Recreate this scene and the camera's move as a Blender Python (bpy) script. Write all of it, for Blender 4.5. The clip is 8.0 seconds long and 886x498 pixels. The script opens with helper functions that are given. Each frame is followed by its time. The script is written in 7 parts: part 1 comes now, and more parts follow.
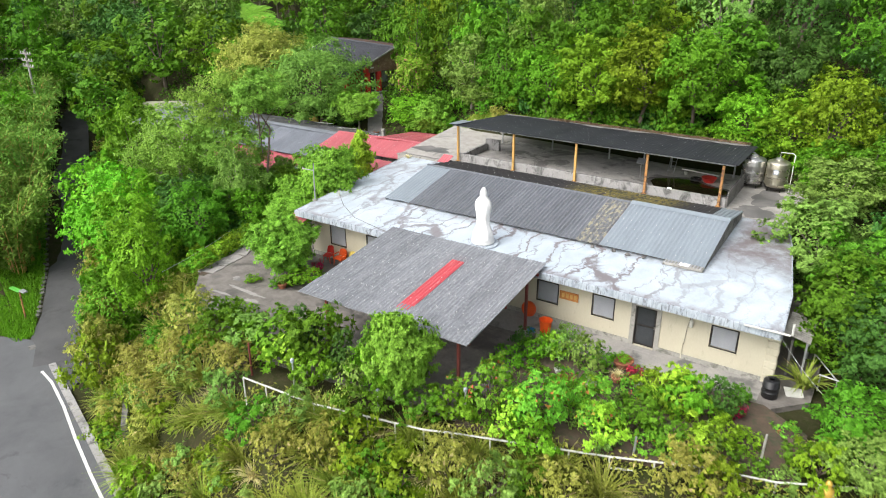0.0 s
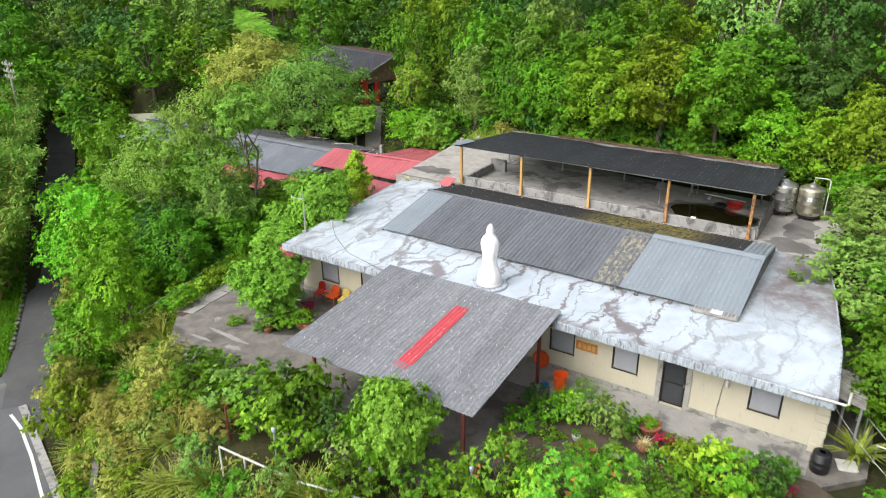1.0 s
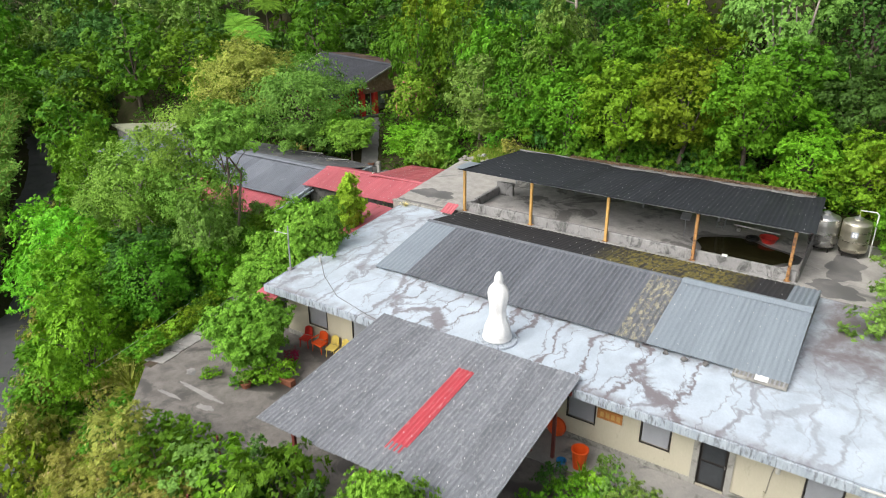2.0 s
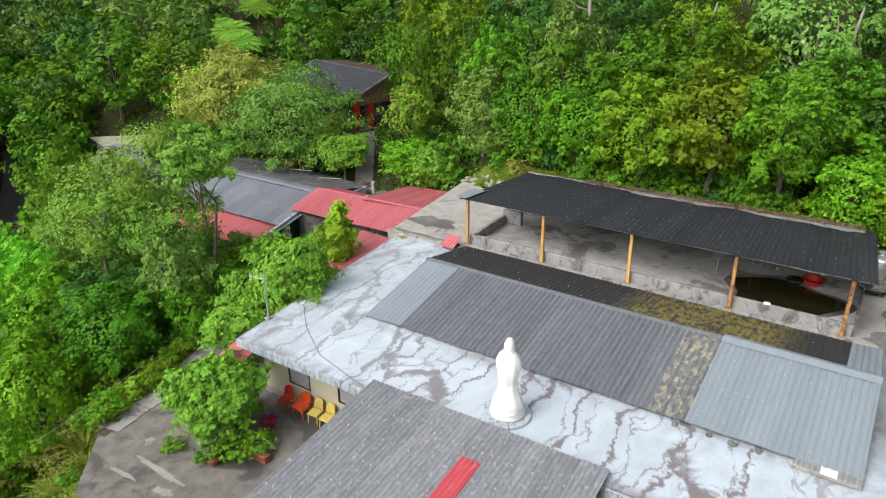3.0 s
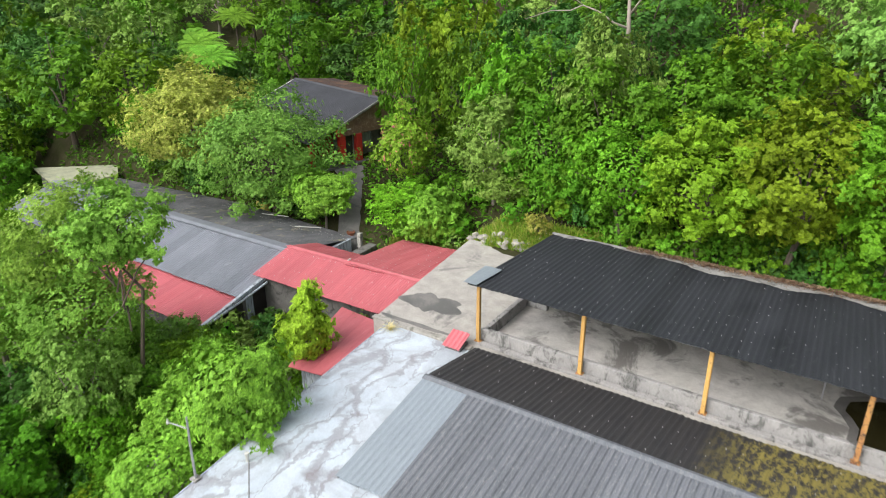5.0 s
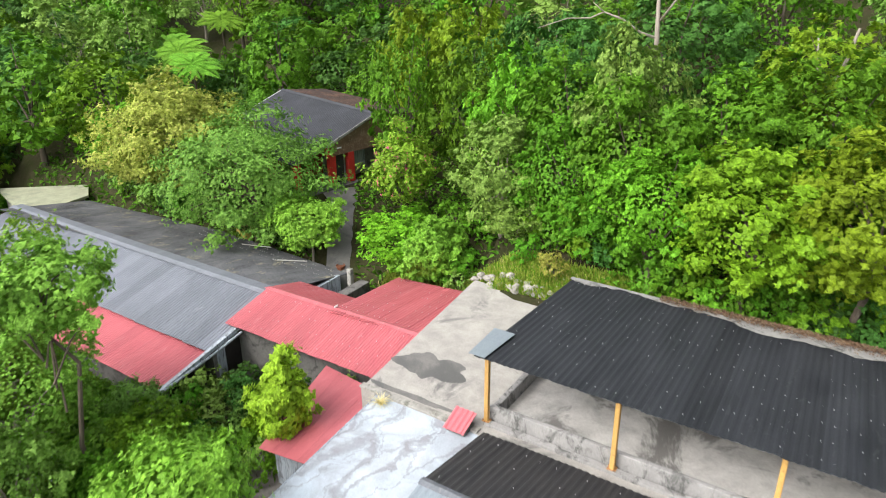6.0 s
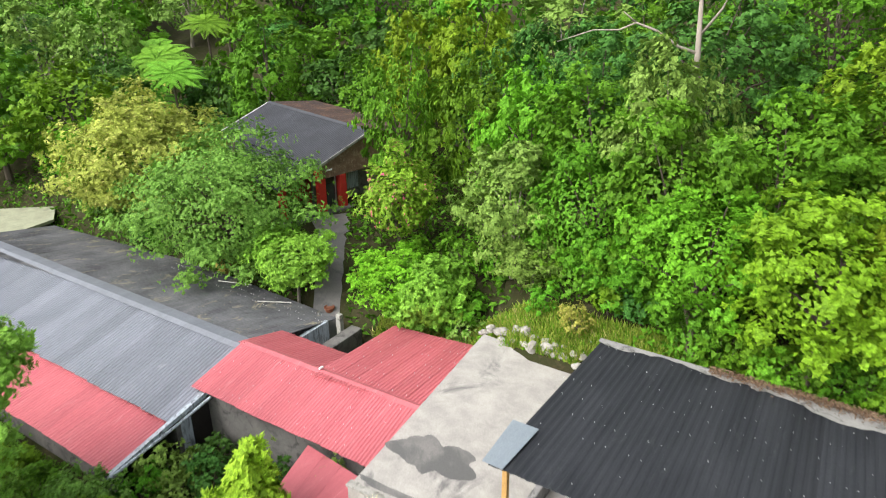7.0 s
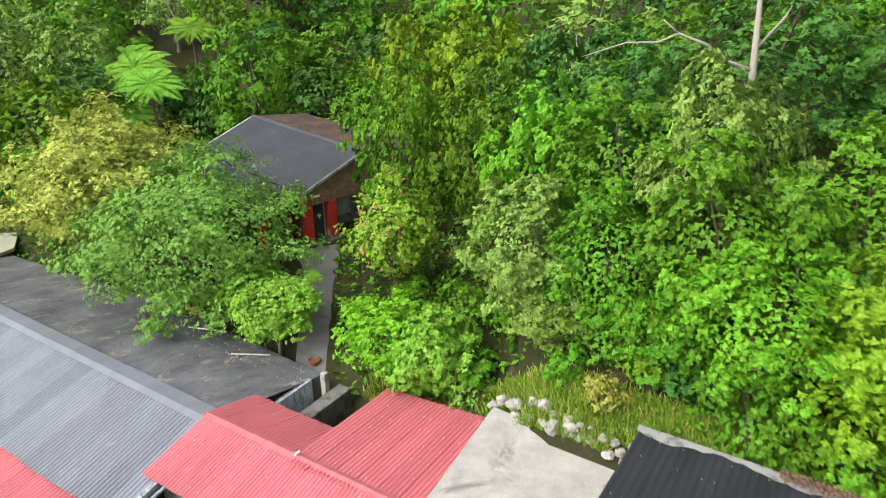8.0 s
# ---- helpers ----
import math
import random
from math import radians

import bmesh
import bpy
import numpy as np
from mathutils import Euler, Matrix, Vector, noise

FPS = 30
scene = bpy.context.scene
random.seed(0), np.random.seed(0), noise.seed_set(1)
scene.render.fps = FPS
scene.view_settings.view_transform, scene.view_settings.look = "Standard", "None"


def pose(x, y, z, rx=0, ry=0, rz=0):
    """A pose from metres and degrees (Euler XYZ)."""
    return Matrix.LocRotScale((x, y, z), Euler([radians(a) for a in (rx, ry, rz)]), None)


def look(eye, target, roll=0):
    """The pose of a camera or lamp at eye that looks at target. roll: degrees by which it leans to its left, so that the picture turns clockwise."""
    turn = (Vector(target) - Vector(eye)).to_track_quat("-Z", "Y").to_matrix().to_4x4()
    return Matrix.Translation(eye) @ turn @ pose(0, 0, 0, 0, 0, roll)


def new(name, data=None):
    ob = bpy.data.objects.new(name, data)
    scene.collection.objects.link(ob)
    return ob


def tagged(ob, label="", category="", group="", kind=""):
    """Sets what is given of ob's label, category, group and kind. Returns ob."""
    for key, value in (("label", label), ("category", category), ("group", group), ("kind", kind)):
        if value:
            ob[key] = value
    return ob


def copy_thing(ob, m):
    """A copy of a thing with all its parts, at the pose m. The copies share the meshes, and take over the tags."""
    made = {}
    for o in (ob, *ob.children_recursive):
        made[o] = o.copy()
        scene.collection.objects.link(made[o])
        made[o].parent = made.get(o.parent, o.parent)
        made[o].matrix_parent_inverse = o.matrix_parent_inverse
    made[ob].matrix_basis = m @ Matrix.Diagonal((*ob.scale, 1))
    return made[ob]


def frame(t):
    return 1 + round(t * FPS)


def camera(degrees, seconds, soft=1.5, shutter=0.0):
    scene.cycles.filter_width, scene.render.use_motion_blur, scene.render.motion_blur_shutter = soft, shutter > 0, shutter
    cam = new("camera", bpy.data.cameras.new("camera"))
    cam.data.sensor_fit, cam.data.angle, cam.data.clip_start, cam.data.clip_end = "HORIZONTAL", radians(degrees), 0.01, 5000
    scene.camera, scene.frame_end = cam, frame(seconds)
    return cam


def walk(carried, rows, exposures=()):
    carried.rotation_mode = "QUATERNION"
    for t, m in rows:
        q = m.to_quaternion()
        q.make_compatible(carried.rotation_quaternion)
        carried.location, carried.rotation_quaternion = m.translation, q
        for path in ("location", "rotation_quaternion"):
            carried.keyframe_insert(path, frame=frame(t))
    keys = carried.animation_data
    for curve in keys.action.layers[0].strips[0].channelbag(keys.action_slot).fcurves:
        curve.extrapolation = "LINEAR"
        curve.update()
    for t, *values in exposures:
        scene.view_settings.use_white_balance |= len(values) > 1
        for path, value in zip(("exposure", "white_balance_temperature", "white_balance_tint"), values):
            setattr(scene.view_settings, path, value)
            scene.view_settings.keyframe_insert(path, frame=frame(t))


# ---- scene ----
cam = camera(64.1, 8.0, soft=1.0, shutter=0.4)
PATH = [
    (0, (7.909, -27.526, 16.696), (6.908, -25.991, 15.894), -0.4),
    (0.5, (6.863, -25.897, 16.806), (5.86, -24.364, 16.005), -0.5),
    (1, (5.763, -24.218, 16.989), (4.757, -22.686, 16.188), -0.6),
    (1.5, (4.594, -22.433, 17.195), (3.587, -20.903, 16.39), -0.5),
    (3, (0.824, -16.584, 17.241), (-0.187, -15.057, 16.436), -0.5),
    (3.5, (-0.477, -14.635, 17.273), (-1.487, -13.109, 16.466), -0.5),
    (4, (-1.825, -12.629, 17.175), (-2.836, -11.1, 16.372), -0.5),
    (4.5, (-3.22, -10.707, 17.096), (-4.227, -9.175, 16.298), -0.3),
    (6, (-7.316, -4.447, 16.991), (-8.327, -2.918, 16.19), -0.6),
    (6.5, (-8.767, -2.461, 16.955), (-9.776, -0.931, 16.154), -0.6),
    (7, (-10.157, -0.461, 16.95), (-11.164, 1.069, 16.147), -0.5),
    (7.5, (-11.479, 1.595, 16.913), (-12.488, 3.123, 16.108), -0.6),
    (8, (-12.754, 3.688, 16.848), (-13.77, 5.209, 16.04), -0.8),
]
walk(cam, [(t, look(eye, target, roll)) for t, eye, target, roll in PATH], [(0.0, 0.74), (1.5, 0.54), (3.0, 0.40), (4.5, 0.52), (6.0, 0.86), (8.0, 0.90)])
# ---- light ----
world = bpy.data.worlds.new("overcast_sky")
scene.world = world
world.use_nodes = True
wn = world.node_tree
sky = wn.nodes.new("ShaderNodeTexSky")
sky.sky_type = "NISHITA"
sky.sun_disc = False
sky.sun_elevation = radians(45)
sky.sun_rotation = radians(201)
sky.dust_density = 4.0
sky.air_density = 1.0
grey_sky = wn.nodes.new("ShaderNodeHueSaturation")
grey_sky.inputs["Saturation"].default_value = 0.25
wn.links.new(sky.outputs[0], grey_sky.inputs["Color"])
wn.links.new(grey_sky.outputs[0], wn.nodes["Background"].inputs["Color"])
wn.nodes["Background"].inputs["Strength"].default_value = 0.15
sun_data = bpy.data.lights.new("sun", "SUN")
sun_data.energy, sun_data.angle, sun_data.color = 1.9, radians(50), (1.0, 0.97, 0.92)
sun = new("sun", sun_data)
sun.matrix_world = look((0, 0, 60), (22, 56, 0))
scene.view_settings.exposure = 0.65

# ---- materials ----


def start(name):
    m = bpy.data.materials.new(name)
    m.use_nodes = True
    return m, m.node_tree, m.node_tree.nodes["Principled BSDF"]


def place_vec(nt, sx=1.0, sy=1.0, sz=1.0):
    g = nt.nodes.new("ShaderNodeNewGeometry")
    mp = nt.nodes.new("ShaderNodeMapping")
    mp.inputs["Scale"].default_value = (sx, sy, sz)
    nt.links.new(g.outputs["Position"], mp.inputs["Vector"])
    return mp.outputs[0]


def grain(nt, vec, scale, detail=4.0, rough=0.6, warp=0.0):
    n = nt.nodes.new("ShaderNodeTexNoise")
    n.inputs["Scale"].default_value = scale
    n.inputs["Detail"].default_value = detail
    n.inputs["Roughness"].default_value = rough
    n.inputs["Distortion"].default_value = warp
    nt.links.new(vec, n.inputs["Vector"])
    return n.outputs["Fac"]


def ramp(nt, fac, stops):
    r = nt.nodes.new("ShaderNodeValToRGB")
    while len(r.color_ramp.elements) < len(stops):
        r.color_ramp.elements.new(0.5)
    for el, (at, col) in zip(r.color_ramp.elements, stops):
        el.position = at
        el.color = (*col, 1) if isinstance(col, tuple) else (col, col, col, 1)
    nt.links.new(fac, r.inputs["Fac"])
    return r.outputs["Color"]


def blend(nt, fac, a, b, how="MIX"):
    x = nt.nodes.new("ShaderNodeMix")
    x.data_type, x.blend_type = "RGBA", how
    for value, socket in ((fac, x.inputs[0]), (a, x.inputs[6]), (b, x.inputs[7])):
        if isinstance(value, (int, float)):
            socket.default_value = value if socket == x.inputs[0] else (value, value, value, 1)
        elif isinstance(value, tuple):
            socket.default_value = (*value, 1)
        else:
            nt.links.new(value, socket)
    return x.outputs[2]


def math_node(nt, op, a, b=0.0):
    x = nt.nodes.new("ShaderNodeMath")
    x.operation = op
    for value, socket in ((a, x.inputs[0]), (b, x.inputs[1])):
        if isinstance(value, (int, float)):
            socket.default_value = value
        else:
            nt.links.new(value, socket)
    return x.outputs[0]


def relief(nt, bsdf, height, strength=0.3, distance=0.02):
    b = nt.nodes.new("ShaderNodeBump")
    b.inputs["Strength"].default_value = strength
    b.inputs["Distance"].default_value = distance
    nt.links.new(height, b.inputs["Height"])
    nt.links.new(b.outputs[0], bsdf.inputs["Normal"])


def worn(name, a, b, c=None, rough=0.7, gloss=0.5, metal=0.0, scale=0.7, fine=14.0, stretch=(1, 1, 1), stain=0.5, vary=0.12, bump=0.25, grainy=0.55, speck=None):
    """A worn surface: two tones in broad patches, fine grain, stains in a third tone, and a small shift of tone for each piece."""
    m, nt, bsdf = start(name)
    vec = place_vec(nt, *stretch)
    broad = grain(nt, vec, scale, 5, 0.65, 0.4)
    small = grain(nt, vec, fine, 4, 0.7)
    col = blend(nt, ramp(nt, broad, [(0.32, 0.0), (0.68, 1.0)]), a, b)
    if c:
        spots = grain(nt, vec, scale * 2.3, 6, 0.7, 0.8)
        col = blend(nt, ramp(nt, spots, [(stain, 0.0), (stain + 0.14, 1.0)]), col, c)
    col = blend(nt, grainy, col, ramp(nt, small, [(0.25, 0.72), (0.75, 1.28)]), "MULTIPLY")
    if speck:
        dots = grain(nt, place_vec(nt, 9, 5, 9), 1.0, 3, 0.8)
        col = blend(nt, ramp(nt, dots, [(0.54, 0.0), (0.68, 0.8)]), col, speck)
    info = nt.nodes.new("ShaderNodeObjectInfo")
    tone = ramp(nt, info.outputs["Random"], [(0.0, 1 - vary), (1.0, 1 + vary)])
    col = blend(nt, 1.0, col, tone, "MULTIPLY")
    nt.links.new(col, bsdf.inputs["Base Color"])
    bsdf.inputs["Metallic"].default_value = metal
    bsdf.inputs["Specular IOR Level"].default_value = gloss
    nt.links.new(ramp(nt, broad, [(0.3, rough - 0.1), (0.7, min(1.0, rough + 0.12))]), bsdf.inputs["Roughness"])
    relief(nt, bsdf, small, bump, 0.01)
    return m


def leafy(name, dark, light, tip=None, through_light=0.24, gloss=0.55, vary=0.40):
    """Leaves: tone varies leaf by leaf and tree by tree; light passes through them."""
    m, nt, bsdf = start(name)
    g = nt.nodes.new("ShaderNodeNewGeometry")
    info = nt.nodes.new("ShaderNodeObjectInfo")
    calm = tuple(0.6 * a + 0.4 * b for a, b in zip(dark, light))
    stops = [(0.0, calm), (0.75, light)] + ([(0.93, light), (0.97, tip)] if tip else [])
    col = ramp(nt, g.outputs["Random Per Island"], stops)
    hue = nt.nodes.new("ShaderNodeHueSaturation")
    nt.links.new(col, hue.inputs["Color"])
    nt.links.new(math_node(nt, "ADD", math_node(nt, "MULTIPLY", info.outputs["Random"], 0.03), 0.487), hue.inputs["Hue"])
    hue.inputs["Saturation"].default_value = 1.0
    wide = grain(nt, place_vec(nt), 0.35, 3, 0.6)
    nt.links.new(math_node(nt, "ADD", math_node(nt, "MULTIPLY", wide, 0.9), math_node(nt, "ADD", math_node(nt, "MULTIPLY", info.outputs["Random"], vary), 0.66 - vary / 2)), hue.inputs["Value"])
    # veins, and shade in the gaps of each spray, painted into the colour by noise
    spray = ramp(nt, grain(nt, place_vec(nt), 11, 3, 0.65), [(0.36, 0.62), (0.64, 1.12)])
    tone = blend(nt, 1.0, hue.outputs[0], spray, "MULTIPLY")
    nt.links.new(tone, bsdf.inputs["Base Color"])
    bsdf.inputs["Roughness"].default_value = gloss
    bsdf.inputs["Specular IOR Level"].default_value = 0.13
    tl = nt.nodes.new("ShaderNodeBsdfTranslucent")
    nt.links.new(tone, tl.inputs["Color"])
    mx = nt.nodes.new("ShaderNodeMixShader")
    mx.inputs[0].default_value = through_light
    nt.links.new(bsdf.outputs[0], mx.inputs[1])
    nt.links.new(tl.outputs[0], mx.inputs[2])
    nt.links.new(mx.outputs[0], nt.nodes["Material Output"].inputs["Surface"])
    return m


def white_coating():
    """White roof paint with grey smears along meandering joints, dirty at one end and along the front edge."""
    m, nt, bsdf = start("white_roof_coating")
    g = nt.nodes.new("ShaderNodeNewGeometry")
    sep = nt.nodes.new("ShaderNodeSeparateXYZ")
    nt.links.new(g.outputs["Position"], sep.inputs[0])
    warp = nt.nodes.new("ShaderNodeTexNoise")
    warp.inputs["Scale"].default_value = 0.55
    warp.inputs["Detail"].default_value = 5
    warp.inputs["Roughness"].default_value = 0.6
    nt.links.new(g.outputs["Position"], warp.inputs["Vector"])
    add = nt.nodes.new("ShaderNodeVectorMath")
    add.operation = "MULTIPLY_ADD"
    nt.links.new(warp.outputs["Color"], add.inputs[0])
    add.inputs[1].default_value = (2.3, 2.0, 0)
    nt.links.new(g.outputs["Position"], add.inputs[2])
    vec = place_vec(nt)
    mid = grain(nt, vec, 1.1, 6, 0.7, 0.6)
    big = grain(nt, vec, 0.16, 3, 0.55, 0.3)
    fine = grain(nt, vec, 16, 4, 0.7)
    cloud = grain(nt, place_vec(nt, 1.0, 0.6, 1), 0.7, 5, 0.6, 0.8)
    col = blend(nt, ramp(nt, cloud, [(0.3, 0.0), (0.7, 1.0)]), (0.405, 0.465, 0.525), (0.55, 0.62, 0.69))
    keep = ramp(nt, math_node(nt, "MULTIPLY", math_node(nt, "ADD", sep.outputs["X"], 20.0), 0.04), [(0.05, 0.5), (0.3, 0.85), (0.45, 1.0), (0.80, 1.0), (0.87, 0.4)])
    for scale, turn, amount, w in (((0.62, 0.11), 0.16, 0.97, 0.36), ((0.95, 0.2), -0.05, 0.7, 0.18)):
        mp = nt.nodes.new("ShaderNodeMapping")
        mp.inputs["Rotation"].default_value = (0, 0, turn)
        mp.inputs["Scale"].default_value = (*scale, 1)
        nt.links.new(add.outputs[0], mp.inputs["Vector"])
        v = nt.nodes.new("ShaderNodeTexVoronoi")
        v.feature = "DISTANCE_TO_EDGE"
        v.voronoi_dimensions = "2D"
        v.inputs["Scale"].default_value = 1.0
        nt.links.new(mp.outputs[0], v.inputs["Vector"])
        width = math_node(nt, "MULTIPLY", math_node(nt, "MAXIMUM", math_node(nt, "SUBTRACT", mid, 0.33), 0.035), w)
        smear = ramp(nt, math_node(nt, "DIVIDE", v.outputs["Distance"], width), [(0.3, 1.0), (1.15, 0.0)])
        col = blend(nt, math_node(nt, "MULTIPLY", math_node(nt, "MULTIPLY", smear, keep), amount), col, (0.185, 0.165, 0.175))
    side = ramp(nt, math_node(nt, "MULTIPLY", math_node(nt, "ADD", sep.outputs["X"], 20.0), 0.04), [(0.0, 0.55), (0.14, 0.08), (1.0, 0.08)])
    end = math_node(nt, "MULTIPLY", ramp(nt, math_node(nt, "MULTIPLY", math_node(nt, "ADD", sep.outputs["X"], 20.0), 0.04), [(0.86, 0.0), (0.92, 1.0)]), ramp(nt, math_node(nt, "MULTIPLY", sep.outputs["Y"], 0.1), [(0.36, 0.0), (0.60, 1.0)]))
    side = math_node(nt, "MAXIMUM", side, end)
    front = ramp(nt, math_node(nt, "ADD", math_node(nt, "MULTIPLY", sep.outputs["Y"], 0.3), 0.5), [(0.2, 0.85), (0.38, 0.0)])
    back = ramp(nt, math_node(nt, "MULTIPLY", sep.outputs["Y"], 0.1), [(0.22, 0.0), (0.29, 0.6), (0.32, 0.3), (1.0, 0.3)])
    blot = ramp(nt, grain(nt, place_vec(nt, 0.8, 0.9, 1), 0.75, 6, 0.65, 0.9), [(0.40, 0.0), (0.60, 1.0)])
    dirt = math_node(nt, "MULTIPLY", blot, math_node(nt, "MAXIMUM", math_node(nt, "MAXIMUM", side, front), back))
    col = blend(nt, dirt, col, (0.175, 0.15, 0.155))
    col = blend(nt, math_node(nt, "MULTIPLY", end, ramp(nt, mid, [(0.35, 0.35), (0.6, 0.95)])), col, (0.165, 0.14, 0.145))
    col = blend(nt, 0.4, col, ramp(nt, fine, [(0.3, 0.78), (0.7, 1.18)]), "MULTIPLY")
    nt.links.new(col, bsdf.inputs["Base Color"])
    bsdf.inputs["Roughness"].default_value = 0.55
    relief(nt, bsdf, mid, 0.2, 0.03)
    return m


def mossy_sheet(name, base, base2, moss, x_mid, x_half, low=0.45):
    """Roof sheet with a patch of moss or rust round x_mid."""
    m, nt, bsdf = start(name)
    g = nt.nodes.new("ShaderNodeNewGeometry")
    sep = nt.nodes.new("ShaderNodeSeparateXYZ")
    nt.links.new(g.outputs["Position"], sep.inputs[0])
    streak = grain(nt, place_vec(nt, 6, 0.7, 1), 1.0, 5, 0.7)
    patch = grain(nt, place_vec(nt, 1.9, 0.9, 1), 2.8, 6, 0.78)
    col = blend(nt, ramp(nt, streak, [(0.35, 0.0), (0.65, 1.0)]), base, base2)
    off = math_node(nt, "DIVIDE", math_node(nt, "ABSOLUTE", math_node(nt, "SUBTRACT", sep.outputs["X"], x_mid)), x_half)
    amount = math_node(nt, "MULTIPLY", ramp(nt, off, [(0.6, 1.0), (1.0, 0.0)]), ramp(nt, patch, [(low, 0.0), (low + 0.1, 1.0)]))
    col = blend(nt, amount, col, moss)
    nt.links.new(col, bsdf.inputs["Base Color"])
    bsdf.inputs["Roughness"].default_value = 0.7
    relief(nt, bsdf, patch, 0.3, 0.02)
    return m


def concrete_floor(name, a, b, wet, at=0.5, size=0.35):
    """Weathered concrete with dark damp patches that shine a little."""
    m, nt, bsdf = start(name)
    vec = place_vec(nt)
    broad = grain(nt, vec, size, 6, 0.66, 0.7)
    mid = grain(nt, vec, 1.3, 6, 0.7, 0.3)
    fine = grain(nt, vec, 18, 4, 0.7)
    col = blend(nt, ramp(nt, mid, [(0.35, 0.0), (0.65, 1.0)]), a, b)
    damp = ramp(nt, broad, [(at, 0.0), (at + 0.07, 1.0)])
    col = blend(nt, damp, col, wet)
    col = blend(nt, 0.45, col, ramp(nt, fine, [(0.3, 0.78), (0.7, 1.2)]), "MULTIPLY")
    nt.links.new(col, bsdf.inputs["Base Color"])
    nt.links.new(ramp(nt, damp, [(0.0, 0.85), (1.0, 0.5)]), bsdf.inputs["Roughness"])
    relief(nt, bsdf, fine, 0.25, 0.01)
    return m


def plain(name, col, rough=0.5, metal=0.0):
    return worn(name, col, tuple(v * 0.82 for v in col), rough=rough, metal=metal, scale=2.0, fine=30, vary=0.06, bump=0.1)


M_SLAB = white_coating()
M_EDGE = worn("slab_edge_paint", (0.47, 0.52, 0.575), (0.31, 0.355, 0.41), (0.14, 0.15, 0.165), rough=0.6, scale=1.2, stretch=(2.5, 2.5, 0.6), stain=0.49)
M_WALL = worn("cream_wall_paint", (0.51, 0.475, 0.365), (0.475, 0.44, 0.335), (0.37, 0.34, 0.26), rough=0.75, scale=0.8, stretch=(1.5, 1.5, 0.5), stain=0.6, vary=0.02, grainy=0.2, bump=0.1)
M_CONC = concrete_floor("weathered_concrete", (0.33, 0.315, 0.295), (0.25, 0.24, 0.23), (0.12, 0.118, 0.115), 0.56, 0.6)
M_CONC_PALE = concrete_floor("pale_concrete", (0.60, 0.58, 0.55), (0.40, 0.385, 0.365), (0.20, 0.19, 0.18), 0.51, 0.42)
M_DECK = concrete_floor("deck_concrete", (0.40, 0.38, 0.35), (0.29, 0.275, 0.255), (0.15, 0.145, 0.14), 0.60)
M_DAMP = concrete_floor("damp_concrete", (0.20, 0.19, 0.18), (0.15, 0.145, 0.14), (0.11, 0.108, 0.105), 0.5)
M_FLAT = concrete_floor("lichen_flat_roof", (0.34, 0.35, 0.24), (0.25, 0.26, 0.18), (0.15, 0.16, 0.11), 0.56)
M_CONC_DARK = concrete_floor("dark_concrete", (0.17, 0.16, 0.155), (0.12, 0.115, 0.11), (0.06, 0.06, 0.06), 0.5)
M_COURT = concrete_floor("court_concrete", (0.21, 0.192, 0.175), (0.125, 0.113, 0.102), (0.085, 0.078, 0.072), 0.52, 0.7)
M_KERB = worn("kerb_concrete", (0.34, 0.33, 0.30), (0.25, 0.24, 0.22), (0.13, 0.13, 0.11), rough=0.85, scale=1.0)
M_PARAPET = worn("parapet_concrete", (0.36, 0.35, 0.34), (0.26, 0.255, 0.25), (0.10, 0.10, 0.095), rough=0.85, scale=0.9, stretch=(1, 1, 0.5))
M_GREY = worn("grey_corrugated_sheet", (0.145, 0.155, 0.175), (0.105, 0.115, 0.13), (0.19, 0.20, 0.21), rough=0.6, metal=0.1, scale=0.8, stretch=(5, 0.6, 1), stain=0.56, vary=0.10, speck=(0.20, 0.21, 0.22))
M_CANOPY = worn("canopy_sheet", (0.215, 0.225, 0.245), (0.155, 0.165, 0.18), (0.29, 0.30, 0.315), rough=0.6, metal=0.1, scale=0.8, stretch=(4, 0.6, 1), stain=0.55, vary=0.10, speck=(0.36, 0.37, 0.38))
M_BLUEGREY = worn("blue_grey_steel_sheet", (0.275, 0.318, 0.355), (0.24, 0.28, 0.315), (0.28, 0.31, 0.335), rough=0.45, metal=0.2, scale=0.6, stretch=(3, 0.6, 1), stain=0.6, vary=0.05)
M_BLACK = worn("black_roof_sheet", (0.024, 0.026, 0.031), (0.038, 0.041, 0.047), (0.055, 0.058, 0.062), rough=0.65, metal=0.0, scale=0.6, stretch=(2, 0.6, 1), stain=0.6, vary=0.15, gloss=0.15)
M_MOSSBACK = mossy_sheet("mossy_black_sheet", (0.020, 0.020, 0.022), (0.035, 0.033, 0.033), (0.21, 0.175, 0.042), -3.9, 3.6, 0.45)
M_RUST = mossy_sheet("lichen_grey_sheet", (0.15, 0.155, 0.165), (0.10, 0.105, 0.115), (0.34, 0.32, 0.22), -3.45, 1.1, 0.5)
M_RED = worn("red_steel_sheet", (0.54, 0.145, 0.165), (0.47, 0.115, 0.135), (0.60, 0.25, 0.265), rough=0.5, metal=0.05, scale=0.6, stretch=(4, 0.6, 1), stain=0.6, vary=0.08)
M_REDFIB = worn("red_fibreglass_sheet", (0.55, 0.07, 0.09), (0.45, 0.06, 0.07), (0.62, 0.25, 0.25), rough=0.5, scale=0.9, stretch=(5, 0.6, 1), stain=0.55)
M_LONG = worn("light_grey_corrugated_sheet", (0.23, 0.245, 0.285), (0.18, 0.195, 0.225), (0.28, 0.295, 0.325), rough=0.6, metal=0.1, scale=0.4, stretch=(1.5, 0.8, 1), stain=0.62, vary=0.14)
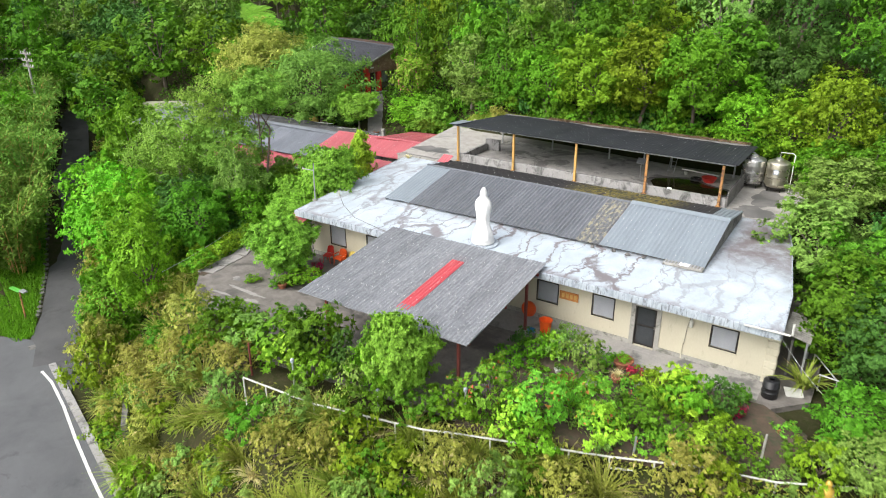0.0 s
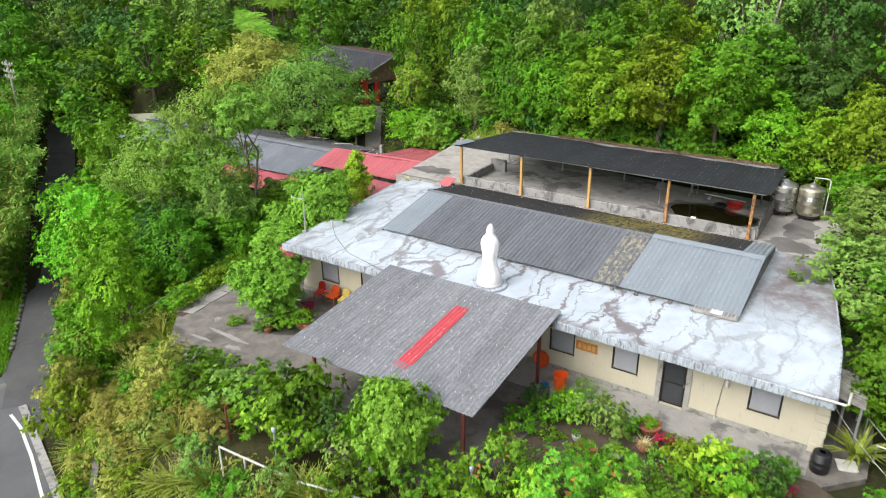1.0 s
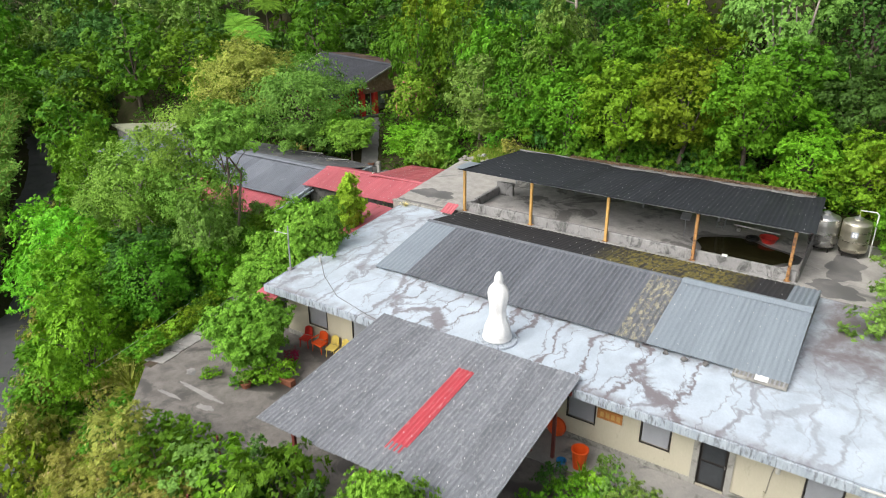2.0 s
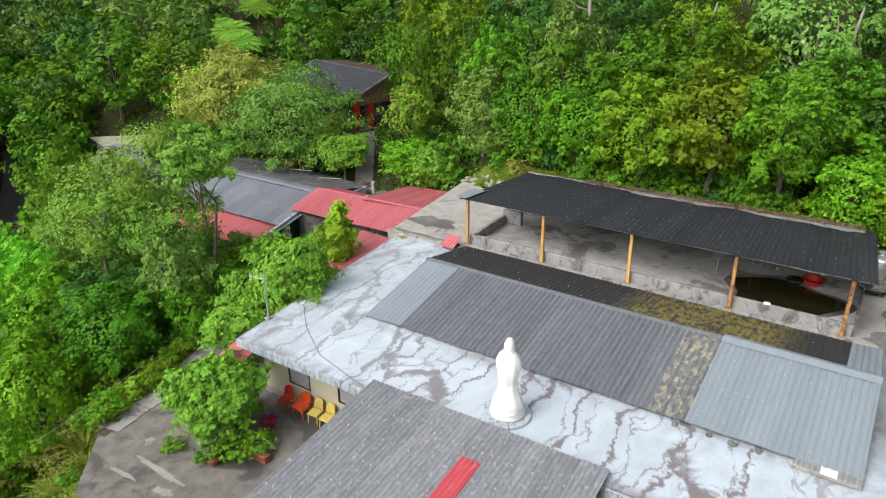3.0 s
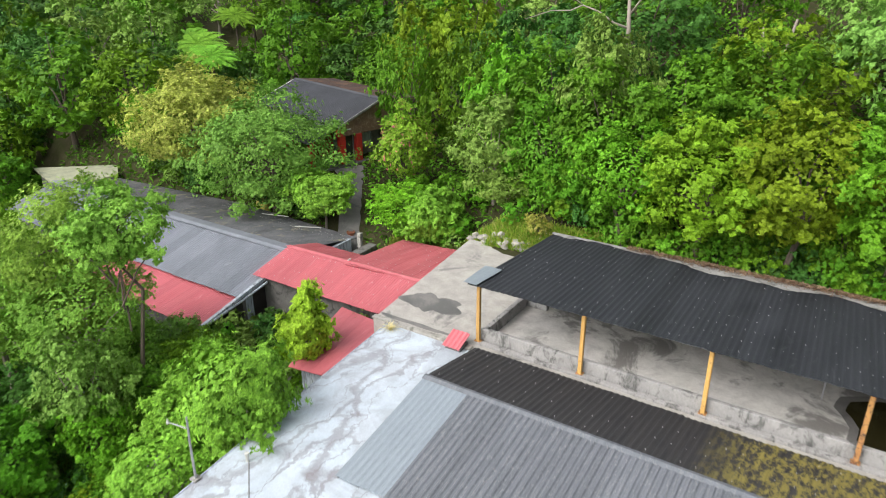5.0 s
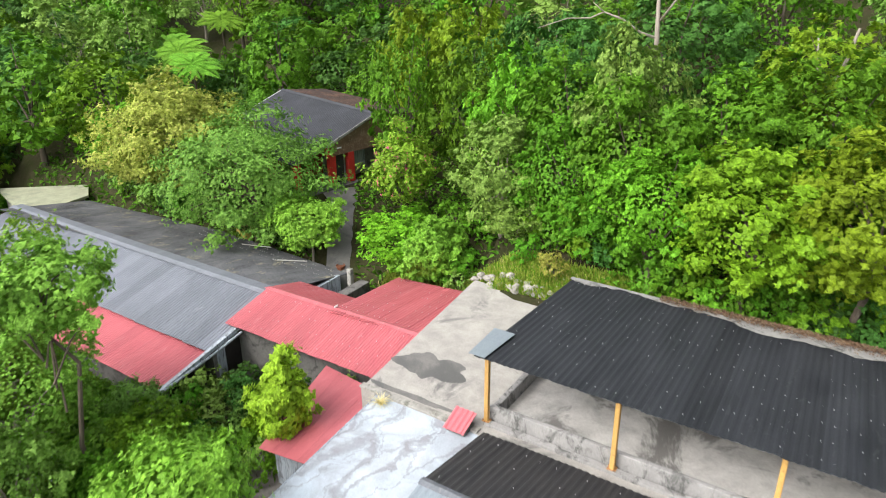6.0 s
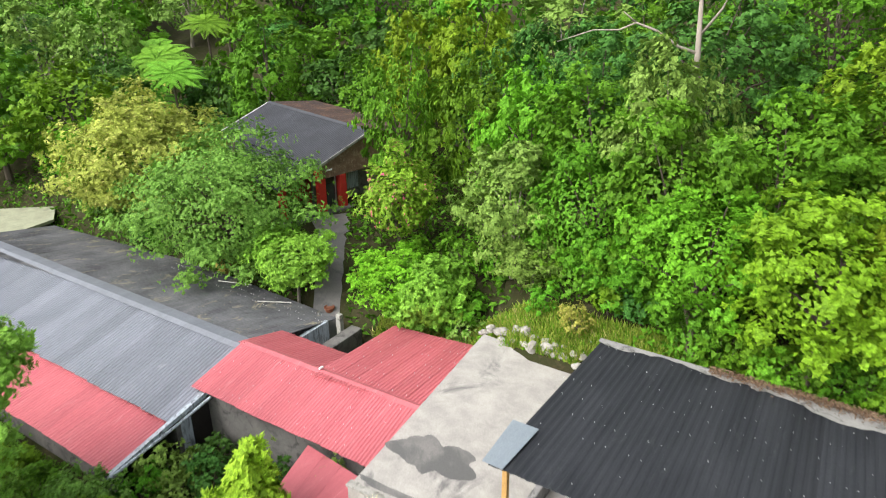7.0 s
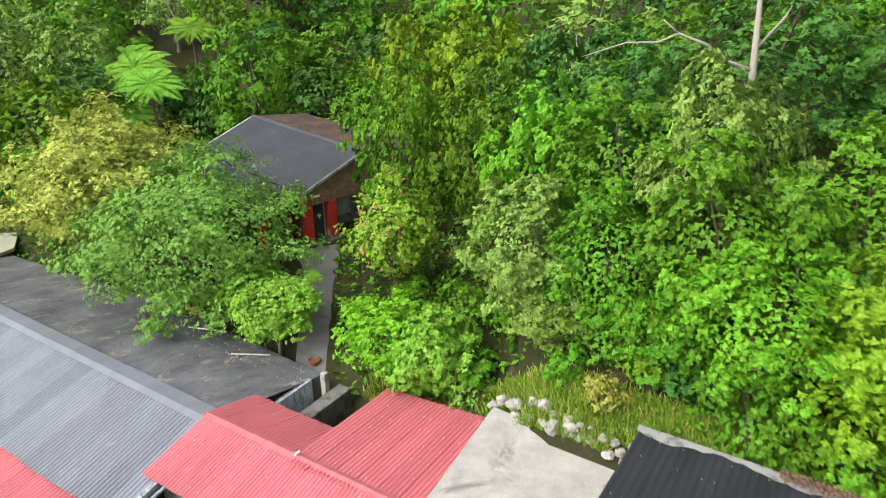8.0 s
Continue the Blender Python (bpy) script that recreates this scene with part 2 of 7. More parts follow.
M_OLD = worn("weathered_back_sheet", (0.05, 0.052, 0.060), (0.19, 0.19, 0.20), (0.34, 0.31, 0.21), rough=0.75, scale=0.42, stretch=(1.3, 0.8, 1), stain=0.57, grainy=0.9)
M_TEMPLE = worn("temple_roof_sheet", (0.055, 0.058, 0.068), (0.038, 0.040, 0.048), None, rough=0.6, metal=0.1, scale=0.5, vary=0.1)
M_TEMPLE_OLD = worn("temple_back_sheet", (0.10, 0.06, 0.045), (0.05, 0.04, 0.04), (0.16, 0.09, 0.06), rough=0.8, scale=0.6)
M_REDPAINT = worn("red_painted_wood", (0.50, 0.03, 0.02), (0.40, 0.025, 0.02), None, rough=0.55, scale=1.0)
M_OXIDE = worn("oxide_red_post", (0.20, 0.045, 0.035), (0.14, 0.035, 0.03), None, rough=0.6)
M_POST = worn("yellow_ochre_post", (0.55, 0.33, 0.10), (0.45, 0.26, 0.08), (0.10, 0.05, 0.03), rough=0.6, scale=1.6, stain=0.60)
M_POSTRUST = worn("rusted_yellow_post", (0.48, 0.26, 0.08), (0.30, 0.13, 0.05), (0.07, 0.04, 0.03), rough=0.7, scale=2.4, stain=0.48)
M_STEEL = worn("stainless_steel", (0.55, 0.54, 0.52), (0.45, 0.45, 0.44), None, rough=0.28, metal=0.9, scale=1.0, stretch=(1, 1, 3), bump=0.05)
M_STEELWARM = worn("tarnished_stainless_steel", (0.55, 0.52, 0.42), (0.46, 0.43, 0.33), None, rough=0.3, metal=0.9, scale=1.0, stretch=(1, 1, 3), bump=0.05)
M_GALV = worn("galvanised_pipe", (0.42, 0.43, 0.44), (0.32, 0.33, 0.34), None, rough=0.5, metal=0.5)
M_WHITE = plain("white_statue_paint", (0.86, 0.86, 0.85), 0.45)
M_WHITEP = worn("white_fence_paint", (0.62, 0.62, 0.58), (0.48, 0.48, 0.44), (0.2, 0.2, 0.16), rough=0.6, scale=2.0, stain=0.58)
M_CAP = plain("pale_screw_cap", (0.6, 0.6, 0.6), 0.4)
M_FRAME = plain("dark_bronze_frame", (0.035, 0.030, 0.028), 0.45, 0.3)
M_SCREEN = worn("insect_screen", (0.31, 0.32, 0.345), (0.26, 0.27, 0.29), None, rough=0.6, scale=1.0, fine=120)
M_GLASSD = plain("dark_glass", (0.05, 0.055, 0.06), 0.12)
M_ORANGE = plain("orange_plastic", (0.75, 0.10, 0.015), 0.4)
M_REDPL = plain("red_plastic", (0.55, 0.03, 0.02), 0.4)
M_BLUEPL = plain("blue_plastic", (0.02, 0.18, 0.42), 0.4)
M_BLACKPL = plain("black_plastic", (0.015, 0.015, 0.017), 0.4)
M_GREENPL = plain("green_plastic", (0.10, 0.45, 0.05), 0.4)
M_YELLOWPL = plain("yellow_plastic", (0.65, 0.50, 0.12), 0.45)
M_TERRA = worn("terracotta", (0.32, 0.12, 0.06), (0.25, 0.09, 0.05), None, rough=0.8, scale=3)
M_POTW = worn("glazed_white_pot", (0.55, 0.55, 0.52), (0.42, 0.42, 0.40), None, rough=0.4, scale=3)
M_WOODP = worn("plaque_wood", (0.42, 0.17, 0.04), (0.30, 0.11, 0.03), (0.50, 0.26, 0.08), rough=0.6, scale=3, stain=0.55)
M_GOLD = plain("gold_paint", (0.65, 0.42, 0.08), 0.35, 0.4)
M_BARK = worn("bark", (0.13, 0.10, 0.075), (0.075, 0.06, 0.045), (0.19, 0.17, 0.14), rough=0.9, scale=1.5, stretch=(2, 2, 0.5), stain=0.58)
M_BARKPALE = worn("pale_bark", (0.32, 0.28, 0.24), (0.20, 0.17, 0.14), None, rough=0.9, scale=1.5, stretch=(2, 2, 0.5))
M_ROCK = worn("pale_rock", (0.40, 0.38, 0.34), (0.24, 0.225, 0.20), (0.12, 0.12, 0.09), rough=0.9, scale=2.5, stain=0.56)
M_ROAD = worn("asphalt", (0.115, 0.118, 0.125), (0.085, 0.088, 0.094), (0.055, 0.057, 0.06), rough=0.85, scale=0.25, fine=25, stain=0.6, vary=0.0)
M_LANE = worn("old_asphalt", (0.085, 0.085, 0.088), (0.065, 0.065, 0.068), (0.05, 0.05, 0.05), rough=0.85, scale=0.3, fine=25, stain=0.55, vary=0.0)
M_LINE = worn("road_paint", (0.72, 0.72, 0.70), (0.60, 0.60, 0.58), (0.3, 0.3, 0.3), rough=0.7, scale=2.0, stain=0.62)
M_GROUND = worn("soil_and_litter", (0.040, 0.034, 0.018), (0.028, 0.038, 0.010), (0.06, 0.05, 0.028), rough=0.95, scale=1.4, fine=16, stain=0.52, vary=0.0, bump=1.0, grainy=0.9, gloss=0.1)
M_SOIL = worn("bare_soil", (0.11, 0.075, 0.05), (0.075, 0.055, 0.04), (0.05, 0.06, 0.03), rough=0.95, scale=1.0, fine=12, bump=0.6)
M_LITTER = worn("dead_leaves", (0.20, 0.12, 0.07), (0.13, 0.08, 0.05), (0.28, 0.2, 0.13), rough=0.95, scale=2, fine=14, bump=0.6)
M_DARKWALL = worn("stained_wall", (0.20, 0.19, 0.18), (0.12, 0.115, 0.11), (0.06, 0.06, 0.055), rough=0.85, scale=0.8)
M_PUDDLE = plain("shallow_puddle", (0.030, 0.026, 0.010), 0.08)

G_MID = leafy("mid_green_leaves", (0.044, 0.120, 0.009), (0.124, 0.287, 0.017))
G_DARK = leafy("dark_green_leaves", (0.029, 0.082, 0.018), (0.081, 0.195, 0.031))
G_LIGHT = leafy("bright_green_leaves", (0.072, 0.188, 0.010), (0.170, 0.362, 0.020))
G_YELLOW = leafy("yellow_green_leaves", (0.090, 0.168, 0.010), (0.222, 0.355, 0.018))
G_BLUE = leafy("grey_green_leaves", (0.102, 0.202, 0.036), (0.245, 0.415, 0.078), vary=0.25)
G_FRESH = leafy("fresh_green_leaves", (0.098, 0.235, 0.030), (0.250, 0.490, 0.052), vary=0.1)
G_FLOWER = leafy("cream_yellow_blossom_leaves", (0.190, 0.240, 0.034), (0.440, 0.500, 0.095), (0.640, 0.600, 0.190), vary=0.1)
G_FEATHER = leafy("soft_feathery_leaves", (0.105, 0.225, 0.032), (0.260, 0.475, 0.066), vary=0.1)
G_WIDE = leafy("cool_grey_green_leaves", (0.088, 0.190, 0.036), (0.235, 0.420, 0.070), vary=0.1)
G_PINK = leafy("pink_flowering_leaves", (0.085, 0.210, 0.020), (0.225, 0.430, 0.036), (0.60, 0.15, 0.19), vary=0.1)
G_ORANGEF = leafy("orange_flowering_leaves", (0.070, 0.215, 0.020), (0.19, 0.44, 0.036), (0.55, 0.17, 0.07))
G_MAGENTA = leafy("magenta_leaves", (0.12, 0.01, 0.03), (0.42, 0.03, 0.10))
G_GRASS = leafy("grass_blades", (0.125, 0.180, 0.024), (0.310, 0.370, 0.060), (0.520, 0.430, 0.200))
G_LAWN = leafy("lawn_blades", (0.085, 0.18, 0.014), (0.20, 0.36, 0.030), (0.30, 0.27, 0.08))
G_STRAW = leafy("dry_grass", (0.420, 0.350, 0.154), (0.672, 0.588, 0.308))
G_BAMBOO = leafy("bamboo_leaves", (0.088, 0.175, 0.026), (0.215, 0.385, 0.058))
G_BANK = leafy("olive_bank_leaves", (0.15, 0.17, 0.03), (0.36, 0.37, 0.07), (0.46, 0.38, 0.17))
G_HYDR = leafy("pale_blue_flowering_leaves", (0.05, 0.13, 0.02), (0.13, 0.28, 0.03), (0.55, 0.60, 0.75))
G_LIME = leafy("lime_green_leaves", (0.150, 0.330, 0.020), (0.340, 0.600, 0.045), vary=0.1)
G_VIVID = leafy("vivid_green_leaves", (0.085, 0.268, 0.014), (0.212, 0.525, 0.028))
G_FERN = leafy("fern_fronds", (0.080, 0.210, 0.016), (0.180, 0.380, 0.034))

# ---- building blocks ----
BASE = {}


def base_of(ob):
    return BASE.get(ob.name, Vector((0, 0, 0)))


def thing(name, at, label, category, group="", kind=""):
    """An Empty at a thing's base, under which its parts go."""
    ob = new(name)
    ob.location = at
    ob.empty_display_size = 0.2
    BASE[ob.name] = Vector(at)
    return tagged(ob, label, category, group, kind)


def link_mesh(name, me, material, parent=None, label=""):
    ob = new(name, me)
    if material and not me.materials:
        me.materials.append(material)
    if parent is not None:
        ob.parent = parent
    if label:
        tagged(ob, label)
    return ob


class Geo:
    """Gathers faces in world metres and makes one mesh of them."""

    def __init__(self):
        self.v, self.f = [], []

    def add(self, verts, faces):
        n = len(self.v)
        self.v += [tuple(p) for p in verts]
        self.f += [tuple(i + n for i in face) for face in faces]
        return self

    def box(self, x0, x1, y0, y1, z0, z1, c=0.0):
        """A box; c: the width of its chamfered upright and top edges."""
        if c <= 0:
            p = [(x, y, z) for z in (z0, z1) for x, y in ((x0, y0), (x1, y0), (x1, y1), (x0, y1))]
            return self.add(p, [(3, 2, 1, 0), (4, 5, 6, 7), (0, 1, 5, 4), (1, 2, 6, 5), (2, 3, 7, 6), (3, 0, 4, 7)])
        def ring(i, z):
            a, b, e, d = x0 + i, x1 - i, y0 + i, y1 - i
            return [(a + c, e, z), (b - c, e, z), (b, e + c, z), (b, d - c, z), (b - c, d, z), (a + c, d, z), (a, d - c, z), (a, e + c, z)]
        p = ring(0, z0) + ring(0, z1 - c) + ring(c * 0.7, z1)
        f = [tuple(range(7, -1, -1)), tuple(range(16, 24))]
        for k in (0, 8):
            f += [(k + i, k + (i + 1) % 8, k + 8 + (i + 1) % 8, k + 8 + i) for i in range(8)]
        return self.add(p, f)

    def prism(self, outline, z0, z1):
        """Upright prism over an outline, given anticlockwise; z1 may be a function of x and y."""
        n = len(outline)
        top = [(x, y, z1(x, y) if callable(z1) else z1) for x, y in outline]
        p = [(x, y, z0) for x, y in outline] + top
        return self.add(p, [tuple(range(n - 1, -1, -1)), tuple(range(n, 2 * n))] + [(i, (i + 1) % n, n + (i + 1) % n, n + i) for i in range(n)])

    def ring(self, x0, x1, z0, z1, w, y0, y1):
        """A closed rectangular frame, w wide, facing along y."""
        o, i = [(x0, z0), (x1, z0), (x1, z1), (x0, z1)], [(x0 + w, z0 + w), (x1 - w, z0 + w), (x1 - w, z1 - w), (x0 + w, z1 - w)]
        p = [(x, y, z) for y in (y0, y1) for ring in (o, i) for x, z in ring]
        f = []
        for k in range(4):
            n = (k + 1) % 4
            f += [(k, n, 4 + n, 4 + k), (8 + n, 8 + k, 12 + k, 12 + n), (n, k, 8 + k, 8 + n), (4 + k, 4 + n, 12 + n, 12 + k)]
        return self.add(p, f)

    def tube(self, pts, radii, n=8, caps=True):
        """A tapered tube along points."""
        pts = [Vector(p) for p in pts]
        rings = []
        for i, p in enumerate(pts):
            d = (pts[min(i + 1, len(pts) - 1)] - pts[max(i - 1, 0)]).normalized()
            a = d.cross(Vector((0, 0, 1)) if abs(d.z) < 0.9 else Vector((1, 0, 0))).normalized()
            b = d.cross(a)
            r = radii[i] if isinstance(radii, (list, tuple)) else radii
            rings += [p + (a * math.cos(2 * math.pi * k / n) + b * math.sin(2 * math.pi * k / n)) * r for k in range(n)]
        f = [(i * n + k, i * n + (k + 1) % n, (i + 1) * n + (k + 1) % n, (i + 1) * n + k) for i in range(len(pts) - 1) for k in range(n)]
        if caps:
            f += [tuple(range(n - 1, -1, -1)), tuple(range(len(rings) - n, len(rings)))]
        return self.add(rings, f)

    def lathe(self, at, profile, n=20):
        """A turned shape about the upright through at; profile: radius and height rows from the bottom to the top."""
        p = [(at[0] + r * math.cos(2 * math.pi * k / n), at[1] + r * math.sin(2 * math.pi * k / n), at[2] + z) for r, z in profile for k in range(n)]
        f = [(i * n + k, i * n + (k + 1) % n, (i + 1) * n + (k + 1) % n, (i + 1) * n + k) for i in range(len(profile) - 1) for k in range(n)]
        f += [tuple(range(n - 1, -1, -1)), tuple(range(len(p) - n, len(p)))]
        return self.add(p, f)

    def make(self, name, material, parent=None, label="", smooth=False):
        o = base_of(parent) if parent is not None else Vector((0, 0, 0))
        me = bpy.data.meshes.new(name)
        me.from_pydata([(x - o.x, y - o.y, z - o.z) for x, y, z in self.v], [], self.f)
        if smooth:
            me.shade_smooth()
        ob = link_mesh(name, me, material, parent, label)
        BASE[ob.name] = o
        return ob


def part(name, geo, material, parent, label="", smooth=False):
    return geo.make(name, material, parent, label, smooth)


def solo(name, geo, material, label, category, group="", kind="", smooth=False):
    """A thing of one piece."""
    return tagged(geo.make(name, material, None, "", smooth), label, category, group, kind)


SHEETS = {}


def sheet_mesh(w, length, pitch, amp, thick=0.006):
    """One corrugated sheet, lying along +y from the origin, with its thickness at the edges."""
    key = (round(w, 3), round(length, 3), pitch, amp)
    if key in SHEETS:
        return SHEETS[key]
    n = max(1, round(w / pitch))
    prof = []
    for i in range(n):
        a = w * i / n
        s = w / n
        prof += [(a, 0), (a + 0.18 * s, amp), (a + 0.46 * s, amp), (a + 0.64 * s, 0)]
    prof.append((w, 0))
    v, f, k = [], [], len(prof)
    for z in (0, -thick - 0.02):
        for y in (0, length):
            v += [(x, y, h + z) for x, h in prof]
    for i in range(k - 1):
        f.append((i, i + 1, k + i + 1, k + i))
        f.append((2 * k + i + 1, 2 * k + i, i, i + 1)[::-1])
        f.append((k + i, k + i + 1, 3 * k + i + 1, 3 * k + i))
    f += [(0, k, 3 * k, 2 * k), (2 * k - 1, k - 1, 3 * k - 1, 4 * k - 1)]
    me = bpy.data.meshes.new("roof_sheet")
    me.from_pydata(v, [], f)
    SHEETS[key] = me
    return me


def sheet_roof(parent, a, b, c, d, material, sheet=0.9, pitch=0.2, amp=0.035, seed=0):
    """Corrugated sheets side by side over the slope whose lower edge is a to b and whose upper edge is d to c."""
    a, b, c, d = (Vector(p) for p in (a, b, c, d))
    o = base_of(parent)
    rng = random.Random(seed)
    count = max(1, round((b - a).length / sheet))
    mats = {}
    for i in range(count):
        lo, hi = a.lerp(b, i / count), d.lerp(c, i / count)
        along = (b - a).normalized()
        up = (hi - lo)
        up_n = (up - along * up.dot(along)).normalized()
        z = along.cross(up_n)
        jut = rng.uniform(-0.03, 0.03)
        me = sheet_mesh((b - a).length / count, (d - a).length, pitch, amp)
        key = (me.name, material.name)
        if key not in mats:
            if me.materials and me.materials[0] != material:
                me = me.copy()
                me.materials.clear()
            mats[key] = me
            if not me.materials:
                me.materials.append(material)
        ob = new("roof_sheet", mats[key])
        ob.parent = parent
        m = Matrix((along, up.normalized(), z)).transposed().to_4x4()
        m.translation = lo + up.normalized() * jut + z * (0.003 * (i % 2)) - o
        ob.matrix_basis = m
        BASE[ob.name] = o


def screw_caps(parent, a, b, c, d, rows, cols, seed=0, lift=0.05, r=0.012):
    """Rows of pale screw caps over a slope."""
    a, b, c, d = (Vector(p) for p in (a, b, c, d))
    g = Geo()
    rng = random.Random(seed)
    n = (b - a).cross(d - a).normalized()
    for j in range(rows):
        for i in range(cols):
            if rng.random() < 0.5:
                continue
            u, v = (i + 0.5 + rng.uniform(-0.1, 0.1)) / cols, (j + 0.5) / rows + rng.uniform(-0.005, 0.005)
            p = a.lerp(b, u).lerp(d.lerp(c, u), v) + n * lift
            g.tube([p - n * 0.03, p, p + n * 0.012], [r, r, r * 0.4], 6)
    ob = part("screw_cap", g, M_CAP, parent)
    return tagged(ob, "pale screw caps in rows on the sheets", "", "", "stuff")


# ---- ground ----


def step(a, b, v):
    t = np.clip((v - a) / (b - a), 0, 1)
    return t * t * (3 - 2 * t)


def soft(v, k=1.5):
    return np.where(v > 12 * k, v, k * np.log1p(np.exp(np.minimum(v, 12 * k) / k)))


def lane_z(x):
    return -8.0 + 3.0 * step(-46, -60, x) + 2.5 * step(-60, -78, x) + 3 * step(-78, -120, x)


def ground_z(x, y):
    x, y = np.asarray(x, float), np.asarray(y, float)
    left = -0.9 + 3.9 * step(18, 26, y) + 0.42 * soft(y - 38)
    right = -0.25 + 2.9 * step(10.6, 13, y) + 0.5 * soft(y - 20.5)
    upper = left + (right - left) * step(-25, -20, x)
    upper = upper + 0.22 * (np.sin(0.7 * x + 0.4 * y) * np.cos(0.53 * y - 0.31 * x)) * step(19.5, 24, y)
    d = (x + 33) * 0.55 + (y + 9) * 0.834
    e = (x + 33.8) * 0.323 + (y + 9.7) * 0.946
    g = (x + 12.5) * -0.253 + (y + 11.4) * 0.967
    low = lane_z(x)
    bank = low + (upper - low) * step(2.0, 10.5, d)
    bank = np.minimum(bank, low + (upper - low) * step(1.6, 6.2, e))
    bank = np.where(d < -2.2, low + 0.45 * soft(-d - 4, 1.0) * step(-38, -44, x) * step(-1, 2, y + 8 + 0 * x), bank)
    front = np.maximum(upper + 0.85 * np.minimum(g + 0.4, 0), -8.0)
    return np.minimum(bank, np.where(e < 0, -8.0, front)) - 0.08 * step(2.0, 1.0, np.minimum(d, e))


def gz(x, y):
    return float(ground_z(x, y))


def axis(stops):
    out = []
    for (a, h), (b, _) in zip(stops, stops[1:]):
        out += list(np.arange(a, b, h))
    return np.array(out + [stops[-1][0]])


gx = axis([(-1500, 250), (-500, 60), (-140, 8), (-76, 1.5), (-50, 0.8), (14, 4), (60, 60), (300, 250), (1000, 1)])
gy = axis([(-1000, 250), (-250, 40), (-50, 4), (-22, 0.8), (44, 2), (80, 12), (300, 150), (1500, 1)])
X, Y = np.meshgrid(gx, gy)
Z = ground_z(X, np.minimum(Y, 300))
ground = Geo()
w = len(gx)
ground.v = list(zip(X.ravel().tolist(), Y.ravel().tolist(), Z.ravel().tolist()))
ground.f = [(j * w + i, j * w + i + 1, (j + 1) * w + i + 1, (j + 1) * w + i) for j in range(len(gy) - 1) for i in range(w - 1)]
solo("ground", ground, M_GROUND, "dark soil and leaf litter under the plants", "ground", kind="structure", smooth=True)


# ---- plants ----


def quads_mesh(name, corners, material):
    """A mesh of loose leaves of three or four corners; corners: leaves x corners x 3."""
    n, k = corners.shape[:2]
    me = bpy.data.meshes.new(name)
    me.vertices.add(k * n)
    me.vertices.foreach_set("co", np.ascontiguousarray(corners, np.float32).ravel())
    me.loops.add(k * n)
    me.loops.foreach_set("vertex_index", np.arange(k * n, dtype=np.int32))
    me.polygons.add(n)
    me.polygons.foreach_set("loop_start", np.arange(0, k * n, k, dtype=np.int32))
    me.update(calc_edges=True)
    me.materials.append(material)
    return me


def unit(v):
    return v / np.maximum(np.linalg.norm(v, axis=-1, keepdims=True), 1e-9)


def leaves_at(rng, pos, normal, leaf, aspect, droop=0.15, along=None):
    n = len(pos)
    t = unit(np.cross(normal, rng.normal(size=(n, 3)))) if along is None else along
    s = unit(np.cross(normal, t))
    size = (leaf * rng.uniform(0.65, 1.35, n))[:, None]
    sag = np.array([0, 0, -droop]) * size
    lift = unit(normal) * size * 0.12
    return np.stack([pos - t * size * 0.5, pos + s * size * aspect * 0.5 + lift, pos + t * size * 0.5 + sag, pos - s * size * aspect * 0.5 + lift], 1)


def wedge(c):
    """Leaves cut down to three corners, for plants far off."""
    half = (c[:, 2] - c[:, 0]) * 0.32
    return np.stack([c[:, 0], c[:, 1] + half, c[:, 3] + half], 1)


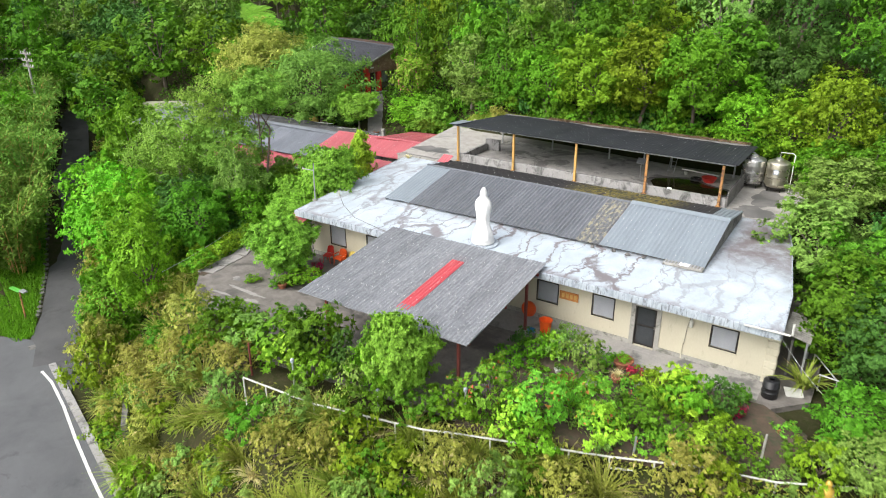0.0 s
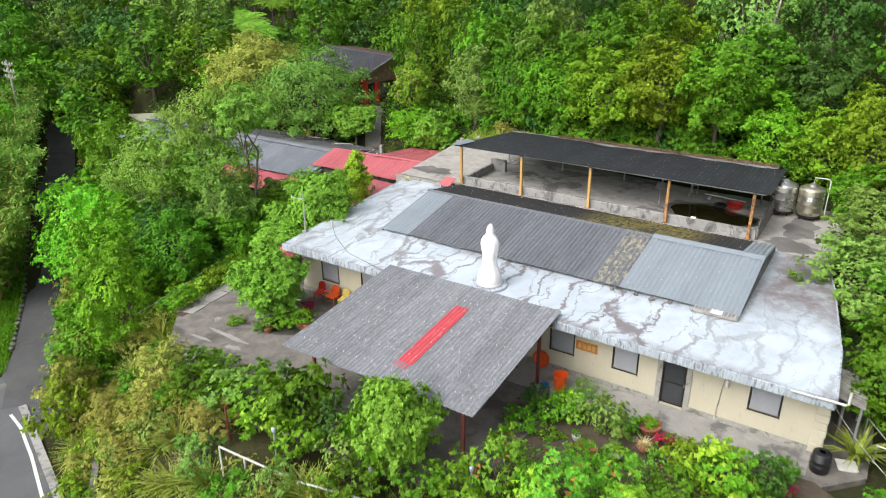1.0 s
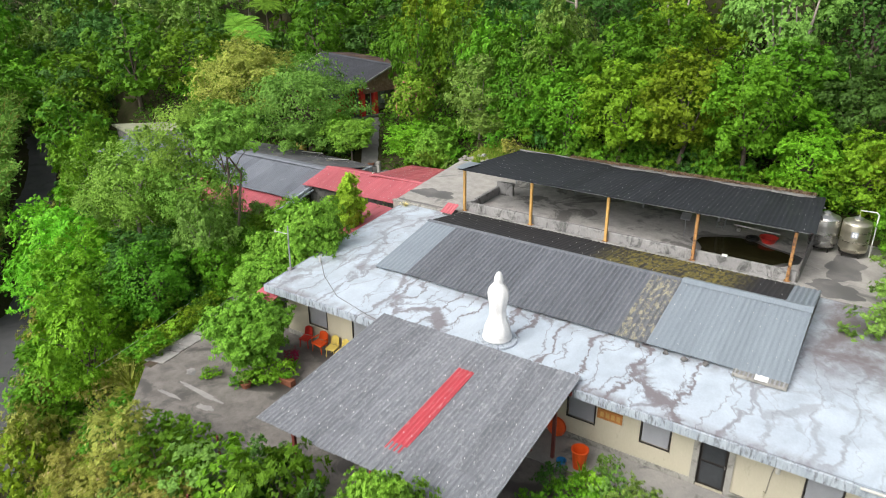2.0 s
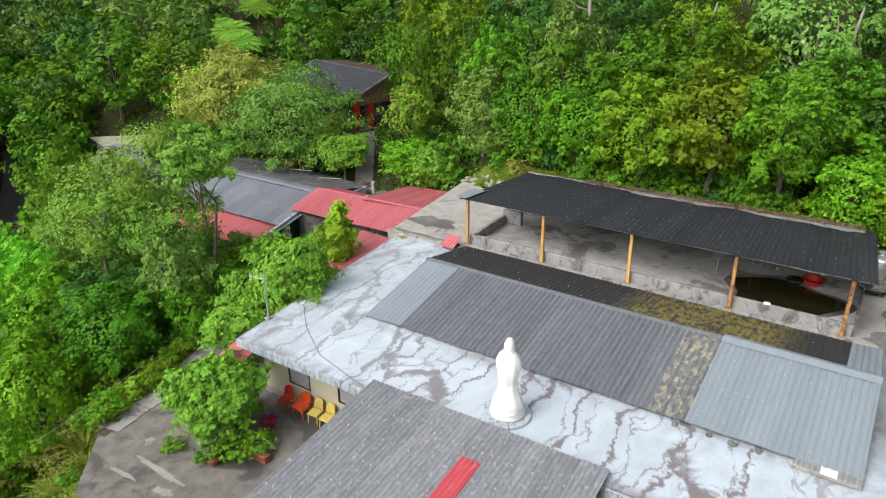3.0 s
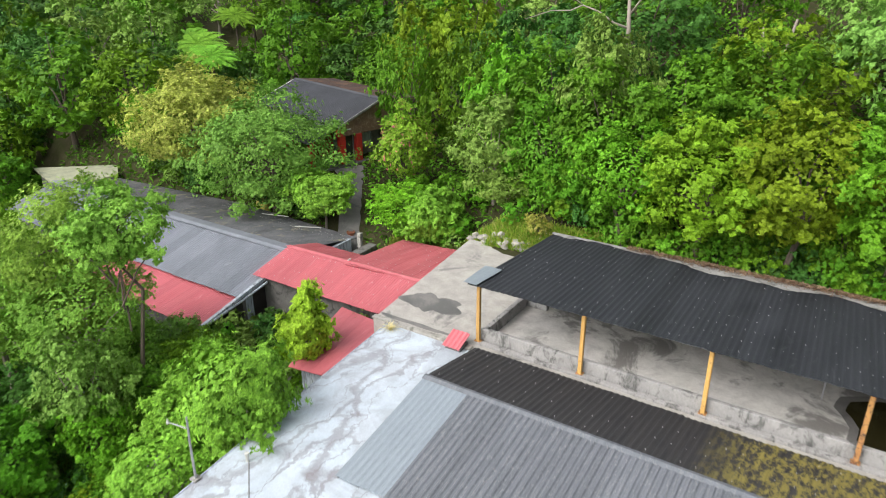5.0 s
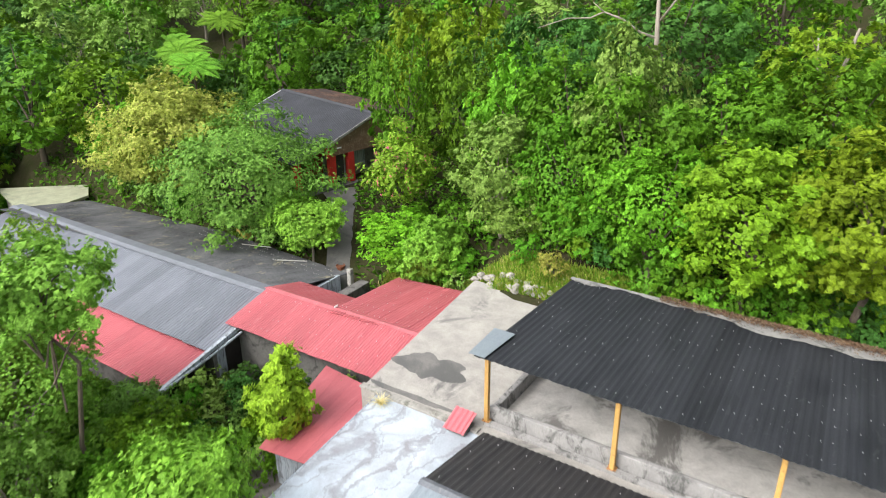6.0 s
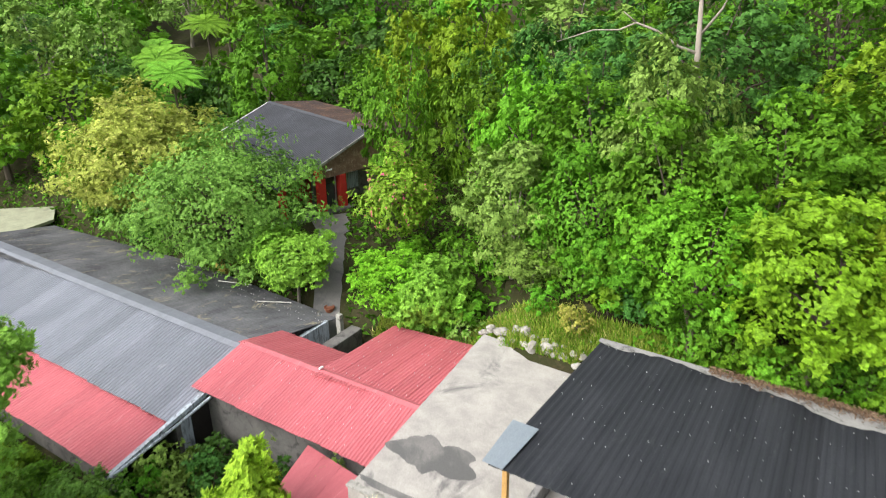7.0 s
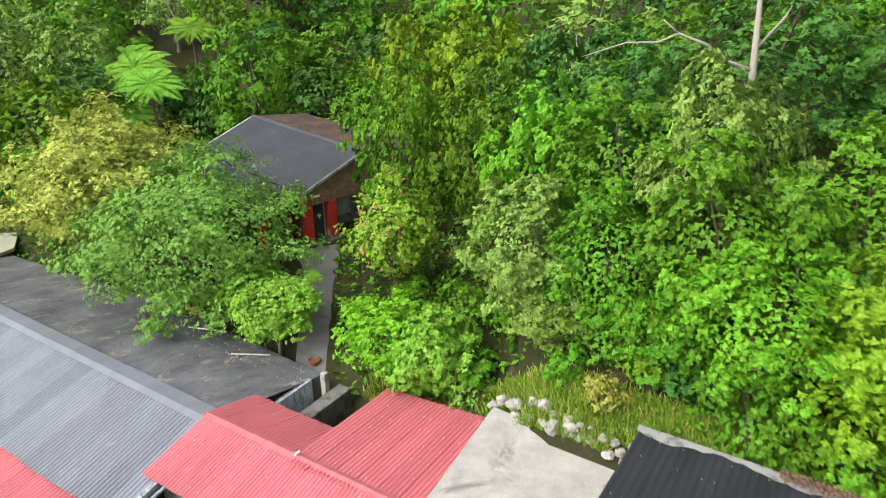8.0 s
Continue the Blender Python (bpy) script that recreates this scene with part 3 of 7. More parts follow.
def crown_leaves(seed, R, H, z0, lobes, n, leaf, aspect=0.5, flat=0.8, droop=0.15, cone=0.0, per=9, shell=(0.35, 0.8), lobe_r=(0.26, 0.42)):
    """Leaves in rosettes, rosettes in tufts, tufts on the lobes of an uneven crown; and the lobes' middles."""
    rng = np.random.default_rng(seed)
    aspect = min(0.8, aspect * 1.25)
    d = unit(rng.normal(size=(lobes, 3)))
    d[:, 2] = np.where((d[:, 2] < 0) & (rng.random(lobes) < 0.35), -d[:, 2], d[:, 2])
    c = d * rng.uniform(*shell, lobes)[:, None] * [R, R, H / 2]
    h = c[:, 2] / H + 0.5
    c[:, :2] *= (1 - cone * h)[:, None]
    r = rng.uniform(*lobe_r, lobes) * R * (1 - 0.45 * cone * h)
    c[:, 2] += z0 + H / 2
    out = unit(c - [0, 0, z0 + H * 0.35])
    s = n // per
    tufts = max(lobes * 3, s // 10)
    li = rng.choice(lobes, tufts, p=r**2 / (r**2).sum())
    u = unit(rng.normal(size=(tufts, 3)) + 1.15 * out[li])
    u[:, 2] = np.where(u[:, 2] < -0.3, -u[:, 2], u[:, 2])
    tc = c[li] + u * (r[li] * rng.uniform(0.78, 1.12, tufts))[:, None] * [1, 1, flat]
    ti = rng.integers(0, tufts, s)
    sp = tc[ti] + rng.normal(size=(s, 3)) * (r[li[ti]] * 0.19)[:, None] * [1, 1, 0.7]
    axis_ = unit(u[ti] * 1.0 + [0, 0, 0.3] + rng.normal(size=(s, 3)) * 0.25)
    idx = np.repeat(np.arange(s), per)
    a = axis_[idx]
    radial = unit(np.cross(a, rng.normal(size=(len(idx), 3))))
    along = unit(radial + a * 0.22 + rng.normal(size=(len(idx), 3)) * 0.12)
    normal = unit(a - radial * 0.25 + rng.normal(size=(len(idx), 3)) * 0.16)
    pos = sp[idx] + along * leaf * rng.uniform(0.25, 0.75, len(idx))[:, None] + a * leaf * rng.uniform(-0.25, 0.25, len(idx))[:, None]
    outer = leaves_at(rng, pos, normal, leaf, aspect, droop, -along)
    # leaves deep inside, so that the crown is not see-through
    m = n // 4
    k = rng.choice(lobes, m, p=r**2 / (r**2).sum())
    mid = np.array([0, 0, z0 + H / 2])
    side = unit(rng.normal(size=(m, 3)) + 0.6 * out[k])
    deep = mid + (c[k] - mid) * 0.97 + side * (r[k] * rng.uniform(0.35, 0.66, m))[:, None] * [1, 1, flat]
    core = rng.random(m) < 0.5
    side[core] = unit(rng.normal(size=(int(core.sum()), 3)))
    deep[core] = mid + side[core] * [R, R, H / 2] * rng.uniform(0.58, 0.74, int(core.sum()))[:, None]
    deep[core, :2] *= (1 - cone * np.clip((deep[core, 2:] - z0) / H, 0, 1))
    inner = leaves_at(rng, deep, unit(side + [0, 0, 0.35] + rng.normal(size=(m, 3)) * 0.3), 1.5 * leaf, 0.8, 0.1)
    return np.concatenate([outer, inner]), c


def limbs(seed, c, trunk_h, r0, fork=0.55):
    """A tapered, slightly bent trunk with limbs that reach into the crown."""
    rng = random.Random(seed)
    g = Geo()
    bend = [(rng.uniform(-0.12, 0.12) * trunk_h * k, rng.uniform(-0.12, 0.12) * trunk_h * k) for k in (0, 0.4, 0.8, 1)]
    line = [Vector((bx, by, trunk_h * k)) for (bx, by), k in zip(bend, (-0.12, 0.4, 0.75, 1.0))]
    g.tube(line, [r0 * 1.25, r0 * 0.9, r0 * 0.75, r0 * 0.55], 7)
    order = sorted(range(len(c)), key=lambda i: -c[i][2])
    for i in order[:: max(1, len(c) // 8)]:
        tip = Vector(c[i])
        root = line[1].lerp(line[3], rng.uniform(fork - 0.3, 1.0))
        mid = root.lerp(tip, 0.5) + Vector((rng.uniform(-0.2, 0.2), rng.uniform(-0.2, 0.2), 0.12 * (tip - root).length))
        g.tube([root, mid, tip], [r0 * 0.45, r0 * 0.28, r0 * 0.1], 5, False)
    return g


KINDS = {}


def plant_kind(key, name, label, category, leaf_mat, bark, trunk_h, r0, group="", simple=False, **kw):
    """One plant of a kind, to be copied: crown and trunk."""
    corners, c = crown_leaves(**kw)
    corners = wedge(corners) if simple else corners
    e = thing(name, (0, 0, 0), label, category, group)
    link_mesh("crown", quads_mesh("crown", corners, leaf_mat), None, e)
    limbs(kw["seed"], c, trunk_h, r0).make("trunk", bark, e)
    KINDS[key] = [e, False]


def plant(key, x, y, size=1.0, turn=None, tall=1.0, z=None, label="", rng=random.Random(5)):
    """A plant of that kind, standing on the ground."""
    e, used = KINDS[key]
    z = gz(x, y) - 0.05 if z is None else z
    turn = rng.uniform(0, 360) if turn is None else turn
    m = Matrix.LocRotScale((x, y, z), Euler((0, 0, radians(turn))), (size, size, size * tall))
    if not used:
        KINDS[key][1] = True
        e.matrix_basis = m
        ob = e
    else:
        keep = e.scale.copy()
        e.scale = (1, 1, 1)
        ob = copy_thing(e, m)
        e.scale = keep
    if label:
        tagged(ob, label)
    return ob


def sweep_blades(rng, at, n, length, width, lean, segs=3):
    """Arching blades from a clump's base: rows of quads."""
    a = rng.uniform(0, 2 * np.pi, n)
    out = np.stack([np.cos(a), np.sin(a), 0 * a], 1)
    side = np.stack([-np.sin(a), np.cos(a), 0 * a], 1)
    L = (length * rng.uniform(0.55, 1.15, n))[:, None]
    bend = (lean * rng.uniform(0.4, 1.4, n))[:, None]
    root = at + out * rng.uniform(0, 0.12, n)[:, None] * length
    quads = []
    prev = None
    for k in range(segs + 1):
        t = k / segs
        p = root + out * L * bend * t**1.6 + np.array([0, 0, 1.0]) * L * (t - 0.55 * bend * t**2.2)
        wd = width * (1 - t) ** 0.7 * 0.5 + 0.002
        cur = (p - side * wd, p + side * wd)
        if prev is not None:
            quads.append(np.stack([prev[0], prev[1], cur[1], cur[0]], 1))
        prev = cur
    return np.concatenate(quads)


def fern_fronds(seed, n, length, pinnae=20):
    """Arching fronds with two rows of leaflets."""
    rng = np.random.default_rng(seed)
    out = []
    for i in range(n):
        a = 2 * np.pi * i / n + rng.uniform(-0.2, 0.2)
        o, s = np.array([np.cos(a), np.sin(a), 0]), np.array([-np.sin(a), np.cos(a), 0])
        L = length * rng.uniform(0.8, 1.15)
        rise = rng.uniform(0.3, 0.55)
        for k in range(1, pinnae + 1):
            t = k / pinnae
            p = o * L * t * (1 - 0.18 * t) + np.array([0, 0, L * (rise * t - (rise + 0.1) * t**2)])
            wl = L * 0.22 * math.sin(math.pi * (0.12 + 0.86 * t)) + 0.03
            ww = L / pinnae * 1.5
            for sg in (1, -1):
                q = p + s * sg * wl + o * ww * 0.8 + np.array([0, 0, -0.18 * wl])
                out.append([p - o * ww * 0.5, (p + q) / 2 - o * ww * 0.3, q, (p + q) / 2 + o * ww * 0.6])
    return np.array(out)

# ---- main hall ----
hall = thing("temple_hall", (-7, 5, 0), "single-storey cream hall with a cracked white flat roof", "building")


def wall_with_holes(parent, x0, x1, z0, z1, y0, y1, holes, material, label=""):
    """A wall along x with openings cut right through it; holes: x0, x1, z0, z1."""
    g = Geo()
    xs = sorted({x0, x1, *[h[0] for h in holes], *[h[1] for h in holes]})
    zs = sorted({z0, z1, *[h[2] for h in holes], *[h[3] for h in holes]})
    nx, nz = len(xs), len(zs)
    g.v = [(x, y, z) for y in (y0, y1) for z in zs for x in xs]
    def full(i, k):
        if not (0 <= i < nx - 1 and 0 <= k < nz - 1):
            return False
        mx, mz = (xs[i] + xs[i + 1]) / 2, (zs[k] + zs[k + 1]) / 2
        return not any(h[0] < mx < h[1] and h[2] < mz < h[3] for h in holes)
    b = nx * nz
    for i in range(nx - 1):
        for k in range(nz - 1):
            if not full(i, k):
                continue
            p, q, r, s = k * nx + i, k * nx + i + 1, (k + 1) * nx + i + 1, (k + 1) * nx + i
            g.f += [(p, q, r, s), (b + q, b + p, b + s, b + r)]
            for (di, dk), (m, n) in (((0, -1), (p, q)), ((1, 0), (q, r)), ((0, 1), (r, s)), ((-1, 0), (s, p))):
                if not full(i + di, k + dk):
                    g.f.append((n, m, b + m, b + n))
    return part("wall", g, material, parent, label)


windows = [(-17.6, -16.5, 0.90, 2.05), (-15.0, -14.0, 0.95, 2.0), (-4.72, -3.64, 0.95, 2.0), (-1.96, -0.92, 0.94, 2.0), (3.27, 4.35, 0.96, 1.97)]
doorway = (0.0, 1.05, 0.02, 2.05)
entry = (-9.4, -6.6, 0.02, 2.2)
wall_with_holes(hall, -19.0, 5.8, -0.4, 2.72, 0.0, 0.22, windows + [doorway, entry], M_WALL, "cream painted front wall with faint stains")
part("wall", Geo().prism([(5.58, 0.23), (5.8, 0.23), (4.1, 10.3), (3.9, 10.3)], -0.4, 2.72), M_WALL, hall)
part("wall", Geo().box(-19.0, -18.78, 0.23, 10.5, -0.4, 2.72), M_WALL, hall)
part("wall", Geo().box(-18.77, 3.88, 10.1, 10.3, -0.4, 2.72), M_WALL, hall)
part("inner_wall", Geo().box(-18.7, 4.9, 3.0, 3.15, -0.3, 2.7), M_DARKWALL, hall)
# rough quoins on the front corner
for i in range(9):
    part("quoin", Geo().box(5.45, 5.9 + 0.02 * (i % 2), -0.05, 0.3, -0.2 + i * 0.31, 0.08 + i * 0.31, 0.03), M_WALL, hall)
# plinth
part("plinth", Geo().box(-19.05, -0.12, -0.04, -0.003, -0.4, 0.22).box(1.15, 5.44, -0.04, -0.003, -0.4, 0.22), M_KERB, hall, "grey cement skirting")

for x0, x1, z0, z1 in windows:
    win = part("window", Geo().box(x0 + 0.05, x1 - 0.05, 0.02, 0.045, z0 + 0.05, z1 - 0.05), M_SCREEN, hall, "window with a grey insect screen and dark frame")
    part("frame", Geo().ring(x0 - 0.02, x1 + 0.02, z0 - 0.02, z1 + 0.02, 0.04, -0.02, 0.015), M_FRAME, win)
    part("sill", Geo().box(x0 - 0.04, x1 + 0.04, -0.05, -0.003, z0 - 0.07, z0 - 0.022, 0.01), M_WALL, win)

x0, x1, z0, z1 = doorway
door = part("door", Geo().box(x0 + 0.07, x1 - 0.07, 0.08, 0.12, z0 + 0.02, z1 - 0.07), M_FRAME, hall, "dark screen door with two panels")
part("door_frame", Geo().box(x0 - 0.14, x0 + 0.06, -0.05, 0.14, z0, z1 + 0.05).box(x1 - 0.06, x1 + 0.14, -0.05, 0.14, z0, z1 + 0.05).box(x0 + 0.06, x1 - 0.06, -0.05, 0.14, z1 - 0.06, z1 + 0.05), M_KERB, hall, "worn grey door surround")
part("door_panel", Geo().box(x0 + 0.16, x1 - 0.16, 0.06, 0.079, z0 + 0.12, z0 + 0.98), M_GLASSD, door)
part("door_panel", Geo().box(x0 + 0.16, x1 - 0.16, 0.06, 0.079, z0 + 1.08, z1 - 0.16), M_GLASSD, door)
part("door_handle", Geo().tube([(x1 - 0.13, 0.03, 1.0), (x1 - 0.13, 0.03, 1.12)], 0.015, 6), M_STEEL, door)
part("door_step", Geo().box(-0.3, 1.35, -0.45, -0.06, -0.1, 0.03, 0.02), M_CONC, hall)
entrance = part("entrance_door", Geo().box(entry[0], entry[1], 0.1, 0.15, 0.02, 2.2), M_FRAME, hall, "wide dark entrance doors under the canopy")
for k in range(4):
    a = entry[0] + 0.08 + k * 0.69
    part("door_panel", Geo().box(a, a + 0.56, 0.07, 0.098, 0.2, 2.05), M_GLASSD, entrance)

# flat roof slab with its rim
slab_outline = [(-19.15, -1.05), (5.95, -0.95), (5.75, 2.4), (4.9, 8.0), (4.3, 10.9), (-20.2, 10.9), (-19.45, 2.2)]
part("roof_slab", Geo().prism(slab_outline, 2.72, 2.95), M_SLAB, hall, "flat roof with flaking white waterproof paint and dark cracks")
edge = Geo()
edge.box(-19.17, 5.97, -1.13, -1.054, 2.64, 2.98, 0.02)
part("roof_edge", edge, M_EDGE, hall, "blue-white painted roof edge with dirt streaks")
rim = Geo()
for (ax, ay), (bx, by) in zip(slab_outline[4:] + slab_outline[:1], slab_outline[5:] + slab_outline[:1]):
    if ay > 10 and by > 10:
        continue
    d = Vector((bx - ax, by - ay, 0)).normalized()
    n = Vector((-d.y, d.x, 0)) * -0.05
    rim.prism([(ax, ay), (bx, by), (bx - n.x, by - n.y), (ax - n.x, ay - n.y)][::-1], 2.64, 2.965)
part("roof_edge", rim, M_EDGE, hall)
rim = Geo()
for (ax, ay), (bx, by) in zip(slab_outline[1:4], slab_outline[2:5]):
    rim.prism([(ax, ay), (ax + 0.06, ay), (bx + 0.06, by), (bx, by)], 2.64, 2.965)
part("roof_edge", rim, M_EDGE, hall)
# shallow ridges of mortar where the slab was patched
for line in ([(-18.6, 2.1), (-17.4, 1.0), (-15.6, -0.2), (-13.6, -0.75), (-12.9, -0.9)],):
    part("roof_seam", Geo().tube([(x, y, 2.952) for x, y in line], 0.016, 6), M_DARKWALL, hall, "raised grey seam across the roof")

# gable of corrugated sheets on the slab
EAVE, RIDGE, BACK = (2.95, 3.10), (7.45, 3.90), (10.75, 3.30)


def slope(ax, bx, lo, hi):
    return (ax, lo[0], lo[1]), (bx, lo[0], lo[1]), (bx, hi[0], hi[1]), (ax, hi[0], hi[1])


gable = part("gable_roof", Geo().box(-15.9, 1.9, 3.2, 10.5, 2.951, 3.06), M_DARKWALL, hall, "low gable roof of corrugated sheets in several greys")
sheet_roof(gable, *slope(-15.95, -14.25, EAVE, RIDGE), M_BLUEGREY, 0.85, 0.21, 0.018, 1)
sheet_roof(gable, *slope(-14.25, -4.2, EAVE, RIDGE), M_GREY, 0.84, 0.19, 0.032, 2)
sheet_roof(gable, *slope(-4.2, -2.9, EAVE, RIDGE), M_RUST, 0.65, 0.19, 0.032, 3)
sheet_roof(gable, *[(p[0], p[1], p[2] + 0.03) for p in slope(-2.95, 2.05, EAVE, RIDGE)], M_BLUEGREY, 0.83, 0.21, 0.016, 4)


def back_slope(ax, bx):
    return (bx, BACK[0], BACK[1]), (ax, BACK[0], BACK[1]), (ax, RIDGE[0], RIDGE[1]), (bx, RIDGE[0], RIDGE[1])


sheet_roof(gable, *back_slope(-15.95, 1.0), M_MOSSBACK, 0.85, 0.19, 0.02, 5)
sheet_roof(gable, *back_slope(1.0, 2.05), M_BLUEGREY, 1.05, 0.21, 0.04, 6)
ridge = Geo()
for a, b in ((-15.97, -2.96),):
    ridge.add([(a, 7.31, 3.90), (b, 7.31, 3.90), (b, 7.45, 3.96), (a, 7.45, 3.96), (a, 7.6, 3.915), (b, 7.6, 3.915)], [(0, 1, 2, 3), (3, 2, 5, 4)])
part("ridge_cap", ridge, M_GREY, gable, "grey folded ridge cap")
part("ridge_cap", Geo().add([(-2.95, 7.15, 3.92), (2.07, 7.15, 3.92), (2.07, 7.45, 4.02), (-2.95, 7.45, 4.02), (-2.95, 7.75, 3.93), (2.07, 7.75, 3.93)], [(0, 1, 2, 3), (3, 2, 5, 4)]), M_BLUEGREY, gable)
screw_caps(gable, *back_slope(-15.95, 1.0), 4, 36, 1, 0.04, 0.009)
screw_caps(gable, *slope(-2.9, 2.0, EAVE, RIDGE), 6, 12, 2, 0.08)
for gx0 in (-15.93, 2.0):
    part("gable_end", Geo().add([(gx0, 3.0, 2.951), (gx0, 10.7, 2.951), (gx0, 10.7, 3.26), (gx0, 7.45, 3.86), (gx0, 3.0, 3.07),
                                 (gx0 + 0.03, 3.0, 2.951), (gx0 + 0.03, 10.7, 2.951), (gx0 + 0.03, 10.7, 3.26), (gx0 + 0.03, 7.45, 3.86), (gx0 + 0.03, 3.0, 3.07)],
                                [(4, 3, 2, 1, 0), (5, 6, 7, 8, 9), (0, 1, 6, 5), (1, 2, 7, 6), (2, 3, 8, 7), (3, 4, 9, 8), (4, 0, 5, 9)]), M_DARKWALL, gable)
vent = part("skylight_strip", Geo().box(0.25, 2.05, 2.62, 3.1, 2.99, 3.12, 0.02), M_KERB, hall, "slatted pale vent strip with one white panel")
part("white_panel", Geo().box(0.98, 1.42, 2.6, 3.12, 3.121, 3.135), M_WHITE, vent)
for k in range(12):
    a = 0.3 + k * 0.145
    if not 0.9 < a < 1.42:
        part("slat", Geo().box(a, a + 0.06, 2.63, 3.09, 3.121, 3.14), M_GALV, vent)
# drain spout and pipes on the front
part("drain_pipe", Geo().tube([(4.6, -1.2, 2.98), (6.25, -1.2, 3.0), (6.32, -1.2, 3.05), (6.32, -1.2, 3.5)], 0.045, 8), M_WHITEP, hall, "white plastic pipe along the roof edge")
part("drain_pipe", Geo().tube([(2.2, -0.04, 0.05), (2.2, -0.04, 0.75)], 0.025, 8), M_WALL, hall)
part("cable", Geo().tube([(2.25, -0.03, 0.7), (2.3, -0.03, 1.5), (2.42, -0.03, 2.3)], 0.012, 5), M_DARKWALL, hall)
lamp = part("wall_lamp", Geo().lathe((2.46, -0.12, 1.66), [(0.03, 0), (0.075, 0.03), (0.08, 0.28), (0.05, 0.36)], 12), M_WHITEP, hall, "white cylindrical wall lamp", True)
part("lamp_arm", Geo().box(2.43, 2.49, -0.1, -0.002, 1.93, 2.06), M_GALV, lamp)
plq = solo("wall_plaque", Geo().box(-3.56, -2.63, -0.045, -0.004, 1.35, 1.76, 0.01), M_WOODP, "orange-brown wooden plaque fixed to the cream wall", "sign")
for k in range(4):
    part("bar", Geo().box(-3.44 + k * 0.2, -3.31 + k * 0.2, -0.052, -0.046, 1.45, 1.66), M_POST, plq)

# ---- front canopy ----
canopy = thing("canopy", (-8.3, -4.2, 0), "grey corrugated porch canopy on red-brown steel posts", "canopy")
CA, CB, CC, CD = (-12.55, -7.7, 2.58), (-3.95, -7.65, 2.58), (-4.15, -0.62, 3.2), (-12.75, -0.65, 3.2)


def on_canopy(u, v, lift=0.0):
    p = Vector(CA).lerp(Vector(CB), u).lerp(Vector(CD).lerp(Vector(CC), u), v)
    return p + Vector((0, 0, lift))


sheet_roof(canopy, on_canopy(0, 0), on_canopy(0.61, 0), on_canopy(0.61, 1), on_canopy(0, 1), M_CANOPY, 0.84, 0.17, 0.019, 7)
sheet_roof(canopy, on_canopy(0.535, 0.13, 0.035), on_canopy(0.61, 0.13, 0.035), on_canopy(0.61, 0.77, 0.035), on_canopy(0.535, 0.77, 0.035), M_REDFIB, 0.7, 0.17, 0.019, 8)
sheet_roof(canopy, on_canopy(0.61, 0), on_canopy(1, 0), on_canopy(1, 1), on_canopy(0.61, 1), M_CANOPY, 0.84, 0.17, 0.019, 9)
sheet_roof(canopy, on_canopy(0, 0, 0.035) + Vector((0, -0.12, 0)), on_canopy(1, 0, 0.035) + Vector((0, -0.12, 0)), on_canopy(1, 0.17, 0.035), on_canopy(0, 0.17, 0.035), M_CANOPY, 0.86, 0.17, 0.019, 10)
screw_caps(canopy, on_canopy(0, 0.02), on_canopy(1, 0.02), on_canopy(1, 0.9), on_canopy(0, 0.9), 6, 26, 3, 0.085, 0.018)
for x, y in ((-11.35, -7.35), (-4.65, -7.2), (-8.1, -7.3), (-11.5, -1.4), (-4.6, -1.4)):
    top = 2.5 + (y + 7.4) * 0.085
    part("post", Geo().box(x - 0.06, x + 0.06, y - 0.06, y + 0.06, 0.0, top - 0.12, 0.01), M_OXIDE, canopy)
for y in (-7.35, -4.4, -1.4):
    zt = 2.5 + (y + 7.4) * 0.085
    part("beam", Geo().box(-12.5, -4.05, y - 0.05, y + 0.05, zt - 0.12, zt), M_OXIDE, canopy)
for x in (-12.3, -9.6, -6.9, -4.25):
    part("rafter", Geo().add([(x - 0.03, -7.6, 2.50), (x + 0.03, -7.6, 2.50), (x + 0.03, -0.7, 3.09), (x - 0.03, -0.7, 3.09), (x - 0.03, -7.6, 2.56), (x + 0.03, -7.6, 2.56), (x + 0.03, -0.7, 3.15), (x - 0.03, -0.7, 3.15)],
                             [(3, 2, 1, 0), (4, 5, 6, 7), (0, 1, 5, 4), (1, 2, 6, 5), (2, 3, 7, 6), (3, 0, 4, 7)]), M_OXIDE, canopy)

# ---- roof statue: one plain white robed shape on a round base ----
st = Geo()
cx, cy, N = -7.95, 0.38, 40
rows = []
for z, rx, ry, ox in ((0.30, 0.50, 0.46, 0), (0.45, 0.53, 0.48, 0), (0.65, 0.50, 0.44, 0), (0.85, 0.42, 0.38, 0), (1.05, 0.345, 0.31, 0), (1.35, 0.32, 0.285, 0), (1.65, 0.345, 0.30, 0), (1.9, 0.40, 0.33, 0), (2.1, 0.425, 0.34, 0),
                      (2.3, 0.395, 0.31, 0), (2.45, 0.33, 0.27, 0), (2.56, 0.23, 0.21, 0), (2.64, 0.175, 0.175, 0), (2.76, 0.175, 0.18, 0), (2.88, 0.165, 0.165, 0), (2.98, 0.125, 0.125, 0.01), (3.06, 0.085, 0.085, 0.01), (3.10, 0.03, 0.03, 0.01)):
    fold = 0.014 if z < 2.4 else 0.0
    rows += [(cx + math.cos(a) * (rx + fold * math.sin(9 * a + z) - 0.03 * fold), cy + ox + math.sin(a) * (ry + fold * math.sin(9 * a + z)), 2.95 + 0.94 * z) for a in [2 * math.pi * k / N for k in range(N)]]
count = len(rows) // N
st.add(rows, [(i * N + k, i * N + (k + 1) % N, (i + 1) * N + (k + 1) % N, (i + 1) * N + k) for i in range(count - 1) for k in range(N)] + [tuple(range(N - 1, -1, -1)), tuple(range(len(rows) - N, len(rows)))])
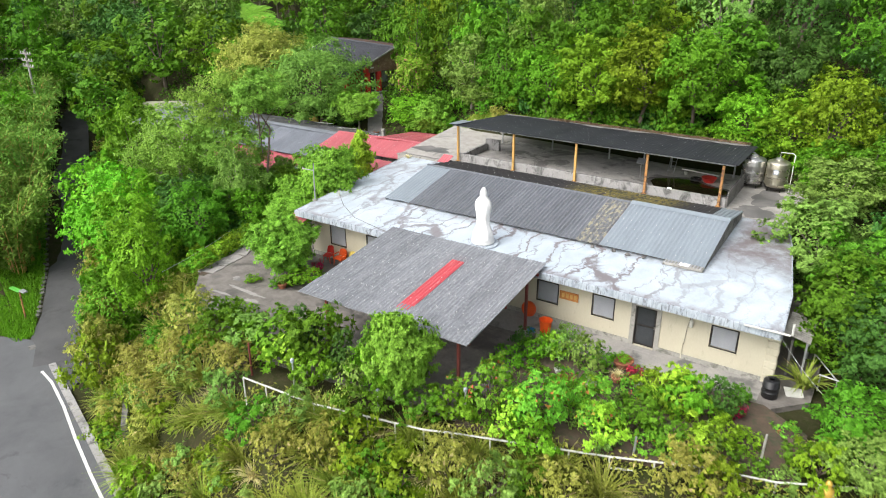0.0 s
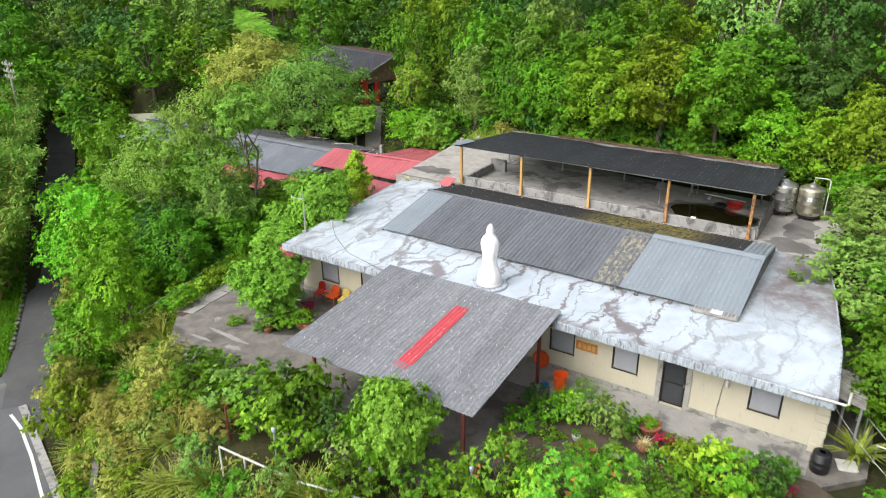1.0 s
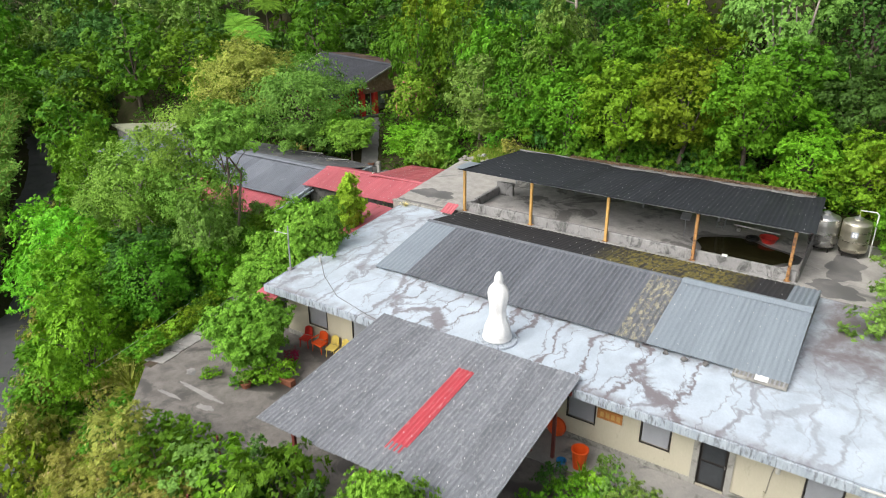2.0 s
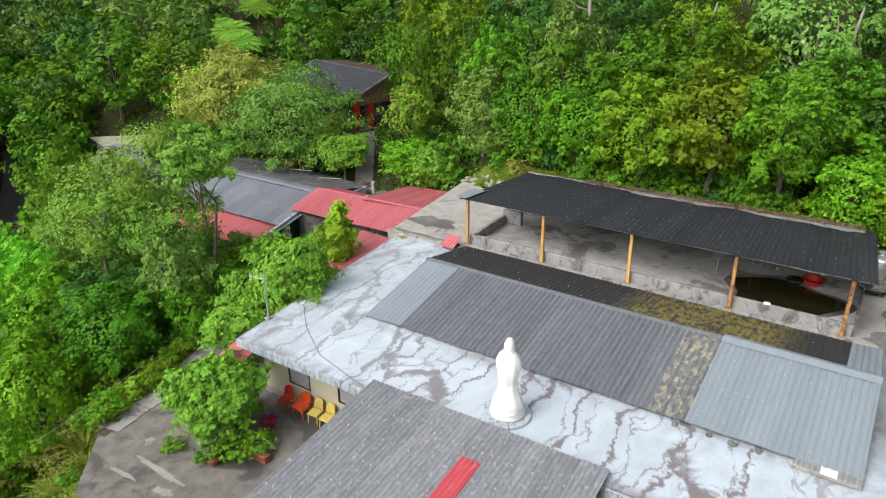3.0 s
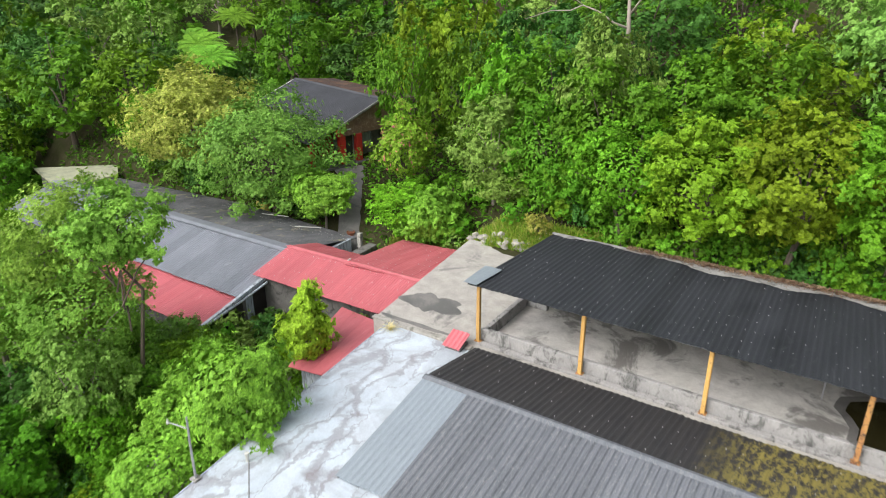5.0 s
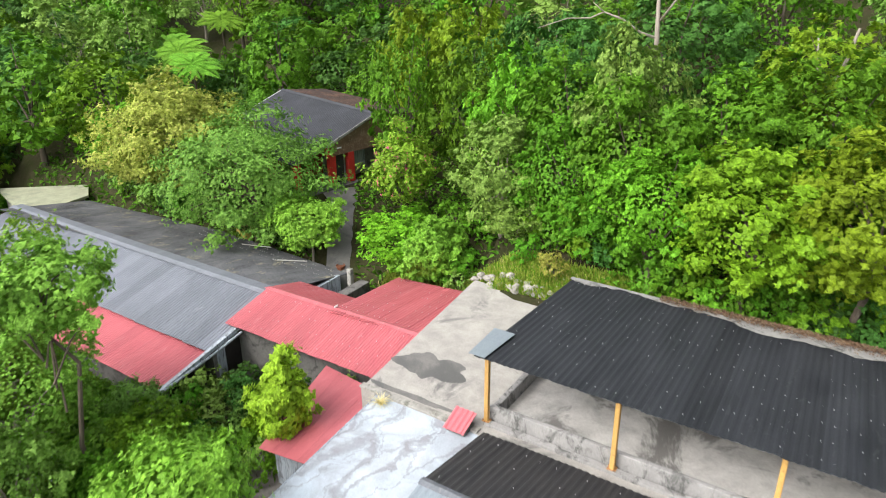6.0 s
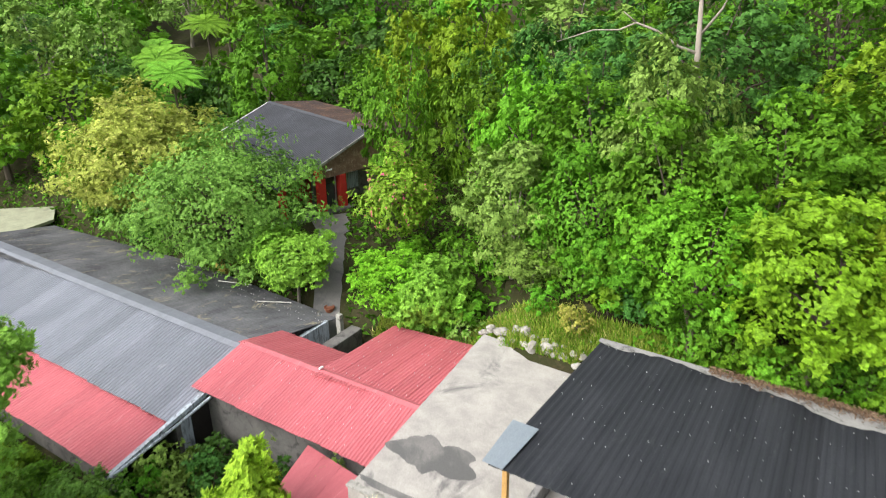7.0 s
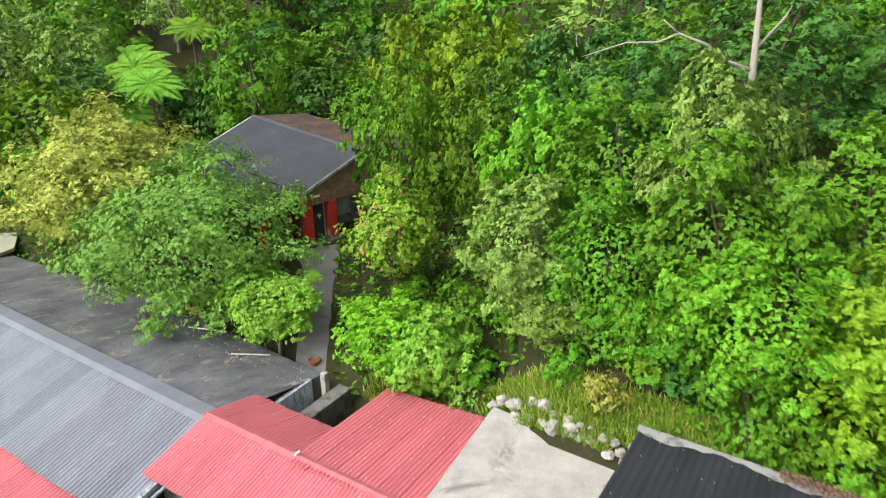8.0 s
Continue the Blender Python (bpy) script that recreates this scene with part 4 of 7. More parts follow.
st.lathe((cx, cy, 2.95), [(0.50, 0.10), (0.57, 0.13), (0.58, 0.2), (0.50, 0.27), (0.54, 0.33), (0.50, 0.40), (0.40, 0.46)], 32)
solo("statue", st, M_WHITE, "white robed statue standing on the flat roof", "statue", smooth=True)
solo("pedestal", Geo().lathe((cx, cy, 2.945), [(0.78, 0), (0.8, 0.03), (0.79, 0.09), (0.76, 0.11)], 36), M_EDGE, "low round grey concrete pedestal under the statue", "pedestal")

# ---- deck and shelter behind ----
deck = Geo().prism([(-20.9, 10.92), (4.4, 10.92), (4.6, 18.3), (-4.0, 18.4), (-17.6, 19.9), (-21.9, 20.2)], 0.8, 2.955)
tagged(part("deck", deck, M_DECK, None), "stained concrete deck behind the hall", "floor", "", "structure")
part("deck_kerb", Geo().box(-21.0, -16.3, 10.93, 11.2, 2.956, 3.02, 0.02), M_KERB, bpy.data.objects["deck"])
solo("parapet", Geo().box(-16.35, 1.0, 11.42, 11.66, 2.956, 3.06, 0.02).box(-16.3, 0.9, 11.72, 11.9, 2.956, 3.52, 0.02), M_PARAPET, "low grey concrete parapet along the shelter", "wall", kind="structure")
solo("parapet", Geo().box(-16.3, -16.1, 11.91, 15.2, 2.956, 3.46, 0.02).box(-16.3, -15.2, 15.21, 15.45, 2.956, 3.75, 0.02), M_PARAPET, "low grey concrete side wall with a raised end", "wall", kind="structure")
solo("shelter_floor", Geo().box(-16.09, 0.88, 11.905, 18.2, 2.956, 2.975), M_CONC_PALE, "grey concrete shelter floor with damp stains", "floor", kind="structure")
shelter = thing("shelter", (-7.7, 15.5, 2.95), "long open shelter with a black sheet roof on ochre posts", "shelter")
SA, SB, SC, SD = (-16.6, 11.2, 5.55), (1.35, 11.2, 5.62), (0.4, 19.9, 4.55), (-17.45, 19.75, 4.5)
sheet_roof(shelter, SA, SB, SC, SD, M_BLACK, 0.85, 0.2, 0.016, 11)
screw_caps(shelter, SA, SB, SC, SD, 9, 60, 4, 0.026, 0.008)
for i, x in enumerate((-16.32, -12.18, -7.95, -3.6, 0.58)):
    rust = i >= 3
    post = part("post", Geo().box(x - 0.07, x + 0.07, 11.50, 11.64, 3.06, 5.42, 0.012), M_POSTRUST if rust else M_POST, shelter, "rusty ochre post" if rust else "ochre painted steel post")
    part("base_plate", Geo().box(x - 0.13, x + 0.13, 11.46, 11.68, 3.061, 3.085), M_POSTRUST, post)
    part("cap_plate", Geo().box(x - 0.1, x + 0.1, 11.5, 11.66, 5.421, 5.46), M_FRAME, post)
for x in (-16.2, -12.2, -8.0, -5.6, -3.8, 0.1):
    part("back_post", Geo().tube([(x, 17.6, 2.95), (x, 17.6, 4.72)], 0.055, 8), M_GALV, shelter)
for (y, z) in ((11.57, 5.5), (14.6, 5.12), (17.6, 4.77)):
    part("purlin", Geo().add([(-16.7, y - 0.04, z - 0.09), (1.1, y - 0.04, z - 0.06), (1.1, y + 0.04, z - 0.06), (-16.7, y + 0.04, z - 0.09), (-16.7, y - 0.04, z - 0.03), (1.1, y - 0.04, z), (1.1, y + 0.04, z), (-16.7, y + 0.04, z - 0.03)],
                             [(3, 2, 1, 0), (4, 5, 6, 7), (0, 1, 5, 4), (1, 2, 6, 5), (2, 3, 7, 6), (3, 0, 4, 7)]), M_GALV, shelter)
part("end_panel", Geo().box(0.93, 0.99, 11.9, 16.2, 2.956, 3.9), M_DARKWALL, shelter, "grey side panel at the shelter's end")
part("patch_sheet", Geo().add([(-16.75, 11.15, 5.62), (-16.2, 11.15, 5.62), (-16.25, 13.2, 5.40), (-17.0, 13.2, 5.40), (-16.75, 11.15, 5.63), (-16.2, 11.15, 5.63), (-16.25, 13.2, 5.41), (-17.0, 13.2, 5.41)], [(3, 2, 1, 0), (4, 5, 6, 7), (0, 1, 5, 4), (1, 2, 6, 5), (2, 3, 7, 6), (3, 0, 4, 7)]), M_BLUEGREY, shelter, "blue-grey patch sheet on the roof corner")

# ragged grey band and litter along the shelter roof's back edge
rng = random.Random(3)
bv, k = Geo(), 70
pts = []
for i in range(k + 1):
    u = 0.02 + 0.98 * i / k
    lo = Vector(SD).lerp(Vector(SC), u)
    hi = Vector(SA).lerp(Vector(SB), u)
    reach = 0.03 + 0.02 * math.sin(i * 0.5) + 0.02 * rng.random() + (0.06 + 0.02 * math.sin(i * 0.23) if u > 0.3 else 0)
    pts.append((lo.lerp(hi, max(0.02, reach)) + Vector((0, 0, 0.045)), lo + Vector((0, 0, 0.045))))
for (a, b), (c, d) in zip(pts, pts[1:]):
    bv.add([a, b, d, c], [(0, 1, 2, 3)])
part("weathered_band", bv, M_PARAPET, shelter, "ragged grey band where the black coating has worn off")
lit = np.random.default_rng(8)
n = 7000
u = lit.uniform(0.22, 1.0, n)
v = np.abs(lit.normal(0, 0.028, n))
P = np.array(SD)[None] * (1 - u)[:, None] + np.array(SC)[None] * u[:, None]
Q = np.array(SA)[None] * (1 - u)[:, None] + np.array(SB)[None] * u[:, None]
pos = P + (Q - P) * v[:, None] + np.stack([0 * u, 0 * u, 0.06 + lit.uniform(0, 0.12, n)], 1)
me = quads_mesh("leaf_litter", leaves_at(lit, pos, unit(lit.normal(size=(n, 3)) * 0.6 + [0, 0, 1]), 0.12, 0.25), M_LITTER)
tagged(link_mesh("leaf_litter", me, None), "brown dead leaves gathered on the shelter roof's back edge", "leaves", "", "stuff")

# ---- red roofed annexe ----
annexe = thing("annexe", (-26, 15.5, -0.9), "low annexe with red corrugated steel roofs", "building")
part("wall", Geo().box(-29.9, -22.2, 13.1, 13.28, -0.9, 1.75), M_DARKWALL, annexe)
part("wall", Geo().box(-29.9, -22.2, 17.3, 17.48, -0.9, 1.7), M_DARKWALL, annexe)
part("wall", Geo().box(-29.9, -29.72, 13.29, 17.29, -0.9, 1.7), M_DARKWALL, annexe)
ra = part("roof", Geo().box(-29.8, -22.3, 13.3, 17.2, 1.4, 1.62), M_DARKWALL, annexe)
sheet_roof(ra, (-30.15, 12.8, 1.8), (-21.25, 12.7, 1.97), (-21.5, 15.4, 2.6), (-30.07, 15.4, 2.42), M_RED, 0.8, 0.14, 0.022, 12)
sheet_roof(ra, (-25.9, 17.8, 1.70), (-30.4, 17.7, 1.70), (-30.07, 15.4, 2.42), (-25.6, 15.4, 2.47), M_RED, 0.8, 0.14, 0.022, 13)
sheet_roof(ra, (-22.05, 20.9, 1.85), (-26.5, 20.5, 1.75), (-26.1, 15.4, 2.5), (-21.5, 15.4, 2.6), M_RED, 0.8, 0.14, 0.022, 14)
part("ridge_cap", Geo().add([(-30.1, 15.22, 2.42), (-21.5, 15.22, 2.60), (-21.5, 15.4, 2.665), (-30.1, 15.4, 2.485), (-30.1, 15.58, 2.42), (-21.5, 15.58, 2.60)], [(0, 1, 2, 3), (3, 2, 5, 4)]), M_RED, ra)
screw_caps(ra, (-22.5, 20.9, 1.85), (-26.5, 20.5, 1.75), (-26.1, 15.4, 2.5), (-21.9, 15.4, 2.6), 7, 14, 5, 0.045)
screw_caps(ra, (-30.15, 12.8, 1.8), (-22.45, 12.75, 1.95), (-21.9, 15.4, 2.6), (-30.07, 15.4, 2.42), 4, 22, 6, 0.045)
part("white_clip", Geo().box(-26.0, -25.94, 15.3, 15.5, 2.60, 2.665), M_WHITE, ra)
lean = part("lean_to_roof", Geo().box(-22.9, -20.6, 8.6, 12.2, 1.2, 1.3), M_DARKWALL, annexe, "lower red sheet roof beside the hall")
LEAN = [(-22.95, 7.95, 1.55), (-20.75, 8.1, 1.7), (-20.95, 12.3, 1.8), (-24.3, 12.8, 1.65)]
for k in range(4):
    a, b, c, d = (Vector(LEAN[0]).lerp(Vector(LEAN[1]), k / 4), Vector(LEAN[0]).lerp(Vector(LEAN[1]), (k + 1) / 4), Vector(LEAN[3]).lerp(Vector(LEAN[2]), (k + 1) / 4), Vector(LEAN[3]).lerp(Vector(LEAN[2]), k / 4))
    dn, rib = Vector((0, 0, -0.02)), Vector((0, 0, 0.008))
    e, f = b.lerp(a, 0.07), c.lerp(d, 0.07)
    part("roof_sheet", Geo().add([a, e, e + rib, b + rib, d, f, f + rib, c + rib, a + dn, b + dn, d + dn, c + dn], [(0, 1, 5, 4), (1, 2, 6, 5), (2, 3, 7, 6), (9, 8, 10, 11), (8, 9, 3, 2, 1, 0), (11, 10, 4, 5, 6, 7), (8, 0, 4, 10), (3, 9, 11, 7)]), M_RED, lean)
part("wall", Geo().box(-22.6, -20.9, 8.3, 8.45, -0.9, 1.5), M_EDGE, annexe)
part("wall", Geo().box(-22.75, -22.6, 8.46, 12.6, -0.9, 1.4), M_DARKWALL, annexe)
aw = solo("awning", Geo().add([(-19.6, -1.7, 2.36), (-18.45, -1.55, 2.36), (-18.5, -0.1, 2.6), (-19.7, -0.1, 2.6), (-19.6, -1.7, 2.39), (-18.45, -1.55, 2.39), (-18.5, -0.1, 2.63), (-19.7, -0.1, 2.63)], [(3, 2, 1, 0), (4, 5, 6, 7), (0, 1, 5, 4), (1, 2, 6, 5), (2, 3, 7, 6), (3, 0, 4, 7)]), M_RED, "small red awning at the hall's corner", "awning")
for x in (-18.6, -19.0):
    part("bracket", Geo().tube([(x, -1.6, 2.36), (x, -0.01, 1.9)], 0.02, 6), M_GALV, aw)
rp = thing("red_cover", (-16.8, 11.0, 2.955), "small red corrugated cover beside the parapet", "cover")
sheet_roof(rp, (-17.25, 10.45, 3.15), (-16.5, 10.45, 3.15), (-16.5, 11.25, 3.45), (-17.25, 11.25, 3.45), M_RED, 0.75, 0.19, 0.03, 16)
part("frame", Geo().box(-17.2, -16.55, 10.6, 11.2, 2.956, 3.12), M_DARKWALL, rp)

# ---- long grey roofed house ----
house = thing("long_house", (-38, 14, -0.9), "long low house with grey corrugated roof and weathered rear slope", "building")
part("wall", Geo().box(-50, -29.7, 11.6, 11.8, -0.9, 1.3), M_DARKWALL, house)
part("wall", Geo().box(-29.95, -29.75, 11.81, 19.9, -0.9, 1.3), M_EDGE, house)
part("wall", Geo().box(-50, -29.96, 19.9, 20.1, -0.9, 1.0), M_DARKWALL, house)
hr = part("roof", Geo().box(-49.5, -30.0, 12, 19.8, 1.0, 1.12), M_DARKWALL, house)
sheet_roof(hr, (-40.5, 11.3, 1.25), (-29.6, 11.35, 1.25), (-30.0, 15.4, 2.14), (-40.8, 15.4, 2.05), M_LONG, 0.84, 0.168, 0.026, 17)
sheet_roof(hr, (-52.0, 11.3, 1.25), (-40.5, 11.3, 1.25), (-40.8, 15.4, 2.05), (-52.4, 15.4, 2.05), M_LONG, 0.84, 0.168, 0.026, 18)
sheet_roof(hr, (-29.8, 20.6, 1.1), (-41.0, 21.3, 1.0), (-40.8, 15.4, 2.05), (-30.0, 15.4, 2.14), M_OLD, 0.9, 0.16, 0.02, 19)
sheet_roof(hr, (-41.0, 21.2, 1.0), (-52.4, 20.2, 1.0), (-52.4, 15.4, 2.05), (-40.8, 15.4, 2.05), M_OLD, 0.9, 0.16, 0.02, 20)
part("ridge_cap", Geo().add([(-52.4, 15.15, 2.07), (-29.98, 15.15, 2.16), (-29.98, 15.4, 2.24), (-52.4, 15.4, 2.15), (-52.4, 16.0, 2.06), (-29.98, 16.0, 2.15)], [(0, 1, 2, 3), (3, 2, 5, 4)]), M_LONG, hr)
screw_caps(hr, (-29.9, 20.5, 1.1), (-41.0, 21.2, 1.0), (-41.0, 19.6, 1.3), (-29.9, 18.9, 1.42), 3, 60, 9, 0.04, 0.022)
low = part("lean_to_roof", Geo().box(-38.5, -30.0, 9.2, 11.4, 0.5, 0.6), M_DARKWALL, house, "red corrugated lean-to roof below the grey one")
sheet_roof(low, (-39.3, 8.9, 0.72), (-29.75, 8.9, 0.72), (-29.75, 11.75, 1.12), (-39.3, 11.75, 1.12), M_RED, 0.8, 0.16, 0.022, 21)
part("wall", Geo().box(-38.8, -30.1, 9.4, 9.55, -0.9, 0.6), M_DARKWALL, house)
part("gutter", Geo().tube([(-29.5, 8.6, 0.7), (-29.5, 11.6, 1.12), (-29.35, 13.0, 1.5)], 0.06, 8), M_EDGE, house, "pale blue gutter pipe")
part("verge_board", Geo().add([(-29.72, 8.85, 0.78), (-29.55, 8.85, 0.78), (-29.5, 15.3, 2.2), (-29.68, 15.3, 2.2), (-29.72, 8.85, 0.62), (-29.55, 8.85, 0.62), (-29.5, 15.3, 2.04), (-29.68, 15.3, 2.04)], [(0, 1, 2, 3), (7, 6, 5, 4), (4, 5, 1, 0), (5, 6, 2, 1), (6, 7, 3, 2), (7, 4, 0, 3)]), M_EDGE, house)
# no opening in the wall: a dark panel stands in for the shade inside
part("doorway", Geo().box(-29.74, -29.70, 12.3, 13.2, -0.7, 1.1), M_FRAME, house, "dark flat panel for the shade in an open doorway")

flat = thing("flat_roof_house", (-56, 19.3, -0.9), "low block with a pale lichen-stained flat concrete roof", "building")
FLAT = [(-60.4, 18.2), (-54.6, 16.6), (-53.2, 18.4), (-53.4, 20.8), (-55.6, 22.2)]
part("wall", Geo().prism([(-60.0, 18.4), (-54.8, 16.9), (-53.5, 18.5), (-53.7, 20.6), (-55.6, 21.9)], -1.2, 0.84), M_DARKWALL, flat)
part("roof_slab", Geo().prism(FLAT, 0.842, 1.02), M_FLAT, flat)

# ---- red columned shrine up the slope ----
shrine = thing("shrine", (-41, 29, 2.95), "shrine with a dark gabled sheet roof and red columns", "building")


def sp(a, b, z):
    """A place on the shrine's own plan: a metres along its ridge, b metres down its front."""
    return Vector((-35.3 - 0.971 * a - 0.238 * b, 30.3 + 0.238 * a - 0.971 * b, z))


def sbox(a0, a1, b0, b1, z0, z1):
    return Geo().prism([tuple(sp(a, b, 0)[:2]) for a, b in ((a0, b0), (a1, b0), (a1, b1), (a0, b1))], z0, z1)


part("platform", sbox(-0.3, 11.2, -3.4, 6.0, 2.2, 2.95), M_CONC_DARK, shrine)
part("wall", sbox(0.9, 1.1, -3.2, 3.5, 2.951, 5.5), M_DARKWALL, shrine)
part("wall", sbox(1.11, 10.6, 3.3, 3.5, 2.951, 5.5), M_REDPAINT, shrine)
part("wall", sbox(1.11, 10.6, -3.2, -3.0, 2.951, 6.45), M_DARKWALL, shrine)
part("wall", sbox(10.61, 10.8, -3.2, 3.5, 2.951, 5.5), M_DARKWALL, shrine)
fas = []
for a in (0.12, 0.24):
    fas += [sp(a, 3.35, 4.85), sp(a, -3.0, 4.85), sp(a, -3.0, 6.5), sp(a, 0, 6.86), sp(a, 3.35, 5.64)]
part("fascia", Geo().add(fas, [(0, 1, 2, 3, 4), (9, 8, 7, 6, 5)] + [(i + 5, (i + 1) % 5 + 5, (i + 1) % 5, i) for i in range(5)]), M_LITTER, shrine, "stained brown board under the gable")
door2 = part("door", sbox(0.45, 0.55, 2.3, 3.05, 2.951, 4.75), M_FRAME, shrine, "dark narrow door")
part("door_frame", sbox(0.40, 0.449, 2.3, 2.36, 2.951, 4.75), M_GALV, door2)
part("glass_panel", sbox(0.42, 0.449, 2.45, 2.95, 3.2, 4.4), M_GLASSD, door2)
part("strip_lamp", sbox(0.06, 0.115, 2.7, 3.1, 5.25, 5.33), M_WHITE, shrine, "small white strip lamp under the eaves")
for b in (3.4, 2.0, -2.9):
    part("column", sbox(0.08, 0.44, b - 0.22, b + 0.22, 2.951, 4.849), M_REDPAINT, shrine)
part("beam", sbox(0.0, 0.4, 3.4, 3.75, 4.85, 5.35), M_REDPAINT, shrine)
part("window_panel", sbox(0.86, 0.895, 0.4, 1.5, 3.6, 4.7), M_EDGE, shrine)
for a in (0.6, 3.6, 6.8, 10.0):
    part("column", sbox(a - 0.17, a + 0.17, 5.5, 5.84, 2.951, 4.7), M_REDPAINT, shrine)
sr = part("roof", sbox(0.5, 10.8, -3.1, 3.4, 5.5, 5.56), M_DARKWALL, shrine)
sheet_roof(sr, sp(11, 3.75, 5.6), sp(0, 3.75, 5.6), sp(0, 0, 7.0), sp(11, 0, 7.0), M_TEMPLE, 0.9, 0.2, 0.035, 31)
sheet_roof(sr, sp(0, -3.6, 6.55), sp(11, -3.6, 6.55), sp(11, 0, 7.0), sp(0, 0, 7.0), M_TEMPLE_OLD, 0.9, 0.2, 0.03, 32)
sheet_roof(sr, sp(10.8, 6.1, 4.75), sp(0.3, 6.1, 4.75), sp(0.3, 3.6, 5.5), sp(10.8, 3.6, 5.5), M_TEMPLE, 0.9, 0.2, 0.035, 33)
part("ridge_cap", Geo().add([sp(-0.03, 0.2, 6.98), sp(11.03, 0.2, 6.98), sp(11.03, 0, 7.08), sp(-0.03, 0, 7.08), sp(-0.03, -0.2, 6.98), sp(11.03, -0.2, 6.98)], [(3, 2, 1, 0), (4, 5, 2, 3)]), M_TEMPLE, sr)
for a0, a1 in ((-0.06, -0.01), (11.01, 11.08)):
    v = []
    for a in (a0, a1):
        v += [sp(a, 3.78, 5.5), sp(a, 0, 6.9), sp(a, 0, 7.05), sp(a, 3.78, 5.66)]
    part("verge_board", Geo().add(v, [(0, 1, 2, 3), (7, 6, 5, 4)] + [(i + 4, (i + 1) % 4 + 4, (i + 1) % 4, i) for i in range(4)]), M_KERB if a0 < 0 else M_WHITEP, sr)

# ---- roads, terrace and paths ----


def strip(points, width, lift, z=None, sub=1.5):
    """A ribbon along a line on the ground."""
    g, pts = Geo(), []
    for (ax, ay), (bx, by) in zip(points, points[1:]):
        n = max(1, int(math.hypot(bx - ax, by - ay) / sub))
        pts += [(ax + (bx - ax) * i / n, ay + (by - ay) * i / n) for i in range(n)]
    pts.append(points[-1])
    v = []
    for i, (x, y) in enumerate(pts):
        (ax, ay), (bx, by) = pts[max(0, i - 1)], pts[min(len(pts) - 1, i + 1)]
        d = Vector((bx - ax, by - ay, 0)).normalized()
        zz = (z(x, y) if callable(z) else gz(x, y) if z is None else z) + lift
        for s in (-0.5, 0.5):
            v.append((x - d.y * s * width, y + d.x * s * width, zz))
    g.add(v, [(2 * i, 2 * i + 1, 2 * i + 3, 2 * i + 2)[::-1] for i in range(len(pts) - 1)])
    return g


def edge_line(e, a, b):
    """Points beside the road's edge, e metres up the bank."""
    return [(-33.8 + 0.946 * s + 0.323 * e, -9.7 - 0.323 * s + 0.946 * e) for s in (a, b)]


q0, q1 = edge_line(-60, -60, 90)
solo("road", Geo().prism([q0, q1, edge_line(0.42, 0, 90)[1], edge_line(0.42, -4.5, 0)[0], (-38.2, -8.0), (-40.5, -8.9), (-60, -10.5), (-90, -16)], -8.3, -7.99), M_ROAD, "grey asphalt road with dark patches", "road", kind="structure")
solo("road_line", strip([edge_line(-0.05, 0.0, 1)[0], edge_line(0.18, 0, 1.7)[1], edge_line(0.18, 0, 4.9)[1], edge_line(0.0, 0, 8.6)[1], edge_line(-0.08, 0, 12)[1], edge_line(-0.08, 0, 40)[1]], 0.16, 0.012, -7.99), M_LINE, "worn white edge line on the asphalt", "road marking", kind="structure")
solo("road_line", strip([(-40.4, -9.3), (-48, -9.6), (-60, -11)], 0.14, 0.012, -7.99), M_LINE, "worn white edge line on the asphalt", "road marking", kind="structure")
kerb = Geo()
for i in range(34):
    (ax, ay), (bx, by) = edge_line(0.43, -0.5 + i, 0.47 + i)
    (dx, dy), (cx_, cy_) = edge_line(0.85, -0.5 + i, 0.47 + i)
    kerb.prism([(ax, ay), (bx, by), (cx_, cy_), (dx, dy)], -8.3, -7.92 + 0.012 * math.sin(i * 2.3))
solo("kerb", kerb, M_PARAPET, "concrete gutter and kerb along the road", "kerb", kind="structure")
lane = [(-33 - 0.834 * s, -9 + 0.55 * s) for s in (1, 3, 10, 18, 30, 42, 56)]
solo("lane", strip(lane, 3.3, 0.03, lambda x, y: float(lane_z(x)), 1.5), M_LANE, "narrow dark asphalt lane climbing through the trees", "road", kind="structure")
solo("lane_mouth", Geo().prism([(-42.2, -4.7), (-38.4, -7.9), (-30.2, -10.2), (-31.4, -8.0), (-41.0, -1.6)], -8.2, -7.985), M_LANE, "asphalt where the lane meets the road", "road", kind="structure")
terrace = Geo().prism([(-13.2, -9.6), (-3.2, -8.6), (6.2, -1.75), (7.4, -0.5), (7.4, 10), (-19, 10), (-25.4, 9.0), (-24.6, 3.0), (-23.5, -0.5), (-22.4, -3.0), (-22.3, -5.6), (-20.0, -8.0)], -0.9, -0.005)
solo("terrace", terrace, M_COURT, "damp dark concrete terrace round the hall", "floor", kind="structure")
solo("walkway", Geo().prism([(-6.5, -1.9), (5.6, -1.5), (5.6, -0.045), (-6.5, -0.045)], -0.004, 0.02), M_CONC, "grey concrete walkway under the hall's front wall", "floor", kind="structure")
bed = Geo().prism([(-3.7, -9.1), (2.2, -7.5), (7.6, -5.9), (7.6, -2.8), (5.9, -1.7), (-3.3, -2.3)], -0.9, 0.03)
solo("planting_bed", bed, M_SOIL, "bare brown soil bed with pots", "ground", kind="structure")
path = [(-25.4, 8.6), (-24.9, 5.0), (-24.1, 1.6), (-23.3, -0.5), (-22.5, -2.6), (-22.2, -5.6)]
walkpath = tagged(part("garden_path", strip(path, 0.5, 0.0, 0.01), M_SOIL, None), "cracked pale concrete garden path", "path", "", "structure")
prng = random.Random(15)
